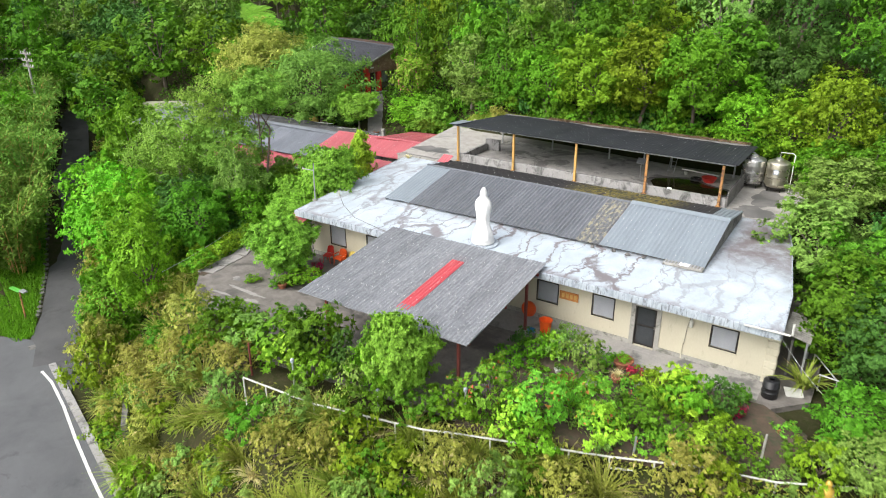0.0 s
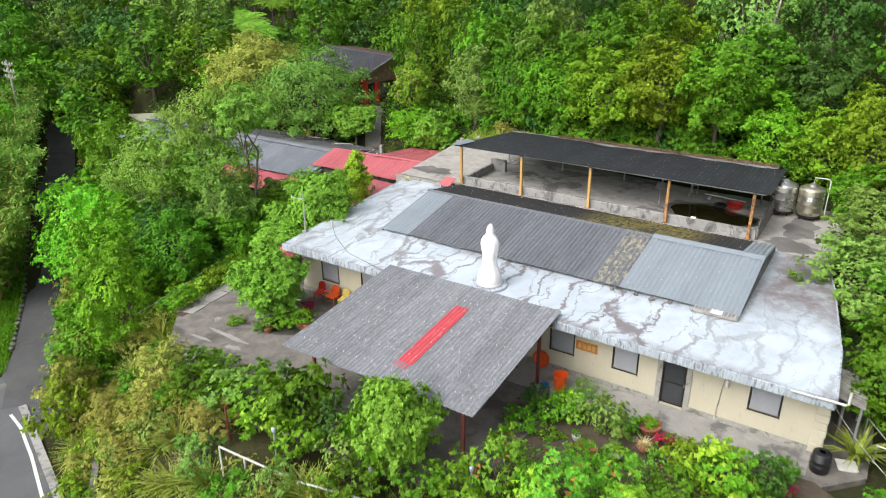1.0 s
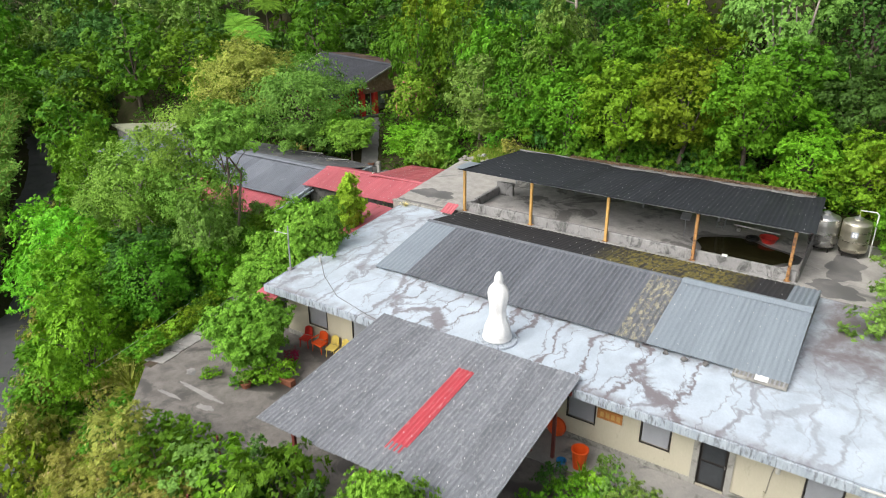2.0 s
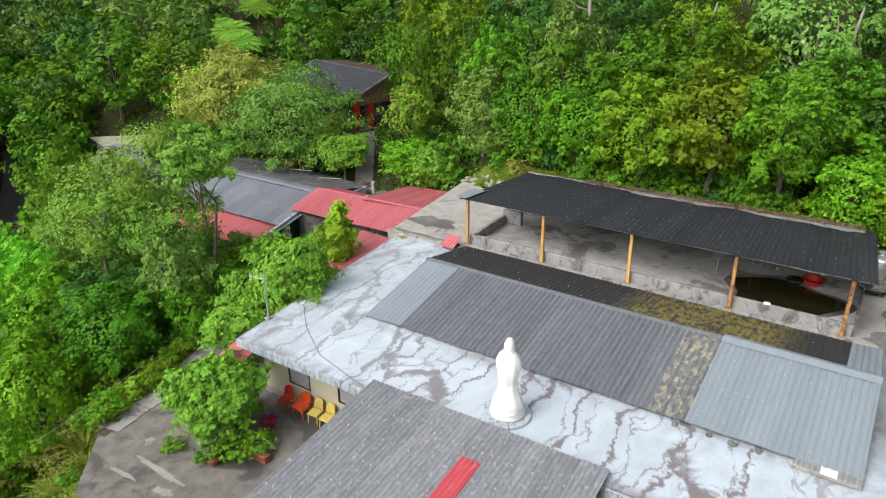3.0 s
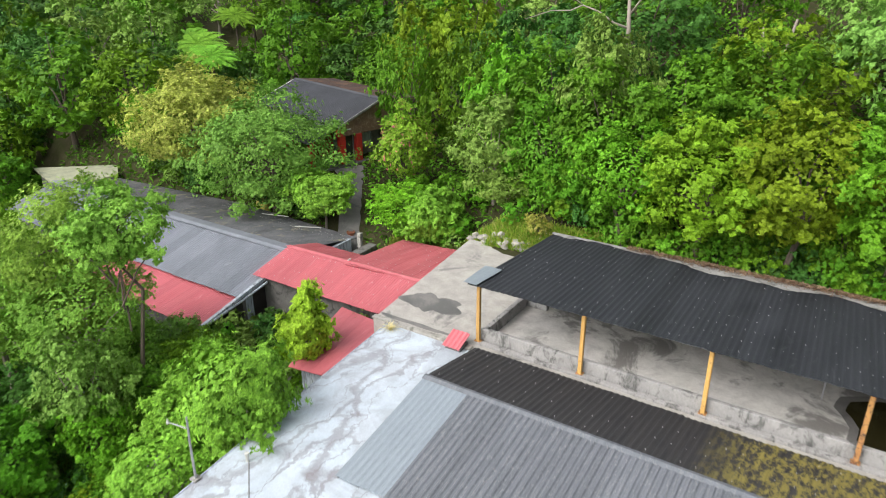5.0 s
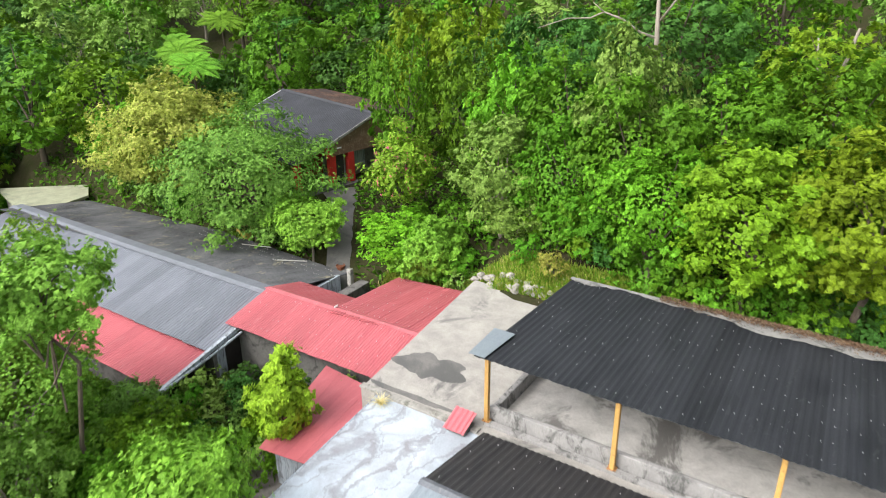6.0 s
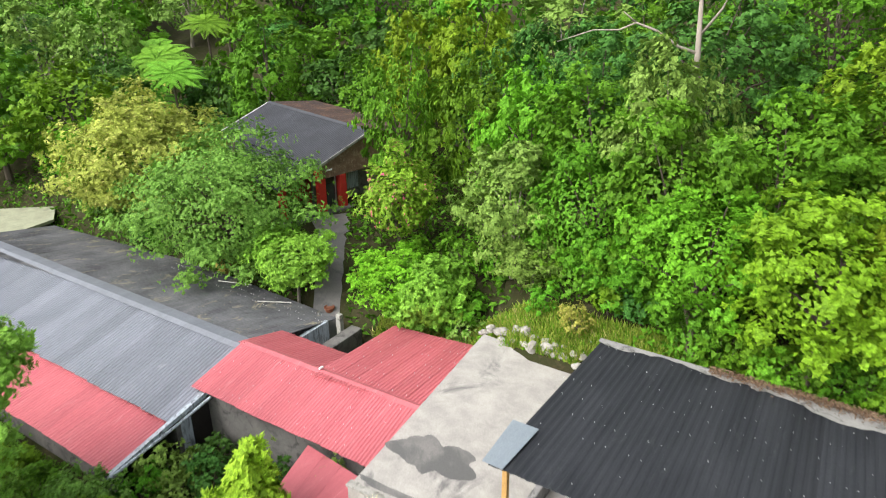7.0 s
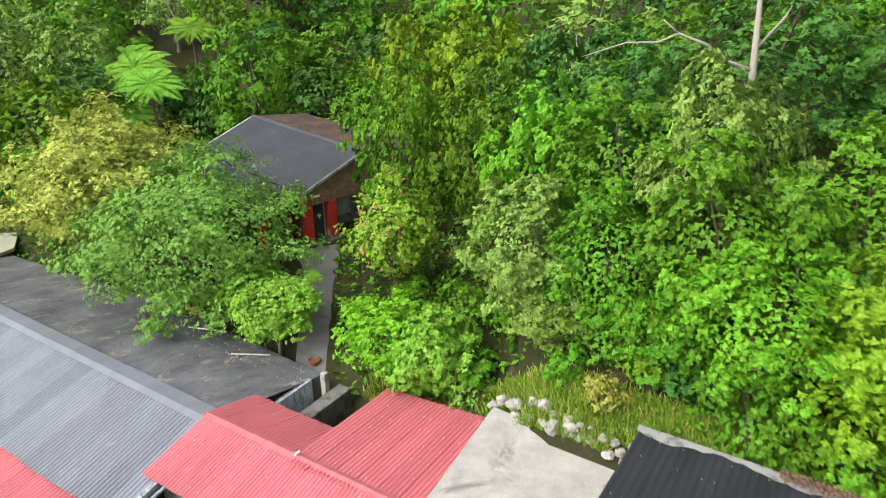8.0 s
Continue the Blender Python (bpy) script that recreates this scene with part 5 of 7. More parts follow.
length = [math.dist(p, q) for p, q in zip(path, path[1:])]


def along_path(s):
    for (p, q), n in zip(zip(path, path[1:]), length):
        if s <= n or q == path[-1]:
            u = s / n
            d = Vector((q[0] - p[0], q[1] - p[1], 0)).normalized()
            return p[0] + (q[0] - p[0]) * u, p[1] + (q[1] - p[1]) * u, d
        s -= n


s, cut = 0.0, 0.0
while s < sum(length) - 0.8:
    e = s + prng.uniform(0.6, 1.3)
    cut2 = prng.uniform(-0.2, 0.2)
    out = []
    for t, side_, c in ((s, -1, cut), (e - 0.05, -1, cut2), (e - 0.05, 1, -cut2), (s, 1, -cut)):
        x, y, dd = along_path(min(max(t + c, 0), sum(length) - 0.01))
        w = 0.42 + prng.uniform(-0.05, 0.08)
        out.append((x - dd.y * side_ * -w, y + dd.x * side_ * -w))
    area = sum(p[0] * q[1] - q[0] * p[1] for p, q in zip(out, out[1:] + out[:1]))
    part("paving_slab", Geo().prism(out if area > 0 else out[::-1], -0.06, 0.03 + prng.uniform(0, 0.02)), M_CONC, walkpath)
    s, cut = e, cut2
solo("shrine_path", strip([(-29.2, 18.5), (-30.0, 20.5), (-31.8, 23.0), (-33.6, 25.3), (-35.8, 27.0)], 2.2, 0.06, None, 0.6), M_DAMP, "dark damp concrete path up to the shrine", "path", kind="structure")

# ---- white rail fence along the terrace edge ----
fence = thing("fence", (-3, -9.8, 0), "white pipe rail fence on thin posts", "fence")
fl = [(-12.5, -11.4), (-8.8, -11.2), (-4.3, -10.2), (-3.3, -9.8), (2.0, -7.95), (4.8, -6.8), (7.1, -6.2), (9.5, -5.0)]
for (ax, ay), (bx, by) in zip(fl, fl[1:]):
    za, zb = 0.18, 0.18
    part("rail", Geo().tube([(ax, ay, za), (bx, by, zb)], 0.036, 8), M_WHITEP, fence)
    n = max(1, round(math.hypot(bx - ax, by - ay) / 1.25))
    for i in range(n):
        x, y = ax + (bx - ax) * i / n, ay + (by - ay) * i / n
        part("post", Geo().tube([(x, y, gz(x, y) - 0.3), (x, y, 0.14)], 0.036, 7), M_WHITEP, fence)
for (ax, ay), (bx, by) in zip(fl[4:], fl[5:]):
    part("rail", Geo().tube([(ax, ay, -0.3), (bx, by, -0.3)], 0.04, 8), M_WHITEP, fence)

# ---- vegetation kinds ----
WOOD = "woodland trees"
BROAD = {
    "mid": (G_MID, M_BARK, "leafy tree with a mid green crown"), "light": (G_LIGHT, M_BARK, "dense tree with a bright green crown"), "dark": (G_DARK, M_BARK, "dark green tree in the woodland"),
    "yellow": (G_YELLOW, M_BARK, "rounded tree with yellowish green leaves"), "vivid": (G_VIVID, M_BARK, "dense tree with vivid green leaves"), "grey": (G_BLUE, M_BARKPALE, "loose tree with soft grey green leaves"),
}
for k, (key, (leaf_mat, bark, lab)) in enumerate(BROAD.items()):
    for tier, lobes, n, leaf in (("near", 50, 16500, 0.135), ("middle", 46, 11000, 0.142), ("far", 40, 5000, 0.195)):
        for var in range(2 if tier != "near" else 1):
            plant_kind(f"{key}_{tier}_{var}", "tree", lab, "tree", leaf_mat, bark, 2.6, 0.14, WOOD, True, seed=100 + 10 * k + var + len(tier), R=2.6, H=6.0, z0=0.3, lobes=lobes, n=n, leaf=leaf, shell=(0.64, 0.96), lobe_r=(0.2, 0.34), flat=0.8, aspect=0.62)
for key, leaf_mat, lab, seed in (("high_yellow", G_YELLOW, "spreading tree with domed yellowish green crown", 301), ("high_light", G_LIGHT, "spreading tree with a domed bright green crown", 302)):
    plant_kind(key, "tree", lab, "tree", leaf_mat, M_BARK, 3.6, 0.15, WOOD, True, seed=seed, R=2.9, H=5.4, z0=2.2, lobes=50, n=18000, leaf=0.135, shell=(0.64, 0.96), lobe_r=(0.2, 0.33), flat=0.85, aspect=0.62)
plant_kind("feather", "feathery_tree", "tall feathery tree with layered fine grey green leaves", "tree", G_FEATHER, M_BARKPALE, 7.4, 0.17, "", True, seed=7, R=3.7, H=8.2, z0=3.0, lobes=46, n=26000, leaf=0.12, aspect=0.45, flat=0.55, droop=0.3, lobe_r=(0.2, 0.31), shell=(0.5, 0.95))
plant_kind("umbrella", "feathery_tree", "slender tree with a flat umbrella crown of fine leaves", "tree", G_FEATHER, M_BARK, 8.2, 0.09, "", True, seed=17, R=2.2, H=3.0, z0=7.0, lobes=34, n=15000, leaf=0.12, aspect=0.42, flat=0.5, droop=0.3, lobe_r=(0.2, 0.3), shell=(0.4, 0.95))
plant_kind("roundbush", "round_bush", "dense round bush with fresh green leaves", "bush", G_FRESH, M_BARK, 0.8, 0.06, "", True, seed=19, R=1.6, H=2.7, z0=0.1, lobes=80, n=26000, leaf=0.105, shell=(0.5, 0.85), lobe_r=(0.22, 0.34))
plant_kind("featherlight", "feathery_tree", "slender tree with layered light green leaves", "tree", G_FRESH, M_BARKPALE, 2.6, 0.08, "", True, seed=8, R=2.2, H=3.8, z0=1.0, lobes=34, n=16000, leaf=0.13, aspect=0.35, flat=0.45, droop=0.3, lobe_r=(0.25, 0.38))
plant_kind("flower", "blossom_tree", "round tree covered in cream yellow blossom", "tree", G_FLOWER, M_BARK, 2.4, 0.18, "", True, seed=9, R=3.2, H=6.2, z0=0.2, lobes=84, n=42000, leaf=0.1, lobe_r=(0.18, 0.3), shell=(0.5, 0.92))
plant_kind("wide", "wide_tree", "broad spreading tree with layered grey green leaves", "tree", G_WIDE, M_BARK, 2.2, 0.2, "", True, seed=10, R=3.6, H=5.2, z0=0.1, lobes=80, n=56000, leaf=0.085, flat=0.5, lobe_r=(0.18, 0.3), shell=(0.45, 0.95))
plant_kind("young", "young_tree", "young upright tree with glossy bright green leaves", "tree", G_LIME, M_BARKPALE, 1.6, 0.06, "", True, seed=11, R=1.35, H=3.6, z0=0.5, lobes=34, n=8000, leaf=0.135, cone=0.6)
plant_kind("pink", "flowering_tree", "leafy shrub tree dotted with pink blossoms", "tree", G_PINK, M_BARK, 1.6, 0.08, "", True, seed=12, R=1.9, H=4.2, z0=0.2, lobes=36, n=10000, leaf=0.12)
SHRUBS = "garden shrubs"
for key, leaf_mat, lab, leaf, asp in (("shrub1", G_MID, "round mid green garden shrub", 0.13, 0.5), ("shrub2", G_LIGHT, "bright green leafy garden shrub", 0.14, 0.5), ("shrub3", G_BANK, "olive straggling shrub on the bank", 0.115, 0.3), ("shrub4", G_DARK, "dark green dense garden shrub", 0.13, 0.5), ("shrub5", G_ORANGEF, "green shrub dotted with orange flowers", 0.12, 0.5), ("shrub6", G_BLUE, "soft grey green garden shrub", 0.12, 0.5), ("shrub7", G_MAGENTA, "small shrub with magenta leaves", 0.12, 0.4), ("shrub8", G_HYDR, "green shrub with pale blue flower heads", 0.13, 0.5), ("shrub9", G_YELLOW, "yellow green garden shrub", 0.12, 0.45), ("shrubl", G_LIME, "bushy lime green garden shrub", 0.12, 0.5)):
    plant_kind(key, "shrub", lab, "shrub", leaf_mat, M_BARK, 0.5, 0.035, SHRUBS, True, seed=200 + ord(key[-1]), R=1.0, H=1.6, z0=0.0, lobes=24, n=1400, leaf=leaf * 0.9, aspect=asp, shell=(0.5, 0.95), lobe_r=(0.22, 0.36))


def clump_kind(key, name, label, category, material, seed, count, length, width, lean, group=""):
    rng = np.random.default_rng(seed)
    e = thing(name, (0, 0, 0), label, category, group)
    link_mesh("tuft", quads_mesh("tuft", sweep_blades(rng, np.zeros(3), count, length, width, lean), material), None, e)
    KINDS[key] = [e, False]


clump_kind("grass", "grass_clump", "tall arching grass clump on the bank", "grass", G_GRASS, 31, 170, 1.4, 0.06, 0.85, "bank grasses")
clump_kind("straw", "grass_clump", "dry straw-coloured grass clump", "grass", G_STRAW, 32, 120, 0.9, 0.03, 0.9, "bank grasses")
clump_kind("weed", "weed_clump", "low yellow green weeds beside the path", "plant", G_YELLOW, 36, 110, 0.55, 0.09, 0.9, "weeds by the path")
clump_kind("spiky", "spiky_plant", "rosette plant with long arching dry olive leaves", "plant", G_GRASS, 33, 60, 1.1, 0.10, 0.9)
clump_kind("lily", "strap_leaf_plant", "strap-leaved bright green plant", "plant", G_LIGHT, 34, 40, 0.8, 0.08, 0.8)
for key, h, L in (("fern", 3.0, 2.8), ("fern_tall", 5.6, 3.1)):
    e = thing("tree_fern", (0, 0, 0), "tree fern with a wheel of arching fronds", "tree fern", "tree ferns")
    tilt = np.array(Matrix.Rotation(radians(26), 3, Vector((0.66, 0.75, 0))))  # the crown leans out from the slope
    fronds = np.concatenate([fern_fronds(41, 11, L), fern_fronds(42, 6, L * 0.7) + [0, 0, 0.15]])
    link_mesh("crown", quads_mesh("crown", fronds @ tilt.T + [0, 0, h], G_FERN), None, e)
    Geo().tube([(0, 0, -0.2), (0.08, 0.05, h / 2), (0, 0, h)], [0.14, 0.11, 0.1], 8).make("trunk", M_BARK, e)
    KINDS[key] = [e, False]
e = thing("bamboo_clump", (0, 0, 0), "feathery bamboo clump with arching culms", "bamboo", "bamboo")
rng = np.random.default_rng(51)
leaves = []
for i in range(20):
    a, o = rng.uniform(0, 2 * np.pi), rng.uniform(0.8, 2.4)
    L = rng.uniform(5.0, 7.5)
    pts = [np.array([math.cos(a) * (0.4 + o * t**2), math.sin(a) * (0.4 + o * t**2), L * (t - 0.25 * t**3)]) for t in (0, 0.3, 0.6, 0.85, 1.0)]
    Geo().tube(pts, [0.035, 0.03, 0.022, 0.012, 0.005], 5, False).make("stem", M_POST, e)
    m = 115
    t = rng.uniform(0.1, 1.0, m)
    base = np.array([[math.cos(a) * (0.4 + o * k**2), math.sin(a) * (0.4 + o * k**2), L * (k - 0.25 * k**3)] for k in t])
    pos = base + rng.normal(size=(m, 3)) * [0.30, 0.30, 0.22]
    leaves.append(leaves_at(rng, pos, unit(rng.normal(size=(m, 3)) + [0, 0, 0.8]), 0.5, 0.24, 0.35))
link_mesh("foliage", quads_mesh("foliage", wedge(np.concatenate(leaves)), G_BAMBOO), None, e)
KINDS["bamboo"] = [e, False]

# ---- planting ----
spots = []
HEIGHT = 6.3


def lane_d(x, y):
    return (x + 33) * 0.55 + (y + 9) * 0.834


def road_e(x, y):
    return (x + 33.8) * 0.323 + (y + 9.7) * 0.946


def fence_g(x, y):
    return (x + 12.5) * -0.253 + (y + 11.4) * 0.967


def free_spot(x, y, gap):
    return all((x - a) ** 2 + (y - b) ** 2 > (0.5 * (gap + g)) ** 2 for a, b, g in spots)


def tier(x, y):
    far = math.dist((x, y), (-10, 3))
    return "near" if far < 25.5 else "middle" if far < 42 else "far"


def tree(colour, x, y, top, size, rng=random.Random(71)):
    """A broadleaf tree whose crown ends at that height."""
    if colour.startswith("high"):
        z = gz(x, y) - 0.1
        spots.append((x, y, 3.0 * size))
        plant(colour, x, y, size, None, (top - z) / (7.7 * size), z)
        return
    t = tier(x, y)
    key = f"{colour}_{t}_{rng.randrange(2) if t != 'near' else 0}"
    z = gz(x, y) - 0.1
    spots.append((x, y, 3.0 * size))
    plant(key, x, y, size, None, (top - z) / (HEIGHT * size), z)


# trees that stand out
for key, x, y, s, t in (
    ("flower", -45.7, 22.4, 1.52, 0.85), ("wide", -37.7, 21.9, 1.5, 0.95), ("featherlight", -32.9, 21.2, 1.1, 0.82), ("young", -23.0, 9.2, 1.15, 1.25), ("young", -24.2, 9.7, 0.85, 1.1), ("featherlight", -22.9, 3.6, 0.95, 0.9), ("pink", -29.6, 25.2, 1.15, 1.05),
    ("feather", -30.9, 4.4, 0.78, 1.26), ("umbrella", -27.2, 4.6, 1.0, 1.02), ("feather", -33.2, 2.2, 0.85, 0.95), ("feather", -29.0, 3.6, 0.72, 0.95), ("featherlight", -25.2, 6.8, 0.75, 0.75), ("featherlight", -27.7, 5.3, 0.8, 0.85), ("featherlight", -20.9, 3.7, 1.1, 1.15), ("featherlight", -21.9, 1.2, 0.9, 0.8), ("feather", -37.6, 3.2, 0.8, 0.85),
):
    spots.append((x, y, 3.0 * s))
    plant(key, x, y, s, None, t)
# trees behind the deck
for colour, x, y, top, s in (
    ("grey", -22.9, 24.4, 9.4, 0.92), ("mid", -19.4, 23.6, 9.8, 0.85), ("mid", -16.2, 23.2, 11.8, 0.98), ("high_light", -14.6, 21.6, 9.7, 0.85), ("high_yellow", -10.9, 20.9, 10.2, 1.0), ("grey", -21.4, 23.3, 6.2, 0.6), ("mid", -17.5, 22.9, 7.6, 0.7),
    ("vivid", -27.3, 22.0, 4.7, 0.85), ("high_yellow", -7.3, 21.2, 11.0, 1.05), ("high_light", -3.8, 21.6, 11.2, 1.0), ("light", -5.6, 22.2, 7.4, 0.6), ("mid", -9.4, 22.2, 7.4, 0.6),
    ("vivid", -0.4, 21.9, 8.2, 0.8), ("yellow", 2.6, 20.9, 8.0, 0.85), ("mid", -2.6, 24.8, 11.6, 1.1), ("light", -23.9, 27.6, 12.4, 1.0), ("mid", -20.4, 27.2, 12.6, 1.05),
    ("mid", -13.0, 24.8, 12.2, 1.05), ("mid", -9.4, 25.2, 13.0, 1.15), ("grey", -17.2, 25.6, 13.4, 0.85), ("yellow", 4.8, 20.0, 9.6, 0.9), ("dark", 1.4, 24.6, 11.4, 1.0),
    ("mid", -27.6, 29.6, 12.0, 1.0),
):
    tree(colour, x, y, top, s)
# trees up the slope
for colour, x, y, top, s in (
    ("yellow", -9.8, 28.6, 14.4, 1.2), ("mid", -32.4, 29.4, 12.2, 0.82), ("yellow", -36.9, 36.6, 13.2, 0.9), ("yellow", -33.4, 37.6, 14.2, 1.2), ("mid", -60.5, 46.5, 12.0, 1.1), ("dark", -56.5, 44.8, 11.0, 1.1), ("mid", -52.6, 43.4, 10.5, 1.1),
    ("mid", -49.5, 41.0, 10.0, 1.1), ("dark", -45.8, 39.6, 9.6, 1.1), ("mid", -41.5, 38.9, 9.8, 1.1), ("mid", -47.6, 43.6, 12.0, 1.2), ("dark", -43.6, 42.6, 12.0, 1.15), ("mid", -39.6, 42.4, 12.6, 1.15), ("mid", -60.0, 51.0, 16.0, 1.5), ("dark", -55.6, 51.6, 16.4, 1.5), ("dark", -64.0, 53.6, 17.0, 1.5), ("mid", -51.0, 51.4, 16.0, 1.5), ("dark", -28.6, 33.8, 12.0, 1.1),
    ("dark", -25.0, 33.6, 13.0, 1.15), ("grey", 6.0, 9.4, 5.2, 1.05), ("mid", 8.0, 3.2, 4.7, 1.0), ("mid", 8.6, 6.5, 5.4, 1.0), ("dark", 9.8, 1.6, 4.2, 0.85), ("grey", 6.3, 13.8, 6.2, 0.9),
    ("mid", 7.6, 16.6, 6.8, 0.95), ("light", 4.6, 17.4, 5.8, 0.5), ("dark", 10.6, 8.6, 6.4, 1.0), ("dark", 11.0, 13.0, 7.5, 1.0), ("vivid", -33.8, -1.4, 2.4, 1.0),
    ("light", -54.6, 24.4, 10.2, 1.35), ("dark", -58.8, 30.0, 10.0, 1.0), ("grey", -64.0, 33.0, 12.5, 1.2),
):
    tree(colour, x, y, top, s)
# trees beside the hall
for colour, x, y, top, s in (
    ("mid", -30.3, -2.6, 1.6, 0.9), ("vivid", -36.6, -0.2, 2.0, 1.1), ("vivid", -27.9, -5.2, 2.4, 0.85), ("light", -25.6, 1.5, 2.6, 0.5), ("light", -26.6, 6.6, 2.6, 0.6),
    ("mid", -26.4, 4.6, 2.2, 0.55), ("grey", -27.0, 1.9, 4.6, 0.62), ("dark", -30.6, 0.6, 2.6, 0.8), ("dark", -29.0, -0.2, 2.3, 0.8), ("light", -46.4, 7.4, 5.6, 1.1),
    ("vivid", -40.6, 0.9, 1.6, 1.25), ("vivid", -45.4, 3.2, 1.0, 1.25), ("grey", -28.3, 7.2, 2.6, 0.5), ("light", -33.8, 7.2, 0.9, 0.5), ("mid", -31.2, 7.0, 1.3, 0.5),
    ("mid", -36.3, 7.1, 1.2, 0.55), ("light", -38.8, 6.6, 1.6, 0.6), ("mid", -34.6, 4.6, 2.0, 0.7), ("light", -31.6, 4.4, 1.8, 0.6),
):
    tree(colour, x, y, top, s)


def seen_side(x, y):
    return (x - 7.9) * 0.423 + (y + 27.5) * 0.906 > -3.5 and x < min(12.0, 13.0 - 0.24 * max(0.0, y - 14))


def built(x, y):
    if -68 < x < -50.5 and 31.5 < y < 43 or -57 < x < -48 and abs(y - 3.7 + 0.72 * (x + 12.7)) < 5:
        return True
    if -36 < x < -29.5 and 24 < y < 34.5:
        return True
    if -51.0 < x < -34.0 and 21.5 < y < 36.5:
        return True
    if -61 < x < -20.5 and 7.6 < y < 22.4:
        return True
    if abs((y - 18.5) - (x + 29.2) * -1.25) < 2.6 and y < 28.5:
        return True
    return x > -23.5 and fence_g(x, y) > -0.5 and y < 22.5 + (2.2 if -23 < x < -16.5 else 0)


def scatter(seed, count, box, ok, colours, size, rise, spacing):
    """Trees at random over a stretch of ground, kept apart."""
    rng = random.Random(seed)
    for _ in range(count):
        x, y = rng.uniform(box[0], box[1]), rng.uniform(box[2], box[3])
        s = rng.uniform(*size) * (1.25 if tier(x, y) == "far" else 1.0)
        if not seen_side(x, y) or built(x, y) or not ok(x, y) or not free_spot(x, y, spacing * s):
            continue
        tree(rng.choice(colours), x, y, gz(x, y) + rng.uniform(*rise) * s, s)
        spots[-1] = (x, y, spacing * s)


scatter(21, 7500, (-34, 9, 22.5, 37), lambda x, y: True, ("mid", "dark", "mid", "yellow", "dark", "mid", "grey"), (1.0, 1.35), (5.2, 7.6), 3.9)
scatter(22, 9000, (-104, -24, 20, 50), lambda x, y: lane_d(x, y) > 4.5, ("dark", "mid", "mid", "dark", "grey", "light"), (1.0, 1.4), (5.2, 7.8), 4.0)
scatter(23, 5000, (-64, -23, -7, 24), lambda x, y: lane_d(x, y) > 3.9 and road_e(x, y) > 4.5 and not (x > -26.5 and y > -7) and not (-36 < x < -27 and 3 < y < 9), ("mid", "dark", "light", "mid", "dark", "yellow"), (0.7, 1.0), (4.4, 6.2), 3.0)
scatter(24, 5000, (-120, -46, -12, 40), lambda x, y: -40 < lane_d(x, y) < -9.5, ("light", "mid", "grey", "mid", "yellow"), (1.0, 1.35), (6.0, 8.5), 3.9)
for colour, x, y, top, s in (("light", -67.3, 8.6, 3.4, 1.0), ("mid", -64.2, 6.6, 2.4, 0.9), ("mid", -70.5, 10.2, 4.2, 0.9)):
    tree(colour, x, y, top, s)
lanes = random.Random(91)
scatter(25, 2500, (-116, -84, 20, 48), lambda x, y: True, ("dark", "mid", "grey"), (1.0, 1.35), (6.0, 8.5), 3.9)
for i in range(13):
    s, off = -4.2 + 1.35 * i, 2.5 + lanes.uniform(0, 0.8)
    plant(lanes.choice(("shrub3", "shrub9", "shrub1", "shrub3")), -33 - 0.834 * s + 0.55 * off, -9 + 0.55 * s + 0.834 * off, lanes.uniform(1.4, 1.8), None, lanes.uniform(1.2, 1.7))
for i in range(30):
    s, off = 15.5 + (i % 20) * 1.9 + lanes.uniform(0, 1), (2.5 if i < 20 else 5.4) + lanes.uniform(0, 1.4)
    plant("bamboo", -33 - 0.834 * s - 0.55 * off, -9 + 0.55 * s - 0.834 * off, lanes.uniform(0.95, 1.25))
for s, off in ((50, -2.5), (52.5, 2.4), (55, -0.5), (58, 3.0), (58.5, -3.5), (62, 0.0), (47, 4.4), (43, 4.6), (38, 4.4), (66, 3), (66, -4)):
    x, y = -33 - 0.834 * s + 0.55 * off, -9 + 0.55 * s + 0.834 * off
    tree(lanes.choice(("mid", "light", "grey", "dark")), x, y, gz(x, y) + lanes.uniform(7, 9), 1.3)
for key, x, y, s in (("fern_tall", -58.9, 34.0, 1.0), ("fern_tall", -55.8, 32.8, 0.86), ("fern_tall", -62.8, 36.2, 0.95), ("fern_tall", -64.6, 43.6, 0.85), ("fern", -57.6, 31.6, 0.95)):
    plant(key, x, y, s, lanes.uniform(-25, 25))
for i in range(12):
    plant(lanes.choice(("shrub4", "shrub4", "shrub1")), -51.5 - 0.8 * i, 35.5 + 0.4 * i + lanes.uniform(-1.2, 1.5), lanes.uniform(1.5, 2.2), None, lanes.uniform(1.0, 1.6))

# ---- bank and garden plants ----
bank = random.Random(44)
placed = []


def near_placed(x, y, r):
    return any((x - a) ** 2 + (y - b) ** 2 < r * r for a, b in placed)


COURT = [(-13.0, -9.9), (6.2, -2.0), (7.4, 10), (-19, 10), (-24.9, 3.2), (-22.9, -5.6), (-19.8, -8.2)]


def in_court(x, y):
    inside = False
    for (ax, ay), (bx, by) in zip(COURT, COURT[1:] + COURT[:1]):
        if (ay > y) != (by > y) and x < (bx - ax) * (y - ay) / (by - ay) + ax:
            inside = not inside
    return inside


def fill(count, box, ok, kinds, size, tall, gap):
    for _ in range(count):
        x, y = bank.uniform(box[0], box[1]), bank.uniform(box[2], box[3])
        if not seen_side(x, y) or not ok(x, y) or near_placed(x, y, gap):
            continue
        placed.append((x, y))
        plant(bank.choice(kinds), x, y, bank.uniform(*size), None, bank.uniform(*tall))


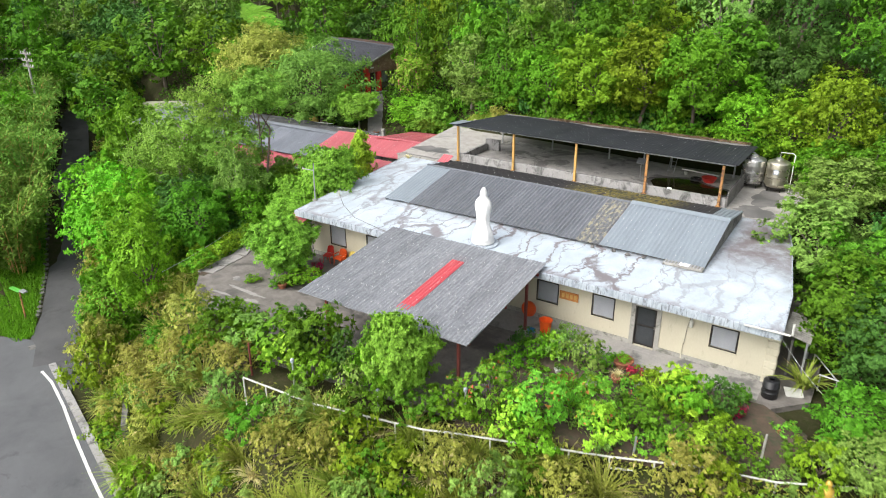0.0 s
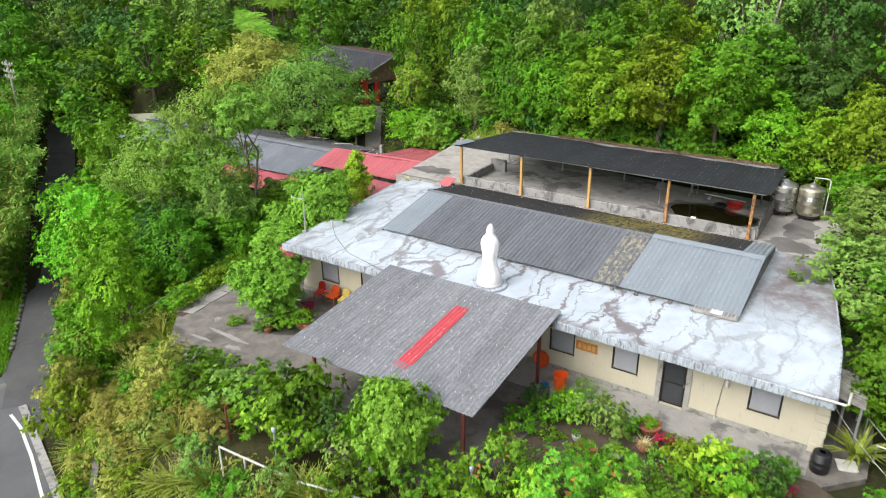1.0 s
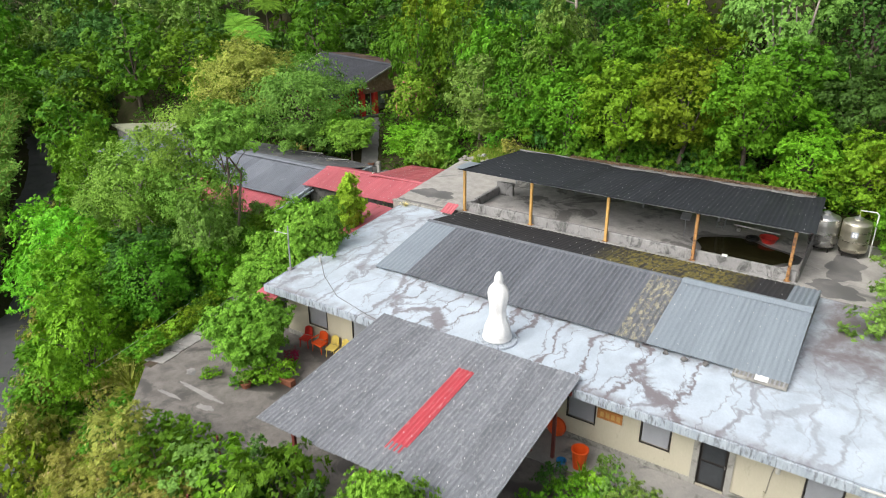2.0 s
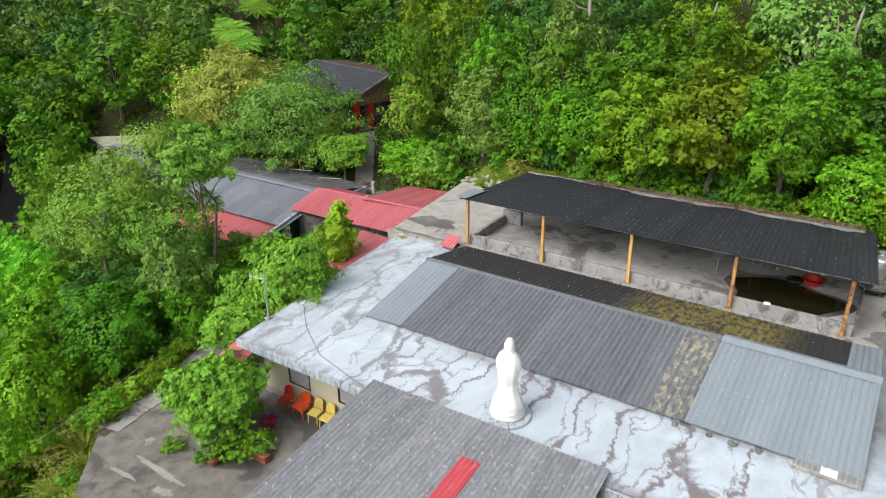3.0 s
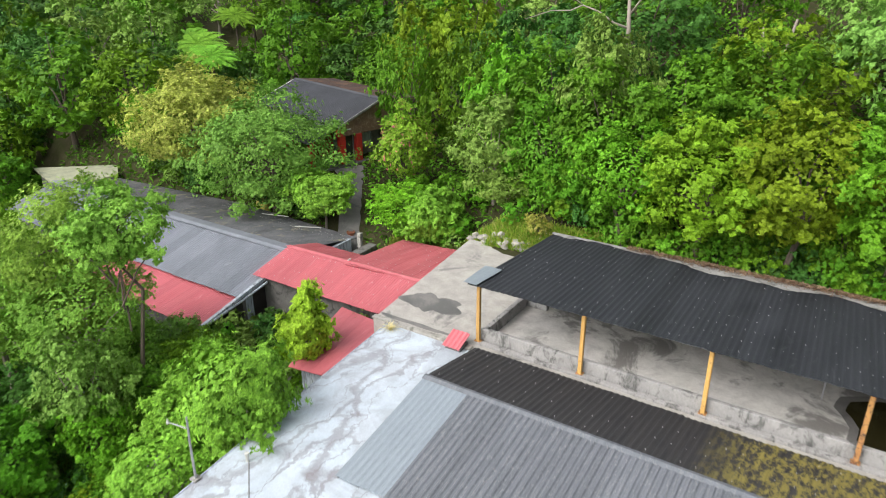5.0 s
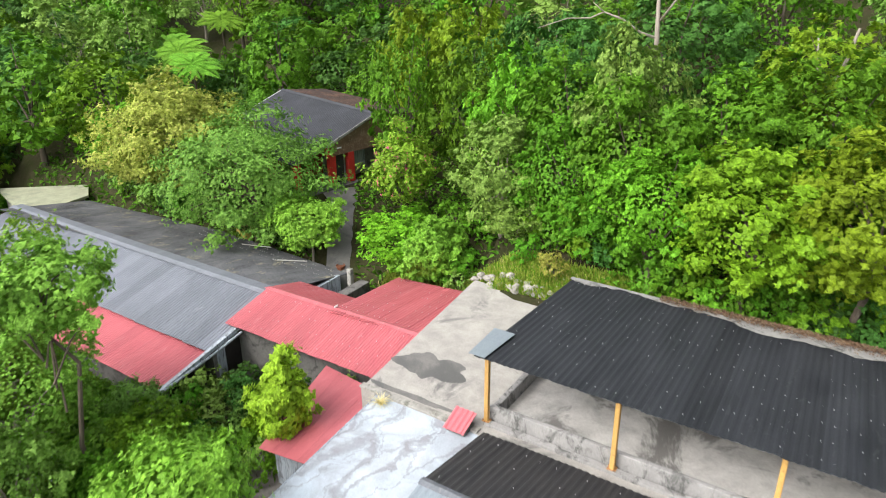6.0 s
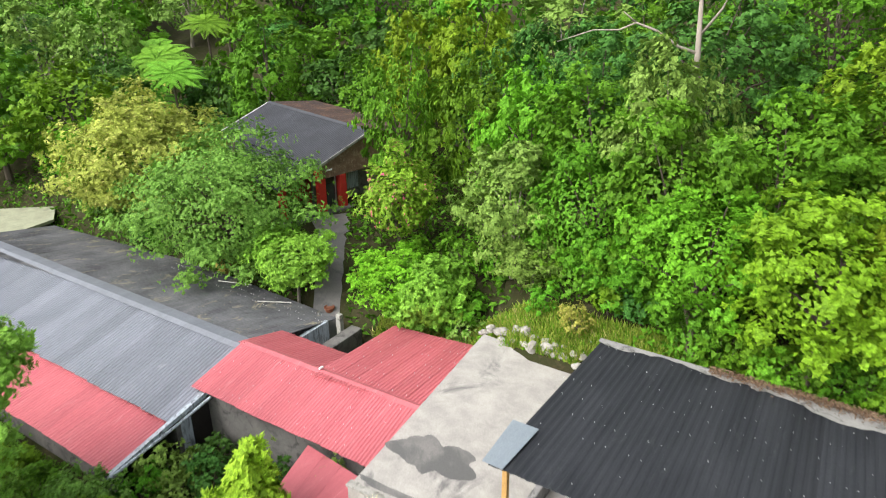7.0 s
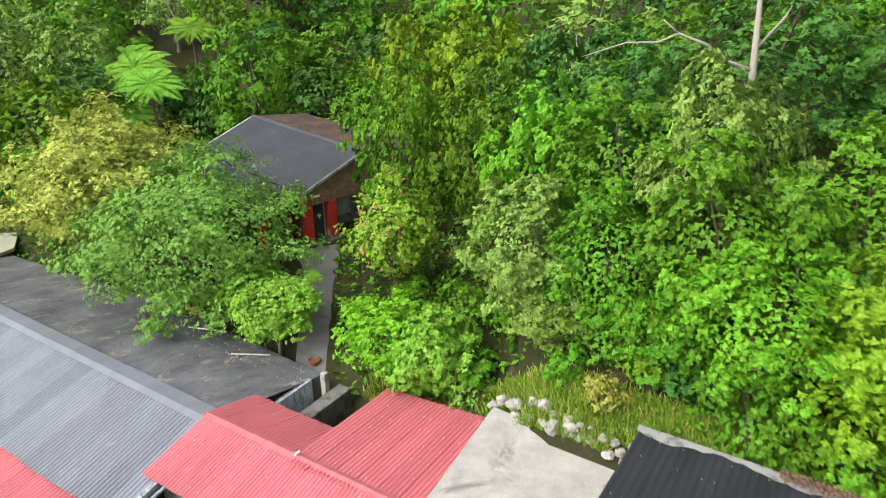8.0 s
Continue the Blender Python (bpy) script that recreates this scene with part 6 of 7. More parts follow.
fill(4000, (-36, 12, -22, -4), lambda x, y: road_e(x, y) > 1.7 and lane_d(x, y) > 2.4 and (-3.4 < fence_g(x, y) < -0.6 or (x < -13 and not in_court(x, y))), ("grass", "shrub3", "shrub3", "shrub1", "grass", "straw", "shrub6"), (0.85, 1.3), (0.85, 1.2), 1.2)
placed_before = list(placed)
placed.clear()
fill(1400, (-33, 12, -22, -4.5), lambda x, y: road_e(x, y) > 1.3 and lane_d(x, y) > 2.4 and -6.5 < fence_g(x, y) < -0.7, ("grass", "grass", "grass", "straw", "shrub9"), (0.8, 1.35), (0.8, 1.2), 1.0)
fill(700, (-27, -11, -15, -8), lambda x, y: road_e(x, y) > 1.3 and lane_d(x, y) > 2.4 and not in_court(x, y) and not (x > -12.6 and fence_g(x, y) > -0.8), ("grass", "shrub9", "grass", "shrub3"), (0.9, 1.4), (0.8, 1.2), 0.95)
placed.extend(placed_before)
fill(1500, (-64, -23, -8, 24), lambda x, y: 2.4 < lane_d(x, y) < 5.5 and road_e(x, y) > 4, ("shrub2", "shrub1", "shrub3", "shrub4"), (1.1, 1.8), (0.9, 1.3), 1.7)
fill(900, (-33, -22.5, -9, 8.4), lambda x, y: lane_d(x, y) > 5 and not (x > -24.8 and y > -2) and not (x > -23.5 and y > -7), ("shrub4", "shrub4", "shrub1", "shrub9", "shrub6", "lily", "shrub8"), (0.65, 1.1), (0.7, 1.1), 1.45)
fill(600, (-4, 8, -9.2, -2.2), lambda x, y: fence_g(x, y) > 0.3 and y < -3.4 + 0.06 * x, ("shrub1", "shrub9", "shrub5", "shrub2", "lily", "shrub6", "straw"), (0.4, 0.75), (0.8, 1.1), 1.05)
fill(400, (-30.5, -23.2, 5.5, 12.4), lambda x, y: y < 8.4 or x > -29.3, ("shrub4", "shrub1", "shrub6", "shrub4"), (0.8, 1.2), (0.9, 1.3), 1.0)
fill(300, (-34.5, -22.3, -12.5, -3), lambda x, y: 2.2 < lane_d(x, y) < 3.3 and road_e(x, y) > 1.4, ("shrub3", "grass", "shrub3", "shrub1"), (0.8, 1.2), (1.0, 1.3), 0.8)
fill(220, (-35, 9, 20.5, 25), lambda x, y: not built(x, y) and y > 20.9 and not (-22.5 < x < -15.5 and y < 22.6), ("shrub1", "shrub2", "shrub1", "shrub4"), (0.9, 1.3), (0.8, 1.3), 1.6)
# shrubs along the shelter's back edge
for i in range(20):
    plant(bank.choice(("shrub1", "shrub2", "shrub1", "shrub4")), -14.4 + 0.86 * i, 21.0 + bank.uniform(0, 0.7), bank.uniform(0.95, 1.3), None, bank.uniform(0.9, 1.3))
# shrubs along the court and fence
for key, x, y, s, t in (
    ("roundbush", -6.3, -8.8, 0.95, 1.42), ("shrub2", -6.9, -8.9, 1.25, 1.5), ("shrub4", -8.9, -8.9, 1.0, 1.3), ("shrub6", -8.0, -9.8, 0.9, 1.2), ("shrub1", -10.6, -8.9, 1.5, 1.2),
    ("shrub2", -12.4, -9.2, 1.6, 0.85), ("shrub6", -14.2, -9.2, 1.5, 0.75), ("shrub2", -15.6, -8.4, 1.1, 0.8), ("shrub4", -11.8, -8.2, 1.1, 1.2), ("shrub1", -17.4, -8.8, 1.1, 0.8),
    ("shrub1", -15.9, -9.6, 1.3, 0.85), ("shrub3", -17.8, -9.9, 1.4, 0.9), ("roundbush", -18.3, -2.9, 1.22, 0.98), ("shrub6", -2.2, -2.5, 0.85, 0.9), ("shrub1", -0.5, -2.6, 0.7, 0.9),
    ("shrub9", 1.9, -3.4, 0.9, 0.9), ("shrub2", 2.9, -2.9, 0.7, 0.8), ("shrub2", -16.9, -3.7, 0.9, 0.7), ("shrubl", -16.4, -2.8, 0.6, 0.9), ("shrub1", -17.6, -4.2, 0.6, 0.6), ("shrub8", -26.0, 0.4, 0.8, 0.7), ("shrubl", -25.4, 8.0, 1.1, 1.2), ("shrubl", -26.7, 7.2, 1.1, 1.1), ("shrub2", -24.6, 7.0, 1.0, 1.1), ("shrub2", -19.2, -4.6, 0.5, 0.5),
):
    plant(key, x, y, s, None, t, max(gz(x, y), 0.0) - 0.05 if -24 < x < 7 and fence_g(x, y) > -0.3 else None)
# shrubs in the bed
for key, x, y, s, t in (
    ("shrub5", -1.0, -7.6, 1.5, 1.1), ("shrub5", -3.0, -7.9, 1.2, 1.2), ("shrub5", 1.0, -6.6, 1.2, 1.1), ("shrub2", -9.8, -10.1, 1.0, 1.1), ("shrub1", -4.9, -9.6, 0.9, 0.9),
    ("shrub2", -0.6, -8.7, 1.0, 0.9), ("shrub2", -3.9, -8.8, 1.0, 0.9), ("shrub2", 3.4, -4.1, 1.05, 1.15), ("shrub4", 4.5, -3.1, 0.8, 1.2), ("shrub6", -1.0, -3.0, 0.95, 1.1),
    ("shrub2", -3.0, -3.3, 0.75, 0.9), ("shrub4", -3.9, -2.8, 0.6, 1.0), ("shrub1", 2.2, -5.6, 1.0, 1.0), ("shrub1", 3.4, -6.3, 0.9, 1.0), ("shrub9", 5.0, -5.0, 0.8, 1.0),
    ("mid_near_0", 9.0, -3.0, 0.6, 0.75), ("grey_near_0", 9.6, -4.6, 0.55, 0.7), ("shrub9", 8.2, -5.2, 1.1, 1.1), ("shrubl", 3.2, -3.9, 1.2, 1.1), ("shrubl", -2.4, -2.7, 0.8, 0.9),
):
    plant(key, x, y, s, None, t, max(gz(x, y), 0.0) - 0.05 if -24 < x < 7 and fence_g(x, y) > -0.3 else None)
# shrubs beside the hall
for key, x, y, s, t in (
    ("shrubl", 1.2, -7.0, 1.2, 0.9), ("shrubl", -1.4, -8.2, 1.3, 0.8), ("shrubl", 4.4, -6.3, 1.0, 0.8), ("shrubl", -11.4, -9.6, 1.2, 1.1), ("shrub7", 1.05, -2.6, 0.42, 1.1),
    ("shrub7", -17.0, -1.9, 0.45, 1.0), ("shrub7", 5.2, -3.0, 0.4, 0.9), ("shrub6", -2.6, -1.2, 0.45, 1.3), ("shrub1", 5.0, -1.9, 0.5, 0.9),
):
    plant(key, x, y, s, None, t, max(gz(x, y), 0.0) - 0.05 if -24 < x < 7 and fence_g(x, y) > -0.3 else None)
for x, y, s in ((-3.2, -2.0, 0.9), (-2.2, -2.6, 0.7), (-16.6, -2.2, 0.7), (-34.0, 19.9, 0.9), (-32.0, 20.4, 0.8), (-10.2, -7.9, 0.8)):
    plant("lily", x, y, s, None, 1.0, max(0.0, gz(x, y)) if y < 10 else None)
for i in range(44):
    x, y, dd = along_path(0.3 + 0.335 * i)
    off = bank.uniform(0.55, 1.1)
    plant(bank.choice(("shrub9", "shrub2", "shrubl", "shrub9", "shrub1", "weed")), x - off, y - 0.1, bank.uniform(0.4, 0.75), None, bank.uniform(0.6, 0.95), 0.0)
plant("roundbush", -25.6, 22.0, 1.25)
for x, y, k in ((-19.2, 22.9, "shrub1"), (-17.9, 22.6, "shrub2"), (-16.6, 22.5, "shrub4"), (-15.4, 22.3, "shrub1"), (-20.6, 23.2, "shrub1")):
    plant(k, x, y, 1.15)
plant("shrub6", -23.6, 21.6, 0.9)
plant("shrub1", -20.2, 21.9, 0.8)
plant("shrub3", -18.6, 21.3, 0.8)
plant("spiky", 7.0, 0.4, 1.3, None, 1.0, 0.0)
plant("straw", -13.6, 20.9, 1.0)
plant("straw", -12.8, 20.8, 0.8)

for i in range(26):
    x = -51.5 + 0.72 * i
    plant(bank.choice(("shrub4", "shrub1", "shrub4", "shrub6")), x, 21.9 + bank.uniform(-0.3, 0.7), bank.uniform(0.8, 1.2), None, bank.uniform(0.8, 1.2))

# ---- ground cover ----
cov = np.random.default_rng(61)
for name, n, box, size, mat_, lab in (("undergrowth", 24000, (-62, 12, 19, 38), 0.34, G_MID, "low leafy undergrowth on the slope"), ("undergrowth", 34000, (-56, -20, -8, 12), 0.2, G_MID, "low leafy undergrowth in the garden"), ("bank_cover", 70000, (-34, 12, -22, -6), 0.17, G_BANK, "low plants covering the bank")):
    x, y = cov.uniform(box[0], box[1], n), cov.uniform(box[2], box[3], n)
    d, e, g = lane_d(x, y), road_e(x, y), fence_g(x, y)
    ok = (d > 2.0) & (e > 1.4)
    ok &= ~((x > -23) & (y < 20.4) & (g > 0.2) & (x < 8)) & ~((x > -53) & (x < -21) & (y > 8.5) & (y < 20.8))
    ok &= ~((x > -49) & (x < -35.5) & (y > 26) & (y < 33.4)) & ~((np.abs((y - 18.5) - (x + 29.2) * -1.25) < 1.9) & (y < 28))
    ok &= ~((x > -24.6) & (x < -13) & (y > -7.6) & (y < 10)) & ~((x > -22.5) & (x < -16.5) & (y > 19) & (y < 23))
    x, y = x[ok], y[ok]
    pos = np.stack([x, y, ground_z(x, y) + cov.uniform(0.0, 0.45, len(x))], 1)
    me = quads_mesh(name, leaves_at(cov, pos, unit(cov.normal(size=(len(x), 3)) * 0.6 + [0, 0, 1]), size, 0.45), mat_)
    tagged(link_mesh(name, me, None), lab, "plants", "", "stuff")


def lawn(seed, n, box, ok, height, material, label):
    """Short grass as one sheet of blades."""
    r = np.random.default_rng(seed)
    x, y = r.uniform(box[0], box[1], n), r.uniform(box[2], box[3], n)
    keep = ok(x, y)
    x, y = x[keep], y[keep]
    at = np.stack([x, y, ground_z(x, y) - 0.03], 1)
    a = r.uniform(0, 2 * np.pi, len(x))
    side_ = np.stack([np.cos(a), np.sin(a), 0 * a], 1) * 0.035
    tip = at + np.stack([r.normal(size=len(x)) * 0.12, r.normal(size=len(x)) * 0.12, height * r.uniform(0.5, 1.3, len(x))], 1)
    me = quads_mesh("grass", np.stack([at - side_, at + side_, tip + side_ * 0.2, tip - side_ * 0.2], 1), material)
    tagged(link_mesh("grass", me, None), label, "grass", "", "stuff")


lawn(81, 18000, (-28.2, -12, 19.9, 22.2), lambda x, y: ~((y < 20.4) & (x > -18)) & ~((x < -22) & (y < 21.0)), 0.34, G_GRASS, "rough green grass on the slope behind the shelter")
lawn(84, 9000, (-23.0, -12, 19.9, 22.2), lambda x, y: ~((y < 20.4) & (x > -18)), 0.3, G_LIGHT, "fresh green grass on the slope behind the shelter")
lawn(82, 70000, (-57, -38, -10, 6), lambda x, y: (lane_d(x, y) < -1.9) & (lane_d(x, y) > -7.5) & (x < -38.6) & (y > -8.75 + 0.082 * (x + 40.5)), 0.3, G_LIGHT, "bright green grass verge beside the lane")
lawn(83, 14000, (-32, -22.6, -6, 9), lambda x, y: lane_d(x, y) > 6, 0.4, G_LAWN, "rough grass in the garden")

for e, used in KINDS.values():
    if not used:
        for o in (*e.children_recursive, e):
            bpy.data.objects.remove(o)

# ---- small things on the roof and deck ----


def steel_tank(x, y, material, label):
    t = thing("water_tank", (x, y, 2.955), label, "water tank", "steel water tanks")
    body = [(0.56, 0.28), (0.62, 0.30)]
    for k in range(3):
        z = 0.45 + k * 0.45
        body += [(0.645, z - 0.02), (0.650, z), (0.650, z + 0.03), (0.645, z + 0.05)]
    body += [(0.645, 1.66), (0.62, 1.72), (0.40, 1.82), (0.2, 1.87)]
    part("body", Geo().lathe((x, y, 2.955), body, 28), material, t, smooth=True)
    part("lid", Geo().lathe((x, y, 2.955), [(0.22, 1.86), (0.22, 1.92), (0.17, 1.95), (0.05, 2.0)], 18), M_STEEL, t)
    for k in range(4):
        a = math.pi / 4 + k * math.pi / 2
        px, py = x + 0.5 * math.cos(a), y + 0.5 * math.sin(a)
        part("leg", Geo().box(px - 0.03, px + 0.03, py - 0.03, py + 0.03, 2.956, 3.155), M_FRAME, t)
    part("stand_ring", Geo().lathe((x, y, 2.955), [(0.45, 0.20), (0.6, 0.20), (0.6, 0.27), (0.45, 0.27)], 20), M_FRAME, t)
    return t


steel_tank(1.3, 16.6, M_STEEL, "bright stainless steel water tank on a low stand")
tank_b = steel_tank(2.65, 16.55, M_STEELWARM, "tarnished stainless steel water tank with pale label")
part("pipe", Geo().tube([(2.65, 16.55, 4.9), (2.65, 16.55, 5.25), (3.3, 16.6, 5.25), (3.42, 16.6, 5.15), (3.42, 16.6, 2.96)], 0.03, 8), M_WHITEP, tank_b)
part("label_plate", Geo().box(2.5, 2.8, 15.88, 15.888, 4.05, 4.35), M_EDGE, tank_b)
part("bar", Geo().box(2.55, 2.63, 15.872, 15.879, 4.1, 4.3), M_WHITE, tank_b)
part("bar", Geo().box(2.67, 2.75, 15.872, 15.879, 4.1, 4.3), M_WHITE, tank_b)

sl = thing("solar_lamp", (-4.85, 14.6, 2.975), "small solar lamp on a thin grey pole", "lamp")
part("pole", Geo().tube([(-4.85, 14.6, 2.975), (-4.85, 14.6, 4.0)], 0.025, 6), M_GALV, sl)
part("panel", Geo().add([(-5.1, 14.4, 3.95), (-4.6, 14.4, 3.95), (-4.6, 14.75, 4.2), (-5.1, 14.75, 4.2), (-5.1, 14.41, 3.92), (-4.6, 14.41, 3.92), (-4.6, 14.76, 4.17), (-5.1, 14.76, 4.17)], [(0, 1, 2, 3), (7, 6, 5, 4), (4, 5, 1, 0), (5, 6, 2, 1), (6, 7, 3, 2), (7, 4, 0, 3)]), M_GALV, sl)
ld = thing("ladder", (-3.5, 16.9, 2.975), "grey metal ladder leaning at the shelter's back", "ladder")
for dx in (-0.2, 0.2):
    part("rail", Geo().tube([(-3.5 + dx, 16.5, 2.975), (-3.5 + dx, 17.4, 4.6)], 0.025, 6), M_GALV, ld)
for k in range(6):
    f = (k + 0.5) / 6
    part("rung", Geo().tube([(-3.7, 16.5 + 0.9 * f, 2.975 + 1.62 * f), (-3.3, 16.5 + 0.9 * f, 2.975 + 1.62 * f)], 0.016, 6), M_GALV, ld)
solo("red_basin", Geo().lathe((-1.0, 16.0, 2.975), [(0.30, 0), (0.44, 0.26), (0.47, 0.28), (0.43, 0.27), (0.28, 0.04)], 20), M_REDPL, "red plastic basin on the shelter floor", "basin")
solo("tyre", Geo().lathe((-1.75, 15.9, 2.975), [(0.16, 0.02), (0.3, 0.0), (0.36, 0.08), (0.3, 0.17), (0.16, 0.15), (0.14, 0.08)], 20), M_BLACKPL, "black rubber ring lying on the floor", "tyre", smooth=True)
pd = Geo()
prng = random.Random(12)
ring = []
for k in range(36):
    a = 2 * math.pi * k / 36
    r = 1 + 0.10 * math.sin(3 * a + 1) + 0.07 * math.sin(5 * a) + prng.uniform(-0.02, 0.02)
    ring.append((-1.95 + 2.15 * r * math.cos(a), 14.0 + 1.75 * r * math.sin(a)))
solo("damp_patch", Geo().prism([(-1.95 + (x + 1.95) * 1.16, 14.0 + (y - 14.0) * 1.14) for x, y in ring], 2.9755, 2.978), M_CONC_DARK, "dark damp concrete round the puddle", "floor", kind="structure")
pd.prism(ring, 2.979, 2.9825)
def patch(x0, y0, rx, ry, z, seed, label, material=M_DAMP):
    """A thin damp stain with a wandering edge."""
    r = random.Random(seed)
    ph = [r.uniform(0, 6) for _ in range(3)]
    line = []
    for k in range(48):
        a = 2 * math.pi * k / 48
        f = 1 + 0.22 * math.sin(2 * a + ph[0]) + 0.13 * math.sin(5 * a + ph[1]) + 0.07 * math.sin(9 * a + ph[2]) + r.uniform(-0.04, 0.04)
        line.append((x0 + rx * f * math.cos(a), y0 + ry * f * math.sin(a)))
    solo("damp_patch", Geo().prism(line, z, z + 0.004), material, label, "floor", kind="structure")


patch(-19.6, 13.3, 1.15, 0.85, 2.9535, 3, "dark damp stain on the pale deck")
patch(2.5, 12.0, 1.15, 0.8, 2.9535, 5, "dark damp stain beside the steel tanks")
patch(2.6, 14.6, 0.95, 1.3, 2.9535, 6, "dark damp stain beside the steel tanks")
patch(-19.2, 11.45, 1.5, 0.16, 2.9535, 4, "dark wet strip along the deck edge")
for k, (x, y, rx, ry) in enumerate(((-18.6, -5.6, 1.3, 0.12), (-17.6, -6.2, 0.4, 0.16), (-19.6, -6.4, 0.6, 0.1), (-20.2, -4.8, 0.3, 0.2))):
    patch(x, y, rx, ry, -0.0065, 30 + k, "pale cement splash on the dark terrace", M_CONC)
solo("puddle", pd, M_PUDDLE, "shallow dark puddle on the shelter floor", "puddle", kind="structure")
solo("pipe", Geo().tube([(-2.9, 16.9, 3.25), (-0.6, 16.8, 3.2)], 0.04, 8), M_WHITEP, "pale plastic pipe lying across supports", "pipe")
for x in (-2.6, -0.9):
    solo("block", Geo().box(x - 0.1, x + 0.1, 16.7, 17.0, 2.975, 3.165, 0.02), M_KERB, "grey concrete block under the pipe", "block", "pipe blocks")
solo("brick", Geo().box(-2.35, -2.1, 11.74, 11.87, 3.521, 3.6, 0.01), M_WHITE, "single white brick on the parapet", "brick")
# heap of dry stuff at the roof corner, and stones at the gable's eave
plant("straw", -19.75, 10.55, 0.5, None, 0.8, 2.95)
hp = random.Random(4)


def stone(x, y, z, s, label, group, material=M_ROCK, seed=0):
    r = random.Random(seed)
    bm = bmesh.new()
    bmesh.ops.create_icosphere(bm, subdivisions=2, radius=1.0)
    ph = [r.uniform(0, 6) for _ in range(4)]
    for v in bm.verts:
        c = v.co
        k = 1 + 0.22 * math.sin(3 * c.x + ph[0]) * math.cos(2.5 * c.y + ph[1]) + 0.16 * math.sin(4 * c.z + ph[2]) + r.uniform(-0.14, 0.14)
        v.co = c * k
    sc = Matrix.Diagonal((s * r.uniform(0.8, 1.3), s * r.uniform(0.8, 1.2), s * r.uniform(0.6, 0.85), 1))
    bmesh.ops.transform(bm, matrix=Matrix.Translation((x, y, z)) @ Matrix.Rotation(r.uniform(0, 6), 4, "Z") @ sc, verts=bm.verts)
    me = bpy.data.meshes.new("rock")
    bm.to_mesh(me)
    bm.free()
    ob = link_mesh("rock", me, material)
    return tagged(ob, label, "rock", group)


for k in range(26):
    u = k / 25
    x, y = -21.9 + 5.4 * u + hp.uniform(-0.12, 0.12), 20.6 - 0.75 * u + hp.uniform(-0.15, 0.35)
    s = hp.uniform(0.13, 0.25)
    stone(x, y - 0.2 + 0.25 * (k % 2), max(gz(x, y), 2.93) + 0.3 * s + 0.1 * (k % 2), s, "pale limestone rock edging the grassy slope", "rocks at the slope", seed=k)
for k in range(11):
    x, y = -35.2 + 0.36 * k + hp.uniform(-0.15, 0.15), 20.75 - 0.03 * k + hp.uniform(-0.25, 0.25)
    s = hp.uniform(0.12, 0.26)
    stone(x, y, gz(x, y) + 0.4 * s, s, "weathered rock edging the path bed", "rocks by the path", seed=50 + k)
for k, x in enumerate((-3.2, -2.15, -1.45, -0.7)):
    stone(x, 2.78 + 0.05 * (k % 2), 3.02, 0.11, "small brown stone at the roof's eave", "stones on the roof", M_DARKWALL, seed=80 + k)
pole = thing("roof_pole", (-19.3, 0.75, 2.95), "thin grey pole with cable boxes on the roof corner", "pole")
part("mast", Geo().tube([(-19.3, 0.75, 2.95), (-19.28, 0.75, 4.1), (-19.22, 0.75, 5.15)], [0.04, 0.035, 0.03], 8), M_GALV, pole)
part("foot", Geo().box(-19.42, -19.18, 0.63, 0.87, 2.951, 3.02), M_KERB, pole)
part("arm", Geo().tube([(-19.3, 0.75, 4.75), (-19.9, 0.6, 4.8)], 0.02, 6), M_GALV, pole)
part("insulator", Geo().lathe((-19.9, 0.6, 4.8), [(0.03, -0.06), (0.05, -0.02), (0.03, 0.04), (0.02, 0.1)], 8), M_WHITEP, pole)
solo("vent_stub", Geo().lathe((-18.65, 2.1, 2.95), [(0.05, 0), (0.05, 0.22), (0.07, 0.24), (0.07, 0.3)], 10), M_WHITEP, "short white vent stub on the roof", "vent")


def cable(a, b, sag, label):
    a, b = Vector(a), Vector(b)
    pts = [a.lerp(b, k / 12) - Vector((0, 0, sag * 4 * (k / 12) * (1 - k / 12))) for k in range(13)]
    return solo("cable", Geo().tube(pts, 0.008, 5, False), M_GALV, label, "cable", "cables")


cable((-24.0, -1.7, 0.9), (-22.6, -7.6, 0.9), 0.1, "thin pale cable over the garden")
cable((5.9, -0.2, 2.3), (8.8, -2.6, 1.0), 0.25, "thin pale cable at the hall's corner")

# ---- things along the front wall ----


def bucket(name, x, y, r, h, material, label, z=0.02):
    ob = solo(name, Geo().lathe((x, y, z), [(r * 0.72, 0), (r * 0.97, h * 0.93), (r * 1.05, h * 0.94), (r * 1.05, h), (r * 0.95, h), (r * 0.7, h * 0.08), (0.01, h * 0.08)], 22), material, label, name.split("_")[-1])
    return ob


bucket("orange_bucket", -3.6, -1.35, 0.30, 0.78, M_ORANGE, "tall orange plastic bucket beside the walkway")
bucket("blue_bucket", -4.15, -1.65, 0.18, 0.26, M_BLUEPL, "small blue plastic bucket on the walkway")
bucket("grey_bucket", -3.95, -1.95, 0.17, 0.2, M_DARKWALL, "small grey plastic bucket on the walkway")
tray = Geo().lathe((0, 0, 0), [(0.30, 0), (0.37, 0.07), (0.385, 0.08), (0.36, 0.075), (0.29, 0.02), (0.01, 0.02)], 28)
ob = solo("round_tray", tray, M_ORANGE, "round orange plastic tray leaning against the wall", "tray")
ob.matrix_basis = Matrix.LocRotScale((-5.02, -0.12, 0.41), Euler((radians(76), 0, 0)), None)


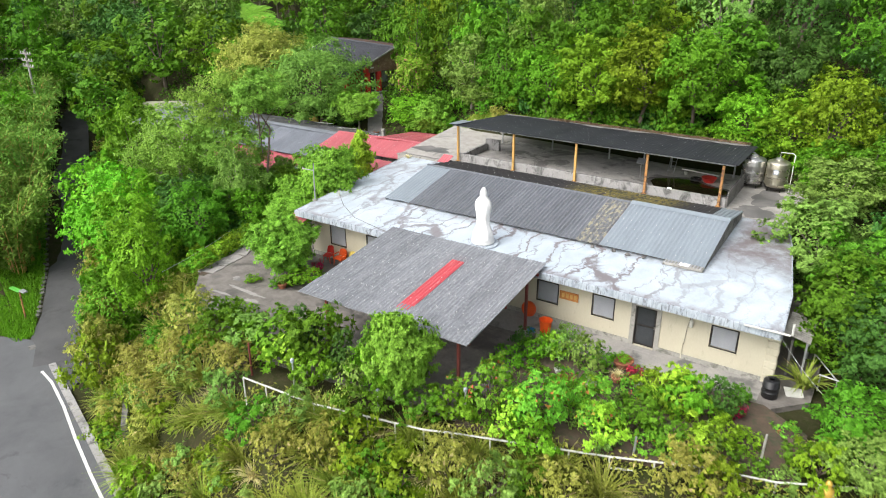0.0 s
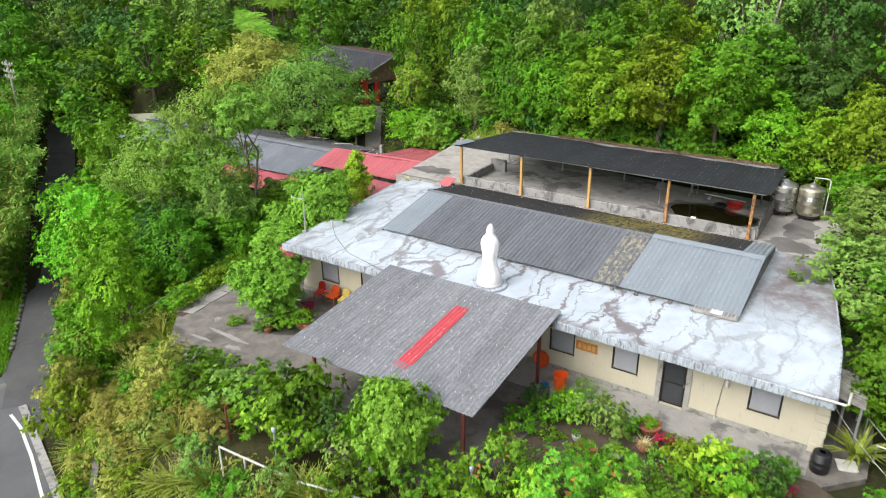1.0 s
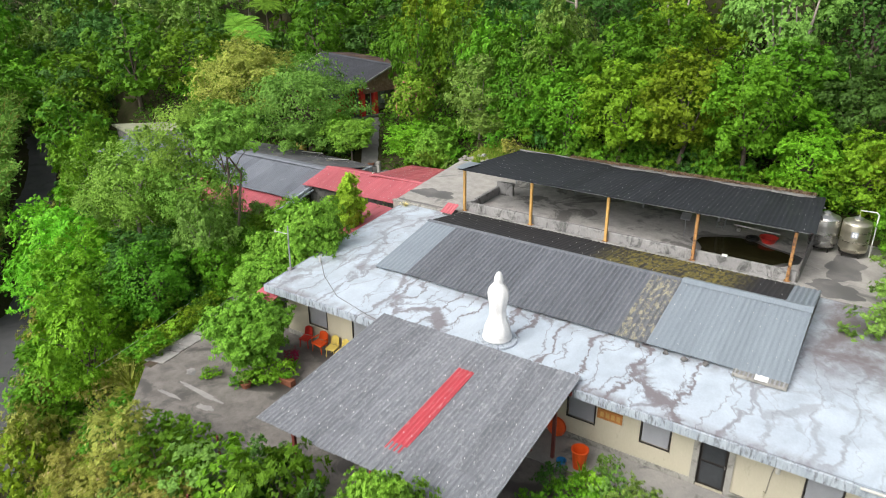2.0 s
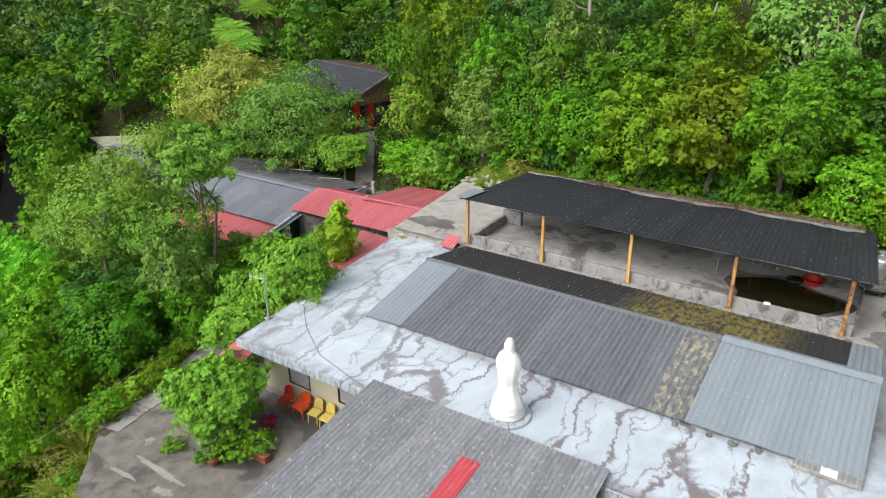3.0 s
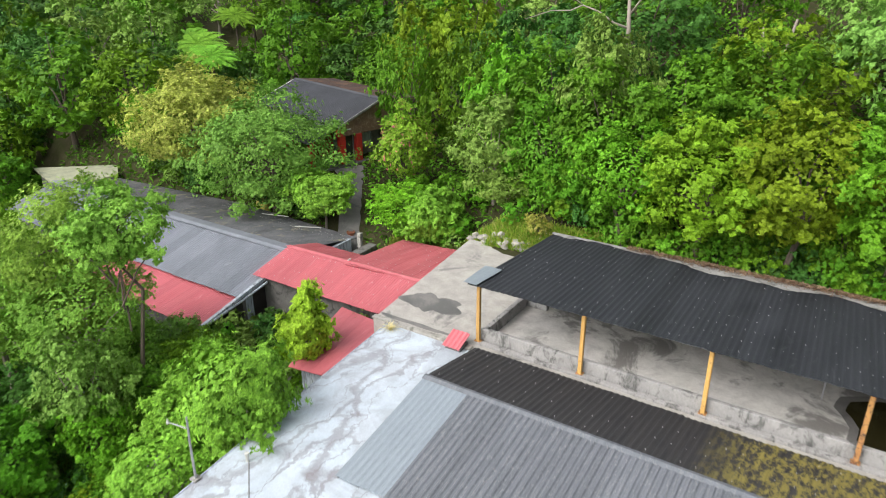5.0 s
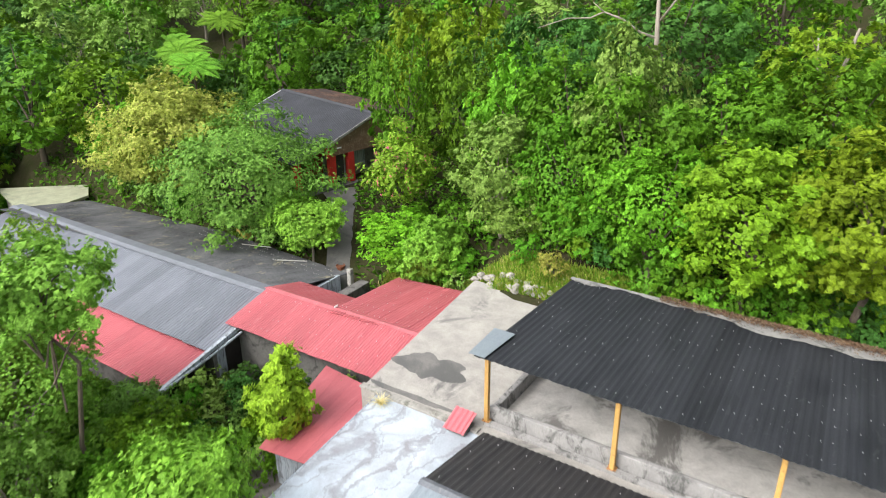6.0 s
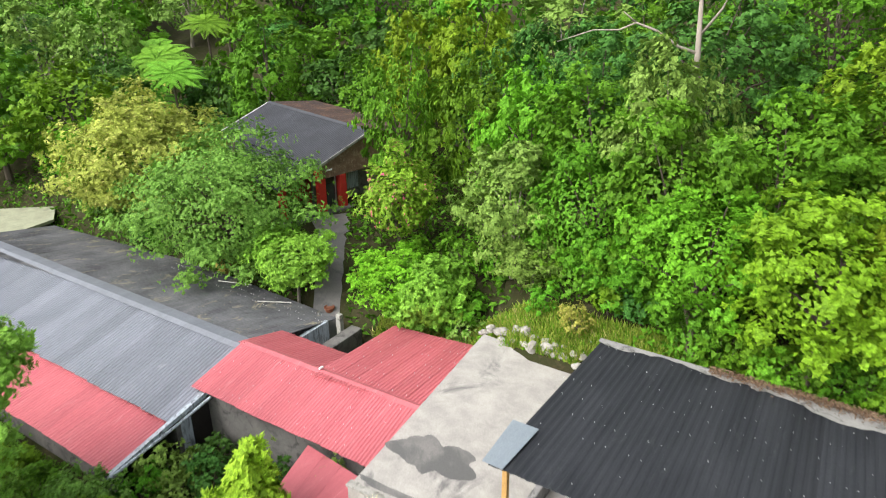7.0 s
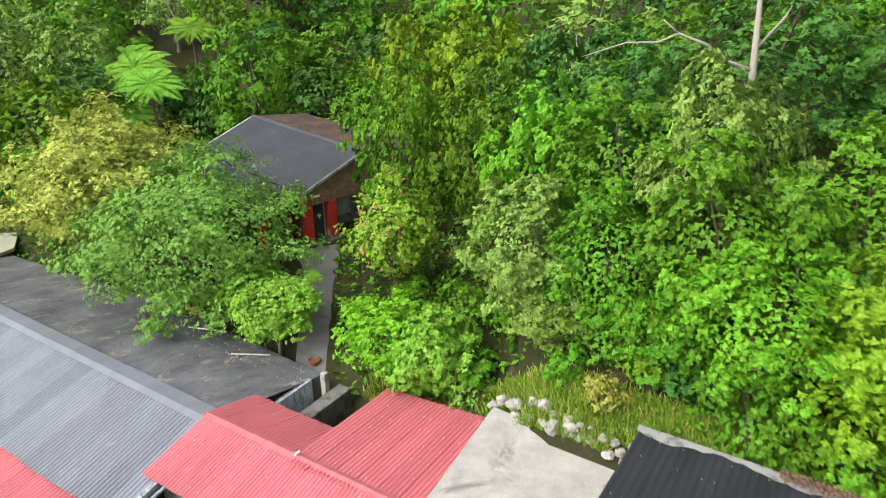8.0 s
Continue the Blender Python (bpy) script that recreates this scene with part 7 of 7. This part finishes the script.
def chair(x, y, turn, material, label, arm=False):
    e = thing("plastic_chair", (x, y, 0.0), label, "chair", "chairs by the wall")
    w = 0.30 if arm else 0.22
    for sx in (-1, 1):
        for sy in (-1, 1):
            part("leg", Geo().tube([(x + sx * w, y + sy * 0.2, 0), (x + sx * w * 0.85, y + sy * 0.17, 0.4)], [0.02, 0.025], 6), material, e)
    part("seat", Geo().box(x - w - 0.02, x + w + 0.02, y - 0.24, y + 0.22, 0.4, 0.45, 0.02), material, e)
    back = Geo()
    n = 8
    for i in range(n + 1):
        u = i / n * 2 - 1
        back.v += [(x + u * w, y + 0.22 + 0.05 * (1 - u * u), 0.44), (x + u * w * 0.85, y + 0.30 + 0.05 * (1 - u * u), 0.86 - 0.06 * u * u), (x + u * w, y + 0.25 + 0.05 * (1 - u * u), 0.44), (x + u * w * 0.85, y + 0.33 + 0.05 * (1 - u * u), 0.86 - 0.06 * u * u)]
    for i in range(n):
        k = 4 * i
        back.f += [(k, k + 4, k + 5, k + 1), (k + 3, k + 7, k + 6, k + 2), (k + 1, k + 5, k + 7, k + 3)]
    part("backrest", back, material, e)
    if arm:
        for sx in (-1, 1):
            part("armrest", Geo().box(x + sx * w - 0.03, x + sx * w + 0.03, y - 0.22, y + 0.24, 0.62, 0.66, 0.01).tube([(x + sx * w, y - 0.18, 0.45), (x + sx * w, y - 0.18, 0.62)], 0.02, 6), material, e)
    e.rotation_euler = (0, 0, radians(turn))
    return e


chair(-17.45, -0.5, 10, M_REDPL, "red plastic chair against the cream wall")
chair(-16.6, -0.5, -5, M_ORANGE, "wide orange plastic armchair against the wall", True)
chair(-15.85, -0.5, 8, M_YELLOWPL, "pale yellow plastic chair against the wall")
chair(-15.25, -0.5, 4, M_YELLOWPL, "pale yellow plastic chair against the wall")

POT = [(0.7, 0), (0.95, 0.75), (1.08, 0.78), (1.08, 1.0), (0.94, 1.0), (0.9, 0.86), (0.01, 0.86)]


def potted(x, y, r, h, material, label, key=None, size=0.3, tall=1.0, z=0.10):
    solo("plant_pot", Geo().lathe((x, y, z), [(a * r, b * h) for a, b in POT], 18), material, label, "plant pot", "plant pots")
    if key:
        plant(key, x, y, size, None, tall, z + h * 0.85)


potted(0.35, -2.1, 0.42, 0.34, M_TERRA, "wide terracotta pot with bright green plant", "shrub2", 0.36, 0.5)
potted(-0.25, -4.2, 0.32, 0.24, M_POTW, "white glazed bowl pot with green plant", "shrub6", 0.34, 0.9)
potted(-1.75, -4.0, 0.16, 0.2, M_POTW, "small white pot with green plant", "shrub1", 0.18)
potted(-1.35, -4.3, 0.17, 0.2, M_TERRA, "small terracotta pot on the soil bed")
potted(-0.95, -4.35, 0.16, 0.2, M_TERRA, "small terracotta pot on the soil bed")
potted(0.55, -3.3, 0.24, 0.24, M_TERRA, "terracotta pot with dry stems", "straw", 0.5)
potted(1.35, -3.2, 0.2, 0.2, M_POTW, "white pot with a small green plant", "shrub1", 0.22)
potted(2.6, -2.6, 0.22, 0.25, M_TERRA, "terracotta pot with a leafy plant", "shrub1", 0.32)
potted(-17.3, -4.3, 0.25, 0.28, M_TERRA, "terracotta pot beside the court", "shrub6", 0.3, 1.0, 0.0)
potted(-31.05, 21.4, 0.24, 0.32, M_TERRA, "red clay pot beside the shrine path", None, 0.3, 1.0, gz(-31.05, 21.4))
for x, y, s in ((4.9, -1.25, 0.5), (5.3, -1.75, 0.42)):
    plant("lily", x, y, s, None, 0.8, 0.02)
br = thing("black_barrel", (5.75, -1.05, 0.0), "black plastic barrel standing beside the hall corner", "barrel")
prof = [(0.36, -0.55), (0.42, -0.5), (0.43, -0.2), (0.455, -0.18), (0.455, -0.13), (0.43, -0.11), (0.43, 0.11), (0.455, 0.13), (0.455, 0.18), (0.43, 0.2), (0.42, 0.5), (0.36, 0.55)]
ob = part("shell", Geo().lathe((5.75, -1.05, 0.0), prof, 24), M_BLACKPL, br, smooth=True)
ob.matrix_basis = Matrix.LocRotScale((0.2, 0.1, 0.4), None, (0.72, 0.72, 0.72))
ob = part("rim", Geo().lathe((5.75, -1.05, 0.0), [(0.18, 0.55), (0.2, 0.6), (0.16, 0.6), (0.15, 0.54)], 18), M_BLACKPL, br)
ob.matrix_basis = Matrix.LocRotScale((0.2, 0.1, 0.4), None, (0.72, 0.72, 0.72))
ob = solo("white_board", Geo().box(-0.35, 0.35, -0.25, 0.25, 0, 0.03), M_WHITEP, "white plastic board lying on the ground", "board")
ob.matrix_basis = Matrix.LocRotScale((6.75, -0.25, 0.05), Euler((radians(14), radians(6), radians(25))), None)
fr = thing("plant_rack", (7.6, 1.2, 0.0), "grey steel pipe rack standing beside the hall", "rack")
part("upright", Geo().tube([(8.1, 0.4, 0), (8.1, 0.4, 0.75)], 0.03, 6), M_GALV, fr)
part("upright", Geo().tube([(7.5, 0.5, 0), (7.5, 0.5, 0.75)], 0.03, 6), M_GALV, fr)
part("upright", Geo().tube([(7.1, 2.1, 0), (7.1, 2.1, 0.75)], 0.03, 6), M_GALV, fr)
part("rail", Geo().tube([(7.45, 0.5, 0.75), (8.15, 0.4, 0.75)], 0.03, 6), M_GALV, fr)
part("rail", Geo().tube([(8.1, 0.4, 0.74), (7.1, 2.1, 0.74)], 0.03, 6), M_GALV, fr)
lt = thing("side_shed", (6.6, 2.2, 0.0), "pale slatted shed roof against the hall's side", "shed")
sheet_roof(lt, (6.9, 0.9, 1.75), (6.9, 3.0, 1.75), (5.85, 3.0, 2.0), (5.85, 0.9, 2.0), M_KERB, 0.65, 0.16, 0.03, 30)
part("post", Geo().box(6.75, 6.83, 0.95, 1.03, 0, 1.72), M_GALV, lt)
part("post", Geo().box(6.75, 6.83, 2.85, 2.93, 0, 1.72), M_GALV, lt)
part("wall", Geo().box(6.2, 6.28, 0.95, 2.95, 0, 1.7), M_DARKWALL, lt)

# ---- garden, bank and lane details ----
g = Geo()
g.lathe((8.55, -6.05, 0.05), [(0.30, 0.0), (0.32, 0.06), (0.24, 0.1), (0.26, 0.22), (0.2, 0.34), (0.19, 0.48), (0.09, 0.54), (0.11, 0.62), (0.10, 0.7), (0.05, 0.76), (0.02, 0.78)], 18)
solo("gold_statue", g, M_GOLD, "small golden seated statue by the fence", "statue", smooth=True)
solo("stone_block", Geo().box(8.2, 8.9, -6.4, -5.7, gz(8.55, -6.05) - 0.3, 0.05, 0.03), M_KERB, "grey concrete block under the golden statue", "block")
for x, y, h, mat_, lab in ((6.45, -5.5, 1.5, M_KERB, "grey concrete post in the garden"), (-3.5, -8.6, 1.3, M_GALV, "thin grey lamp post in the garden"), (-6.4, -10.2, 1.1, M_GALV, "thin grey stake behind the fence"), (-10.4, -10.6, 1.3, M_GALV, "thin grey stake behind the fence"), (-12.9, -10.6, 1.4, M_OXIDE, "rusty brown stake at the fence end"), (-14.6, -8.0, 1.2, M_OXIDE, "rusty brown stake beside the court"), (2.6, -7.2, 0.9, M_GALV, "thin grey stake behind the fence")):
    z = max(gz(x, y), -0.1)
    p = solo("garden_post", Geo().tube([(x, y, z - 0.2), (x + 0.03, y, z + h)], [0.05, 0.04], 8), mat_, lab, "post", "garden posts")
    if h in (1.3, 1.1):
        part("lamp_head", Geo().lathe((x + 0.03, y, z + h), [(0.05, 0.0), (0.08, 0.04), (0.08, 0.16), (0.03, 0.2)], 10), M_EDGE, p)
yb = thing("yellow_barrel", (-38.6, 21.5, gz(-38.6, 21.5)), "dull yellow barrel at the foot of the wide tree", "barrel")
part("shell", Geo().lathe((-38.6, 21.5, gz(-38.6, 21.5) - 0.05), [(0.38, 0), (0.42, 0.1), (0.44, 0.5), (0.42, 0.9), (0.36, 1.0), (0.3, 1.0)], 20), M_YELLOWPL, yb, smooth=True)
for x, y, x2, y2 in ((-37.0, 19.9, -35.4, 20.6), (-33.7, 19.4, -32.4, 20.3)):
    solo("batten", Geo().tube([(x, y, 1.40), (x2, y2, 1.30)], 0.028, 6), M_WHITEP, "pale wooden batten lying on the rear roof", "batten", "battens")
solo("gate_post", Geo().box(-29.3, -29.05, 19.9, 20.15, -0.5, 1.75, 0.02), M_KERB, "grey concrete post by the path", "post")
solo("path_wall", Geo().box(-29.0, -28.4, 17.9, 20.6, -0.9, 1.0, 0.03), M_DARKWALL, "low stained wall beside the annexe", "wall", kind="structure")
# bare pale snag on the hill
sg = Geo()
z0 = gz(-17.0, 27.2)
sg.tube([(-17.0, 27.2, z0 - 0.3), (-17.05, 27.15, 10.5), (-16.95, 27.1, 12.6), (-17.1, 27.0, 15.5)], [0.18, 0.15, 0.12, 0.06], 8)
sg.tube([(-17.0, 27.1, 13.0), (-17.6, 26.7, 13.25), (-18.3, 26.3, 13.8), (-19.0, 25.9, 14.1), (-19.5, 25.6, 13.85), (-20.3, 25.1, 13.85), (-21.4, 24.4, 13.45)], [0.08, 0.06, 0.05, 0.042, 0.034, 0.026, 0.012], 6)
sg.tube([(-17.0, 27.1, 13.6), (-16.3, 27.0, 14.6), (-16.0, 27.0, 15.4)], [0.06, 0.04, 0.02], 6)
sg.tube([(-19.0, 25.9, 14.1), (-19.4, 25.6, 14.5)], [0.04, 0.015], 6)
solo("dead_tree", sg, M_BARKPALE, "bare pale trunk with crooked limbs above the crowns", "dead tree", smooth=True)
# leaning bare trunks among the crowns
for x, y, top, lean in ((-2.6, 27.3, 13.8, 0.5), (-10.1, 27.2, 13.8, 0.7)):
    z = gz(x, y)
    bt = Geo().tube([(x, y, z - 0.3), (x + 0.15 * lean, y, z + 0.4 * (top - z)), (x + 0.5 * lean, y, z + 0.75 * (top - z)), (x + lean, y, top)], [0.15, 0.12, 0.1, 0.05], 8)
    bt.tube([(x + 0.25 * lean, y, z + 0.55 * (top - z)), (x - 0.35, y - 0.2, z + 0.75 * (top - z)), (x - 0.6, y - 0.3, z + 0.95 * (top - z))], [0.09, 0.06, 0.03], 6)
    solo("dead_tree", bt, M_BARKPALE, "bare pale leaning trunk among the crowns", "dead tree", smooth=True)
# utility pole and sign by the lane
up = thing("utility_pole", (-70.4, 12.6, gz(-70.4, 12.6)), "grey concrete utility pole with cross arms", "utility pole")
part("mast", Geo().tube([(-70.4, 12.6, gz(-70.4, 12.6) - 0.3), (-70.4, 12.6, 6.4)], [0.16, 0.10], 10), M_KERB, up)
for z in (5.9, 5.2, 4.6):
    part("cross_arm", Geo().box(-71.4, -69.4, 12.55, 12.65, z, z + 0.12), M_KERB, up)
    for dx in (-0.9, -0.4, 0.4, 0.9):
        part("insulator", Geo().lathe((-70.4 + dx, 12.6, z + 0.12), [(0.05, 0), (0.07, 0.08), (0.04, 0.16), (0.05, 0.2)], 8), M_WHITEP, up)
cable((-71.2, 12.6, 5.5), (-112, 4, 7), 1.5, "thin black power line beside the lane")
cable((-69.6, 12.6, 5.5), (-46, -20, 4), 1.5, "thin black power line beside the lane")
sp = thing("signpost", (-41.4, -6.6, gz(-41.4, -6.6)), "brown post with a small green lamp hood", "sign")
z = gz(-41.4, -6.6)
part("post", Geo().tube([(-41.4, -6.6, z - 0.2), (-41.75, -6.4, z + 2.1)], [0.07, 0.06], 8), M_POSTRUST, sp)
part("hood", Geo().box(-42.7, -41.5, -6.6, -6.3, z + 2.1, z + 2.2, 0.03), M_GREENPL, sp)
part("panel", Geo().box(-41.5, -40.9, -6.55, -6.2, z + 2.15, z + 2.25, 0.02), M_GALV, sp)
krng = random.Random(6)
for k in range(24):
    s = 8.5 + k * 0.75
    x, y = -33 - 0.834 * s - 0.55 * 1.85, -9 + 0.55 * s - 0.834 * 1.85
    stone(x, y, float(lane_z(x)) + 0.02, krng.uniform(0.14, 0.2), "mossy edging stone along the lane", "edging stones", M_DARKWALL, seed=120 + k)
solo("lane_wall", Geo().prism([(-22.5, -11.6), (-22.35, -11.35), (-33.4, -3.0), (-33.55, -3.25)][::-1], -8.2, -6.3), M_DARKWALL, "stained concrete wall beside the lane", "wall", kind="structure")
solo("drain_cover", Geo().prism([(-37.5, -8.6), (-36.9, -8.8), (-36.8, -8.4), (-37.4, -8.2)], -7.985, -7.975), M_DARKWALL, "steel drain cover in the asphalt", "drain cover", kind="structure")

solo("planter_box", Geo().box(-16.35, -15.65, -3.35, -3.05, 0.0, 0.28, 0.02), M_TERRA, "long terracotta planter box beside the court", "planter", "planters")
plant("shrub2", -16.0, -3.2, 0.25, None, 0.8, 0.25)
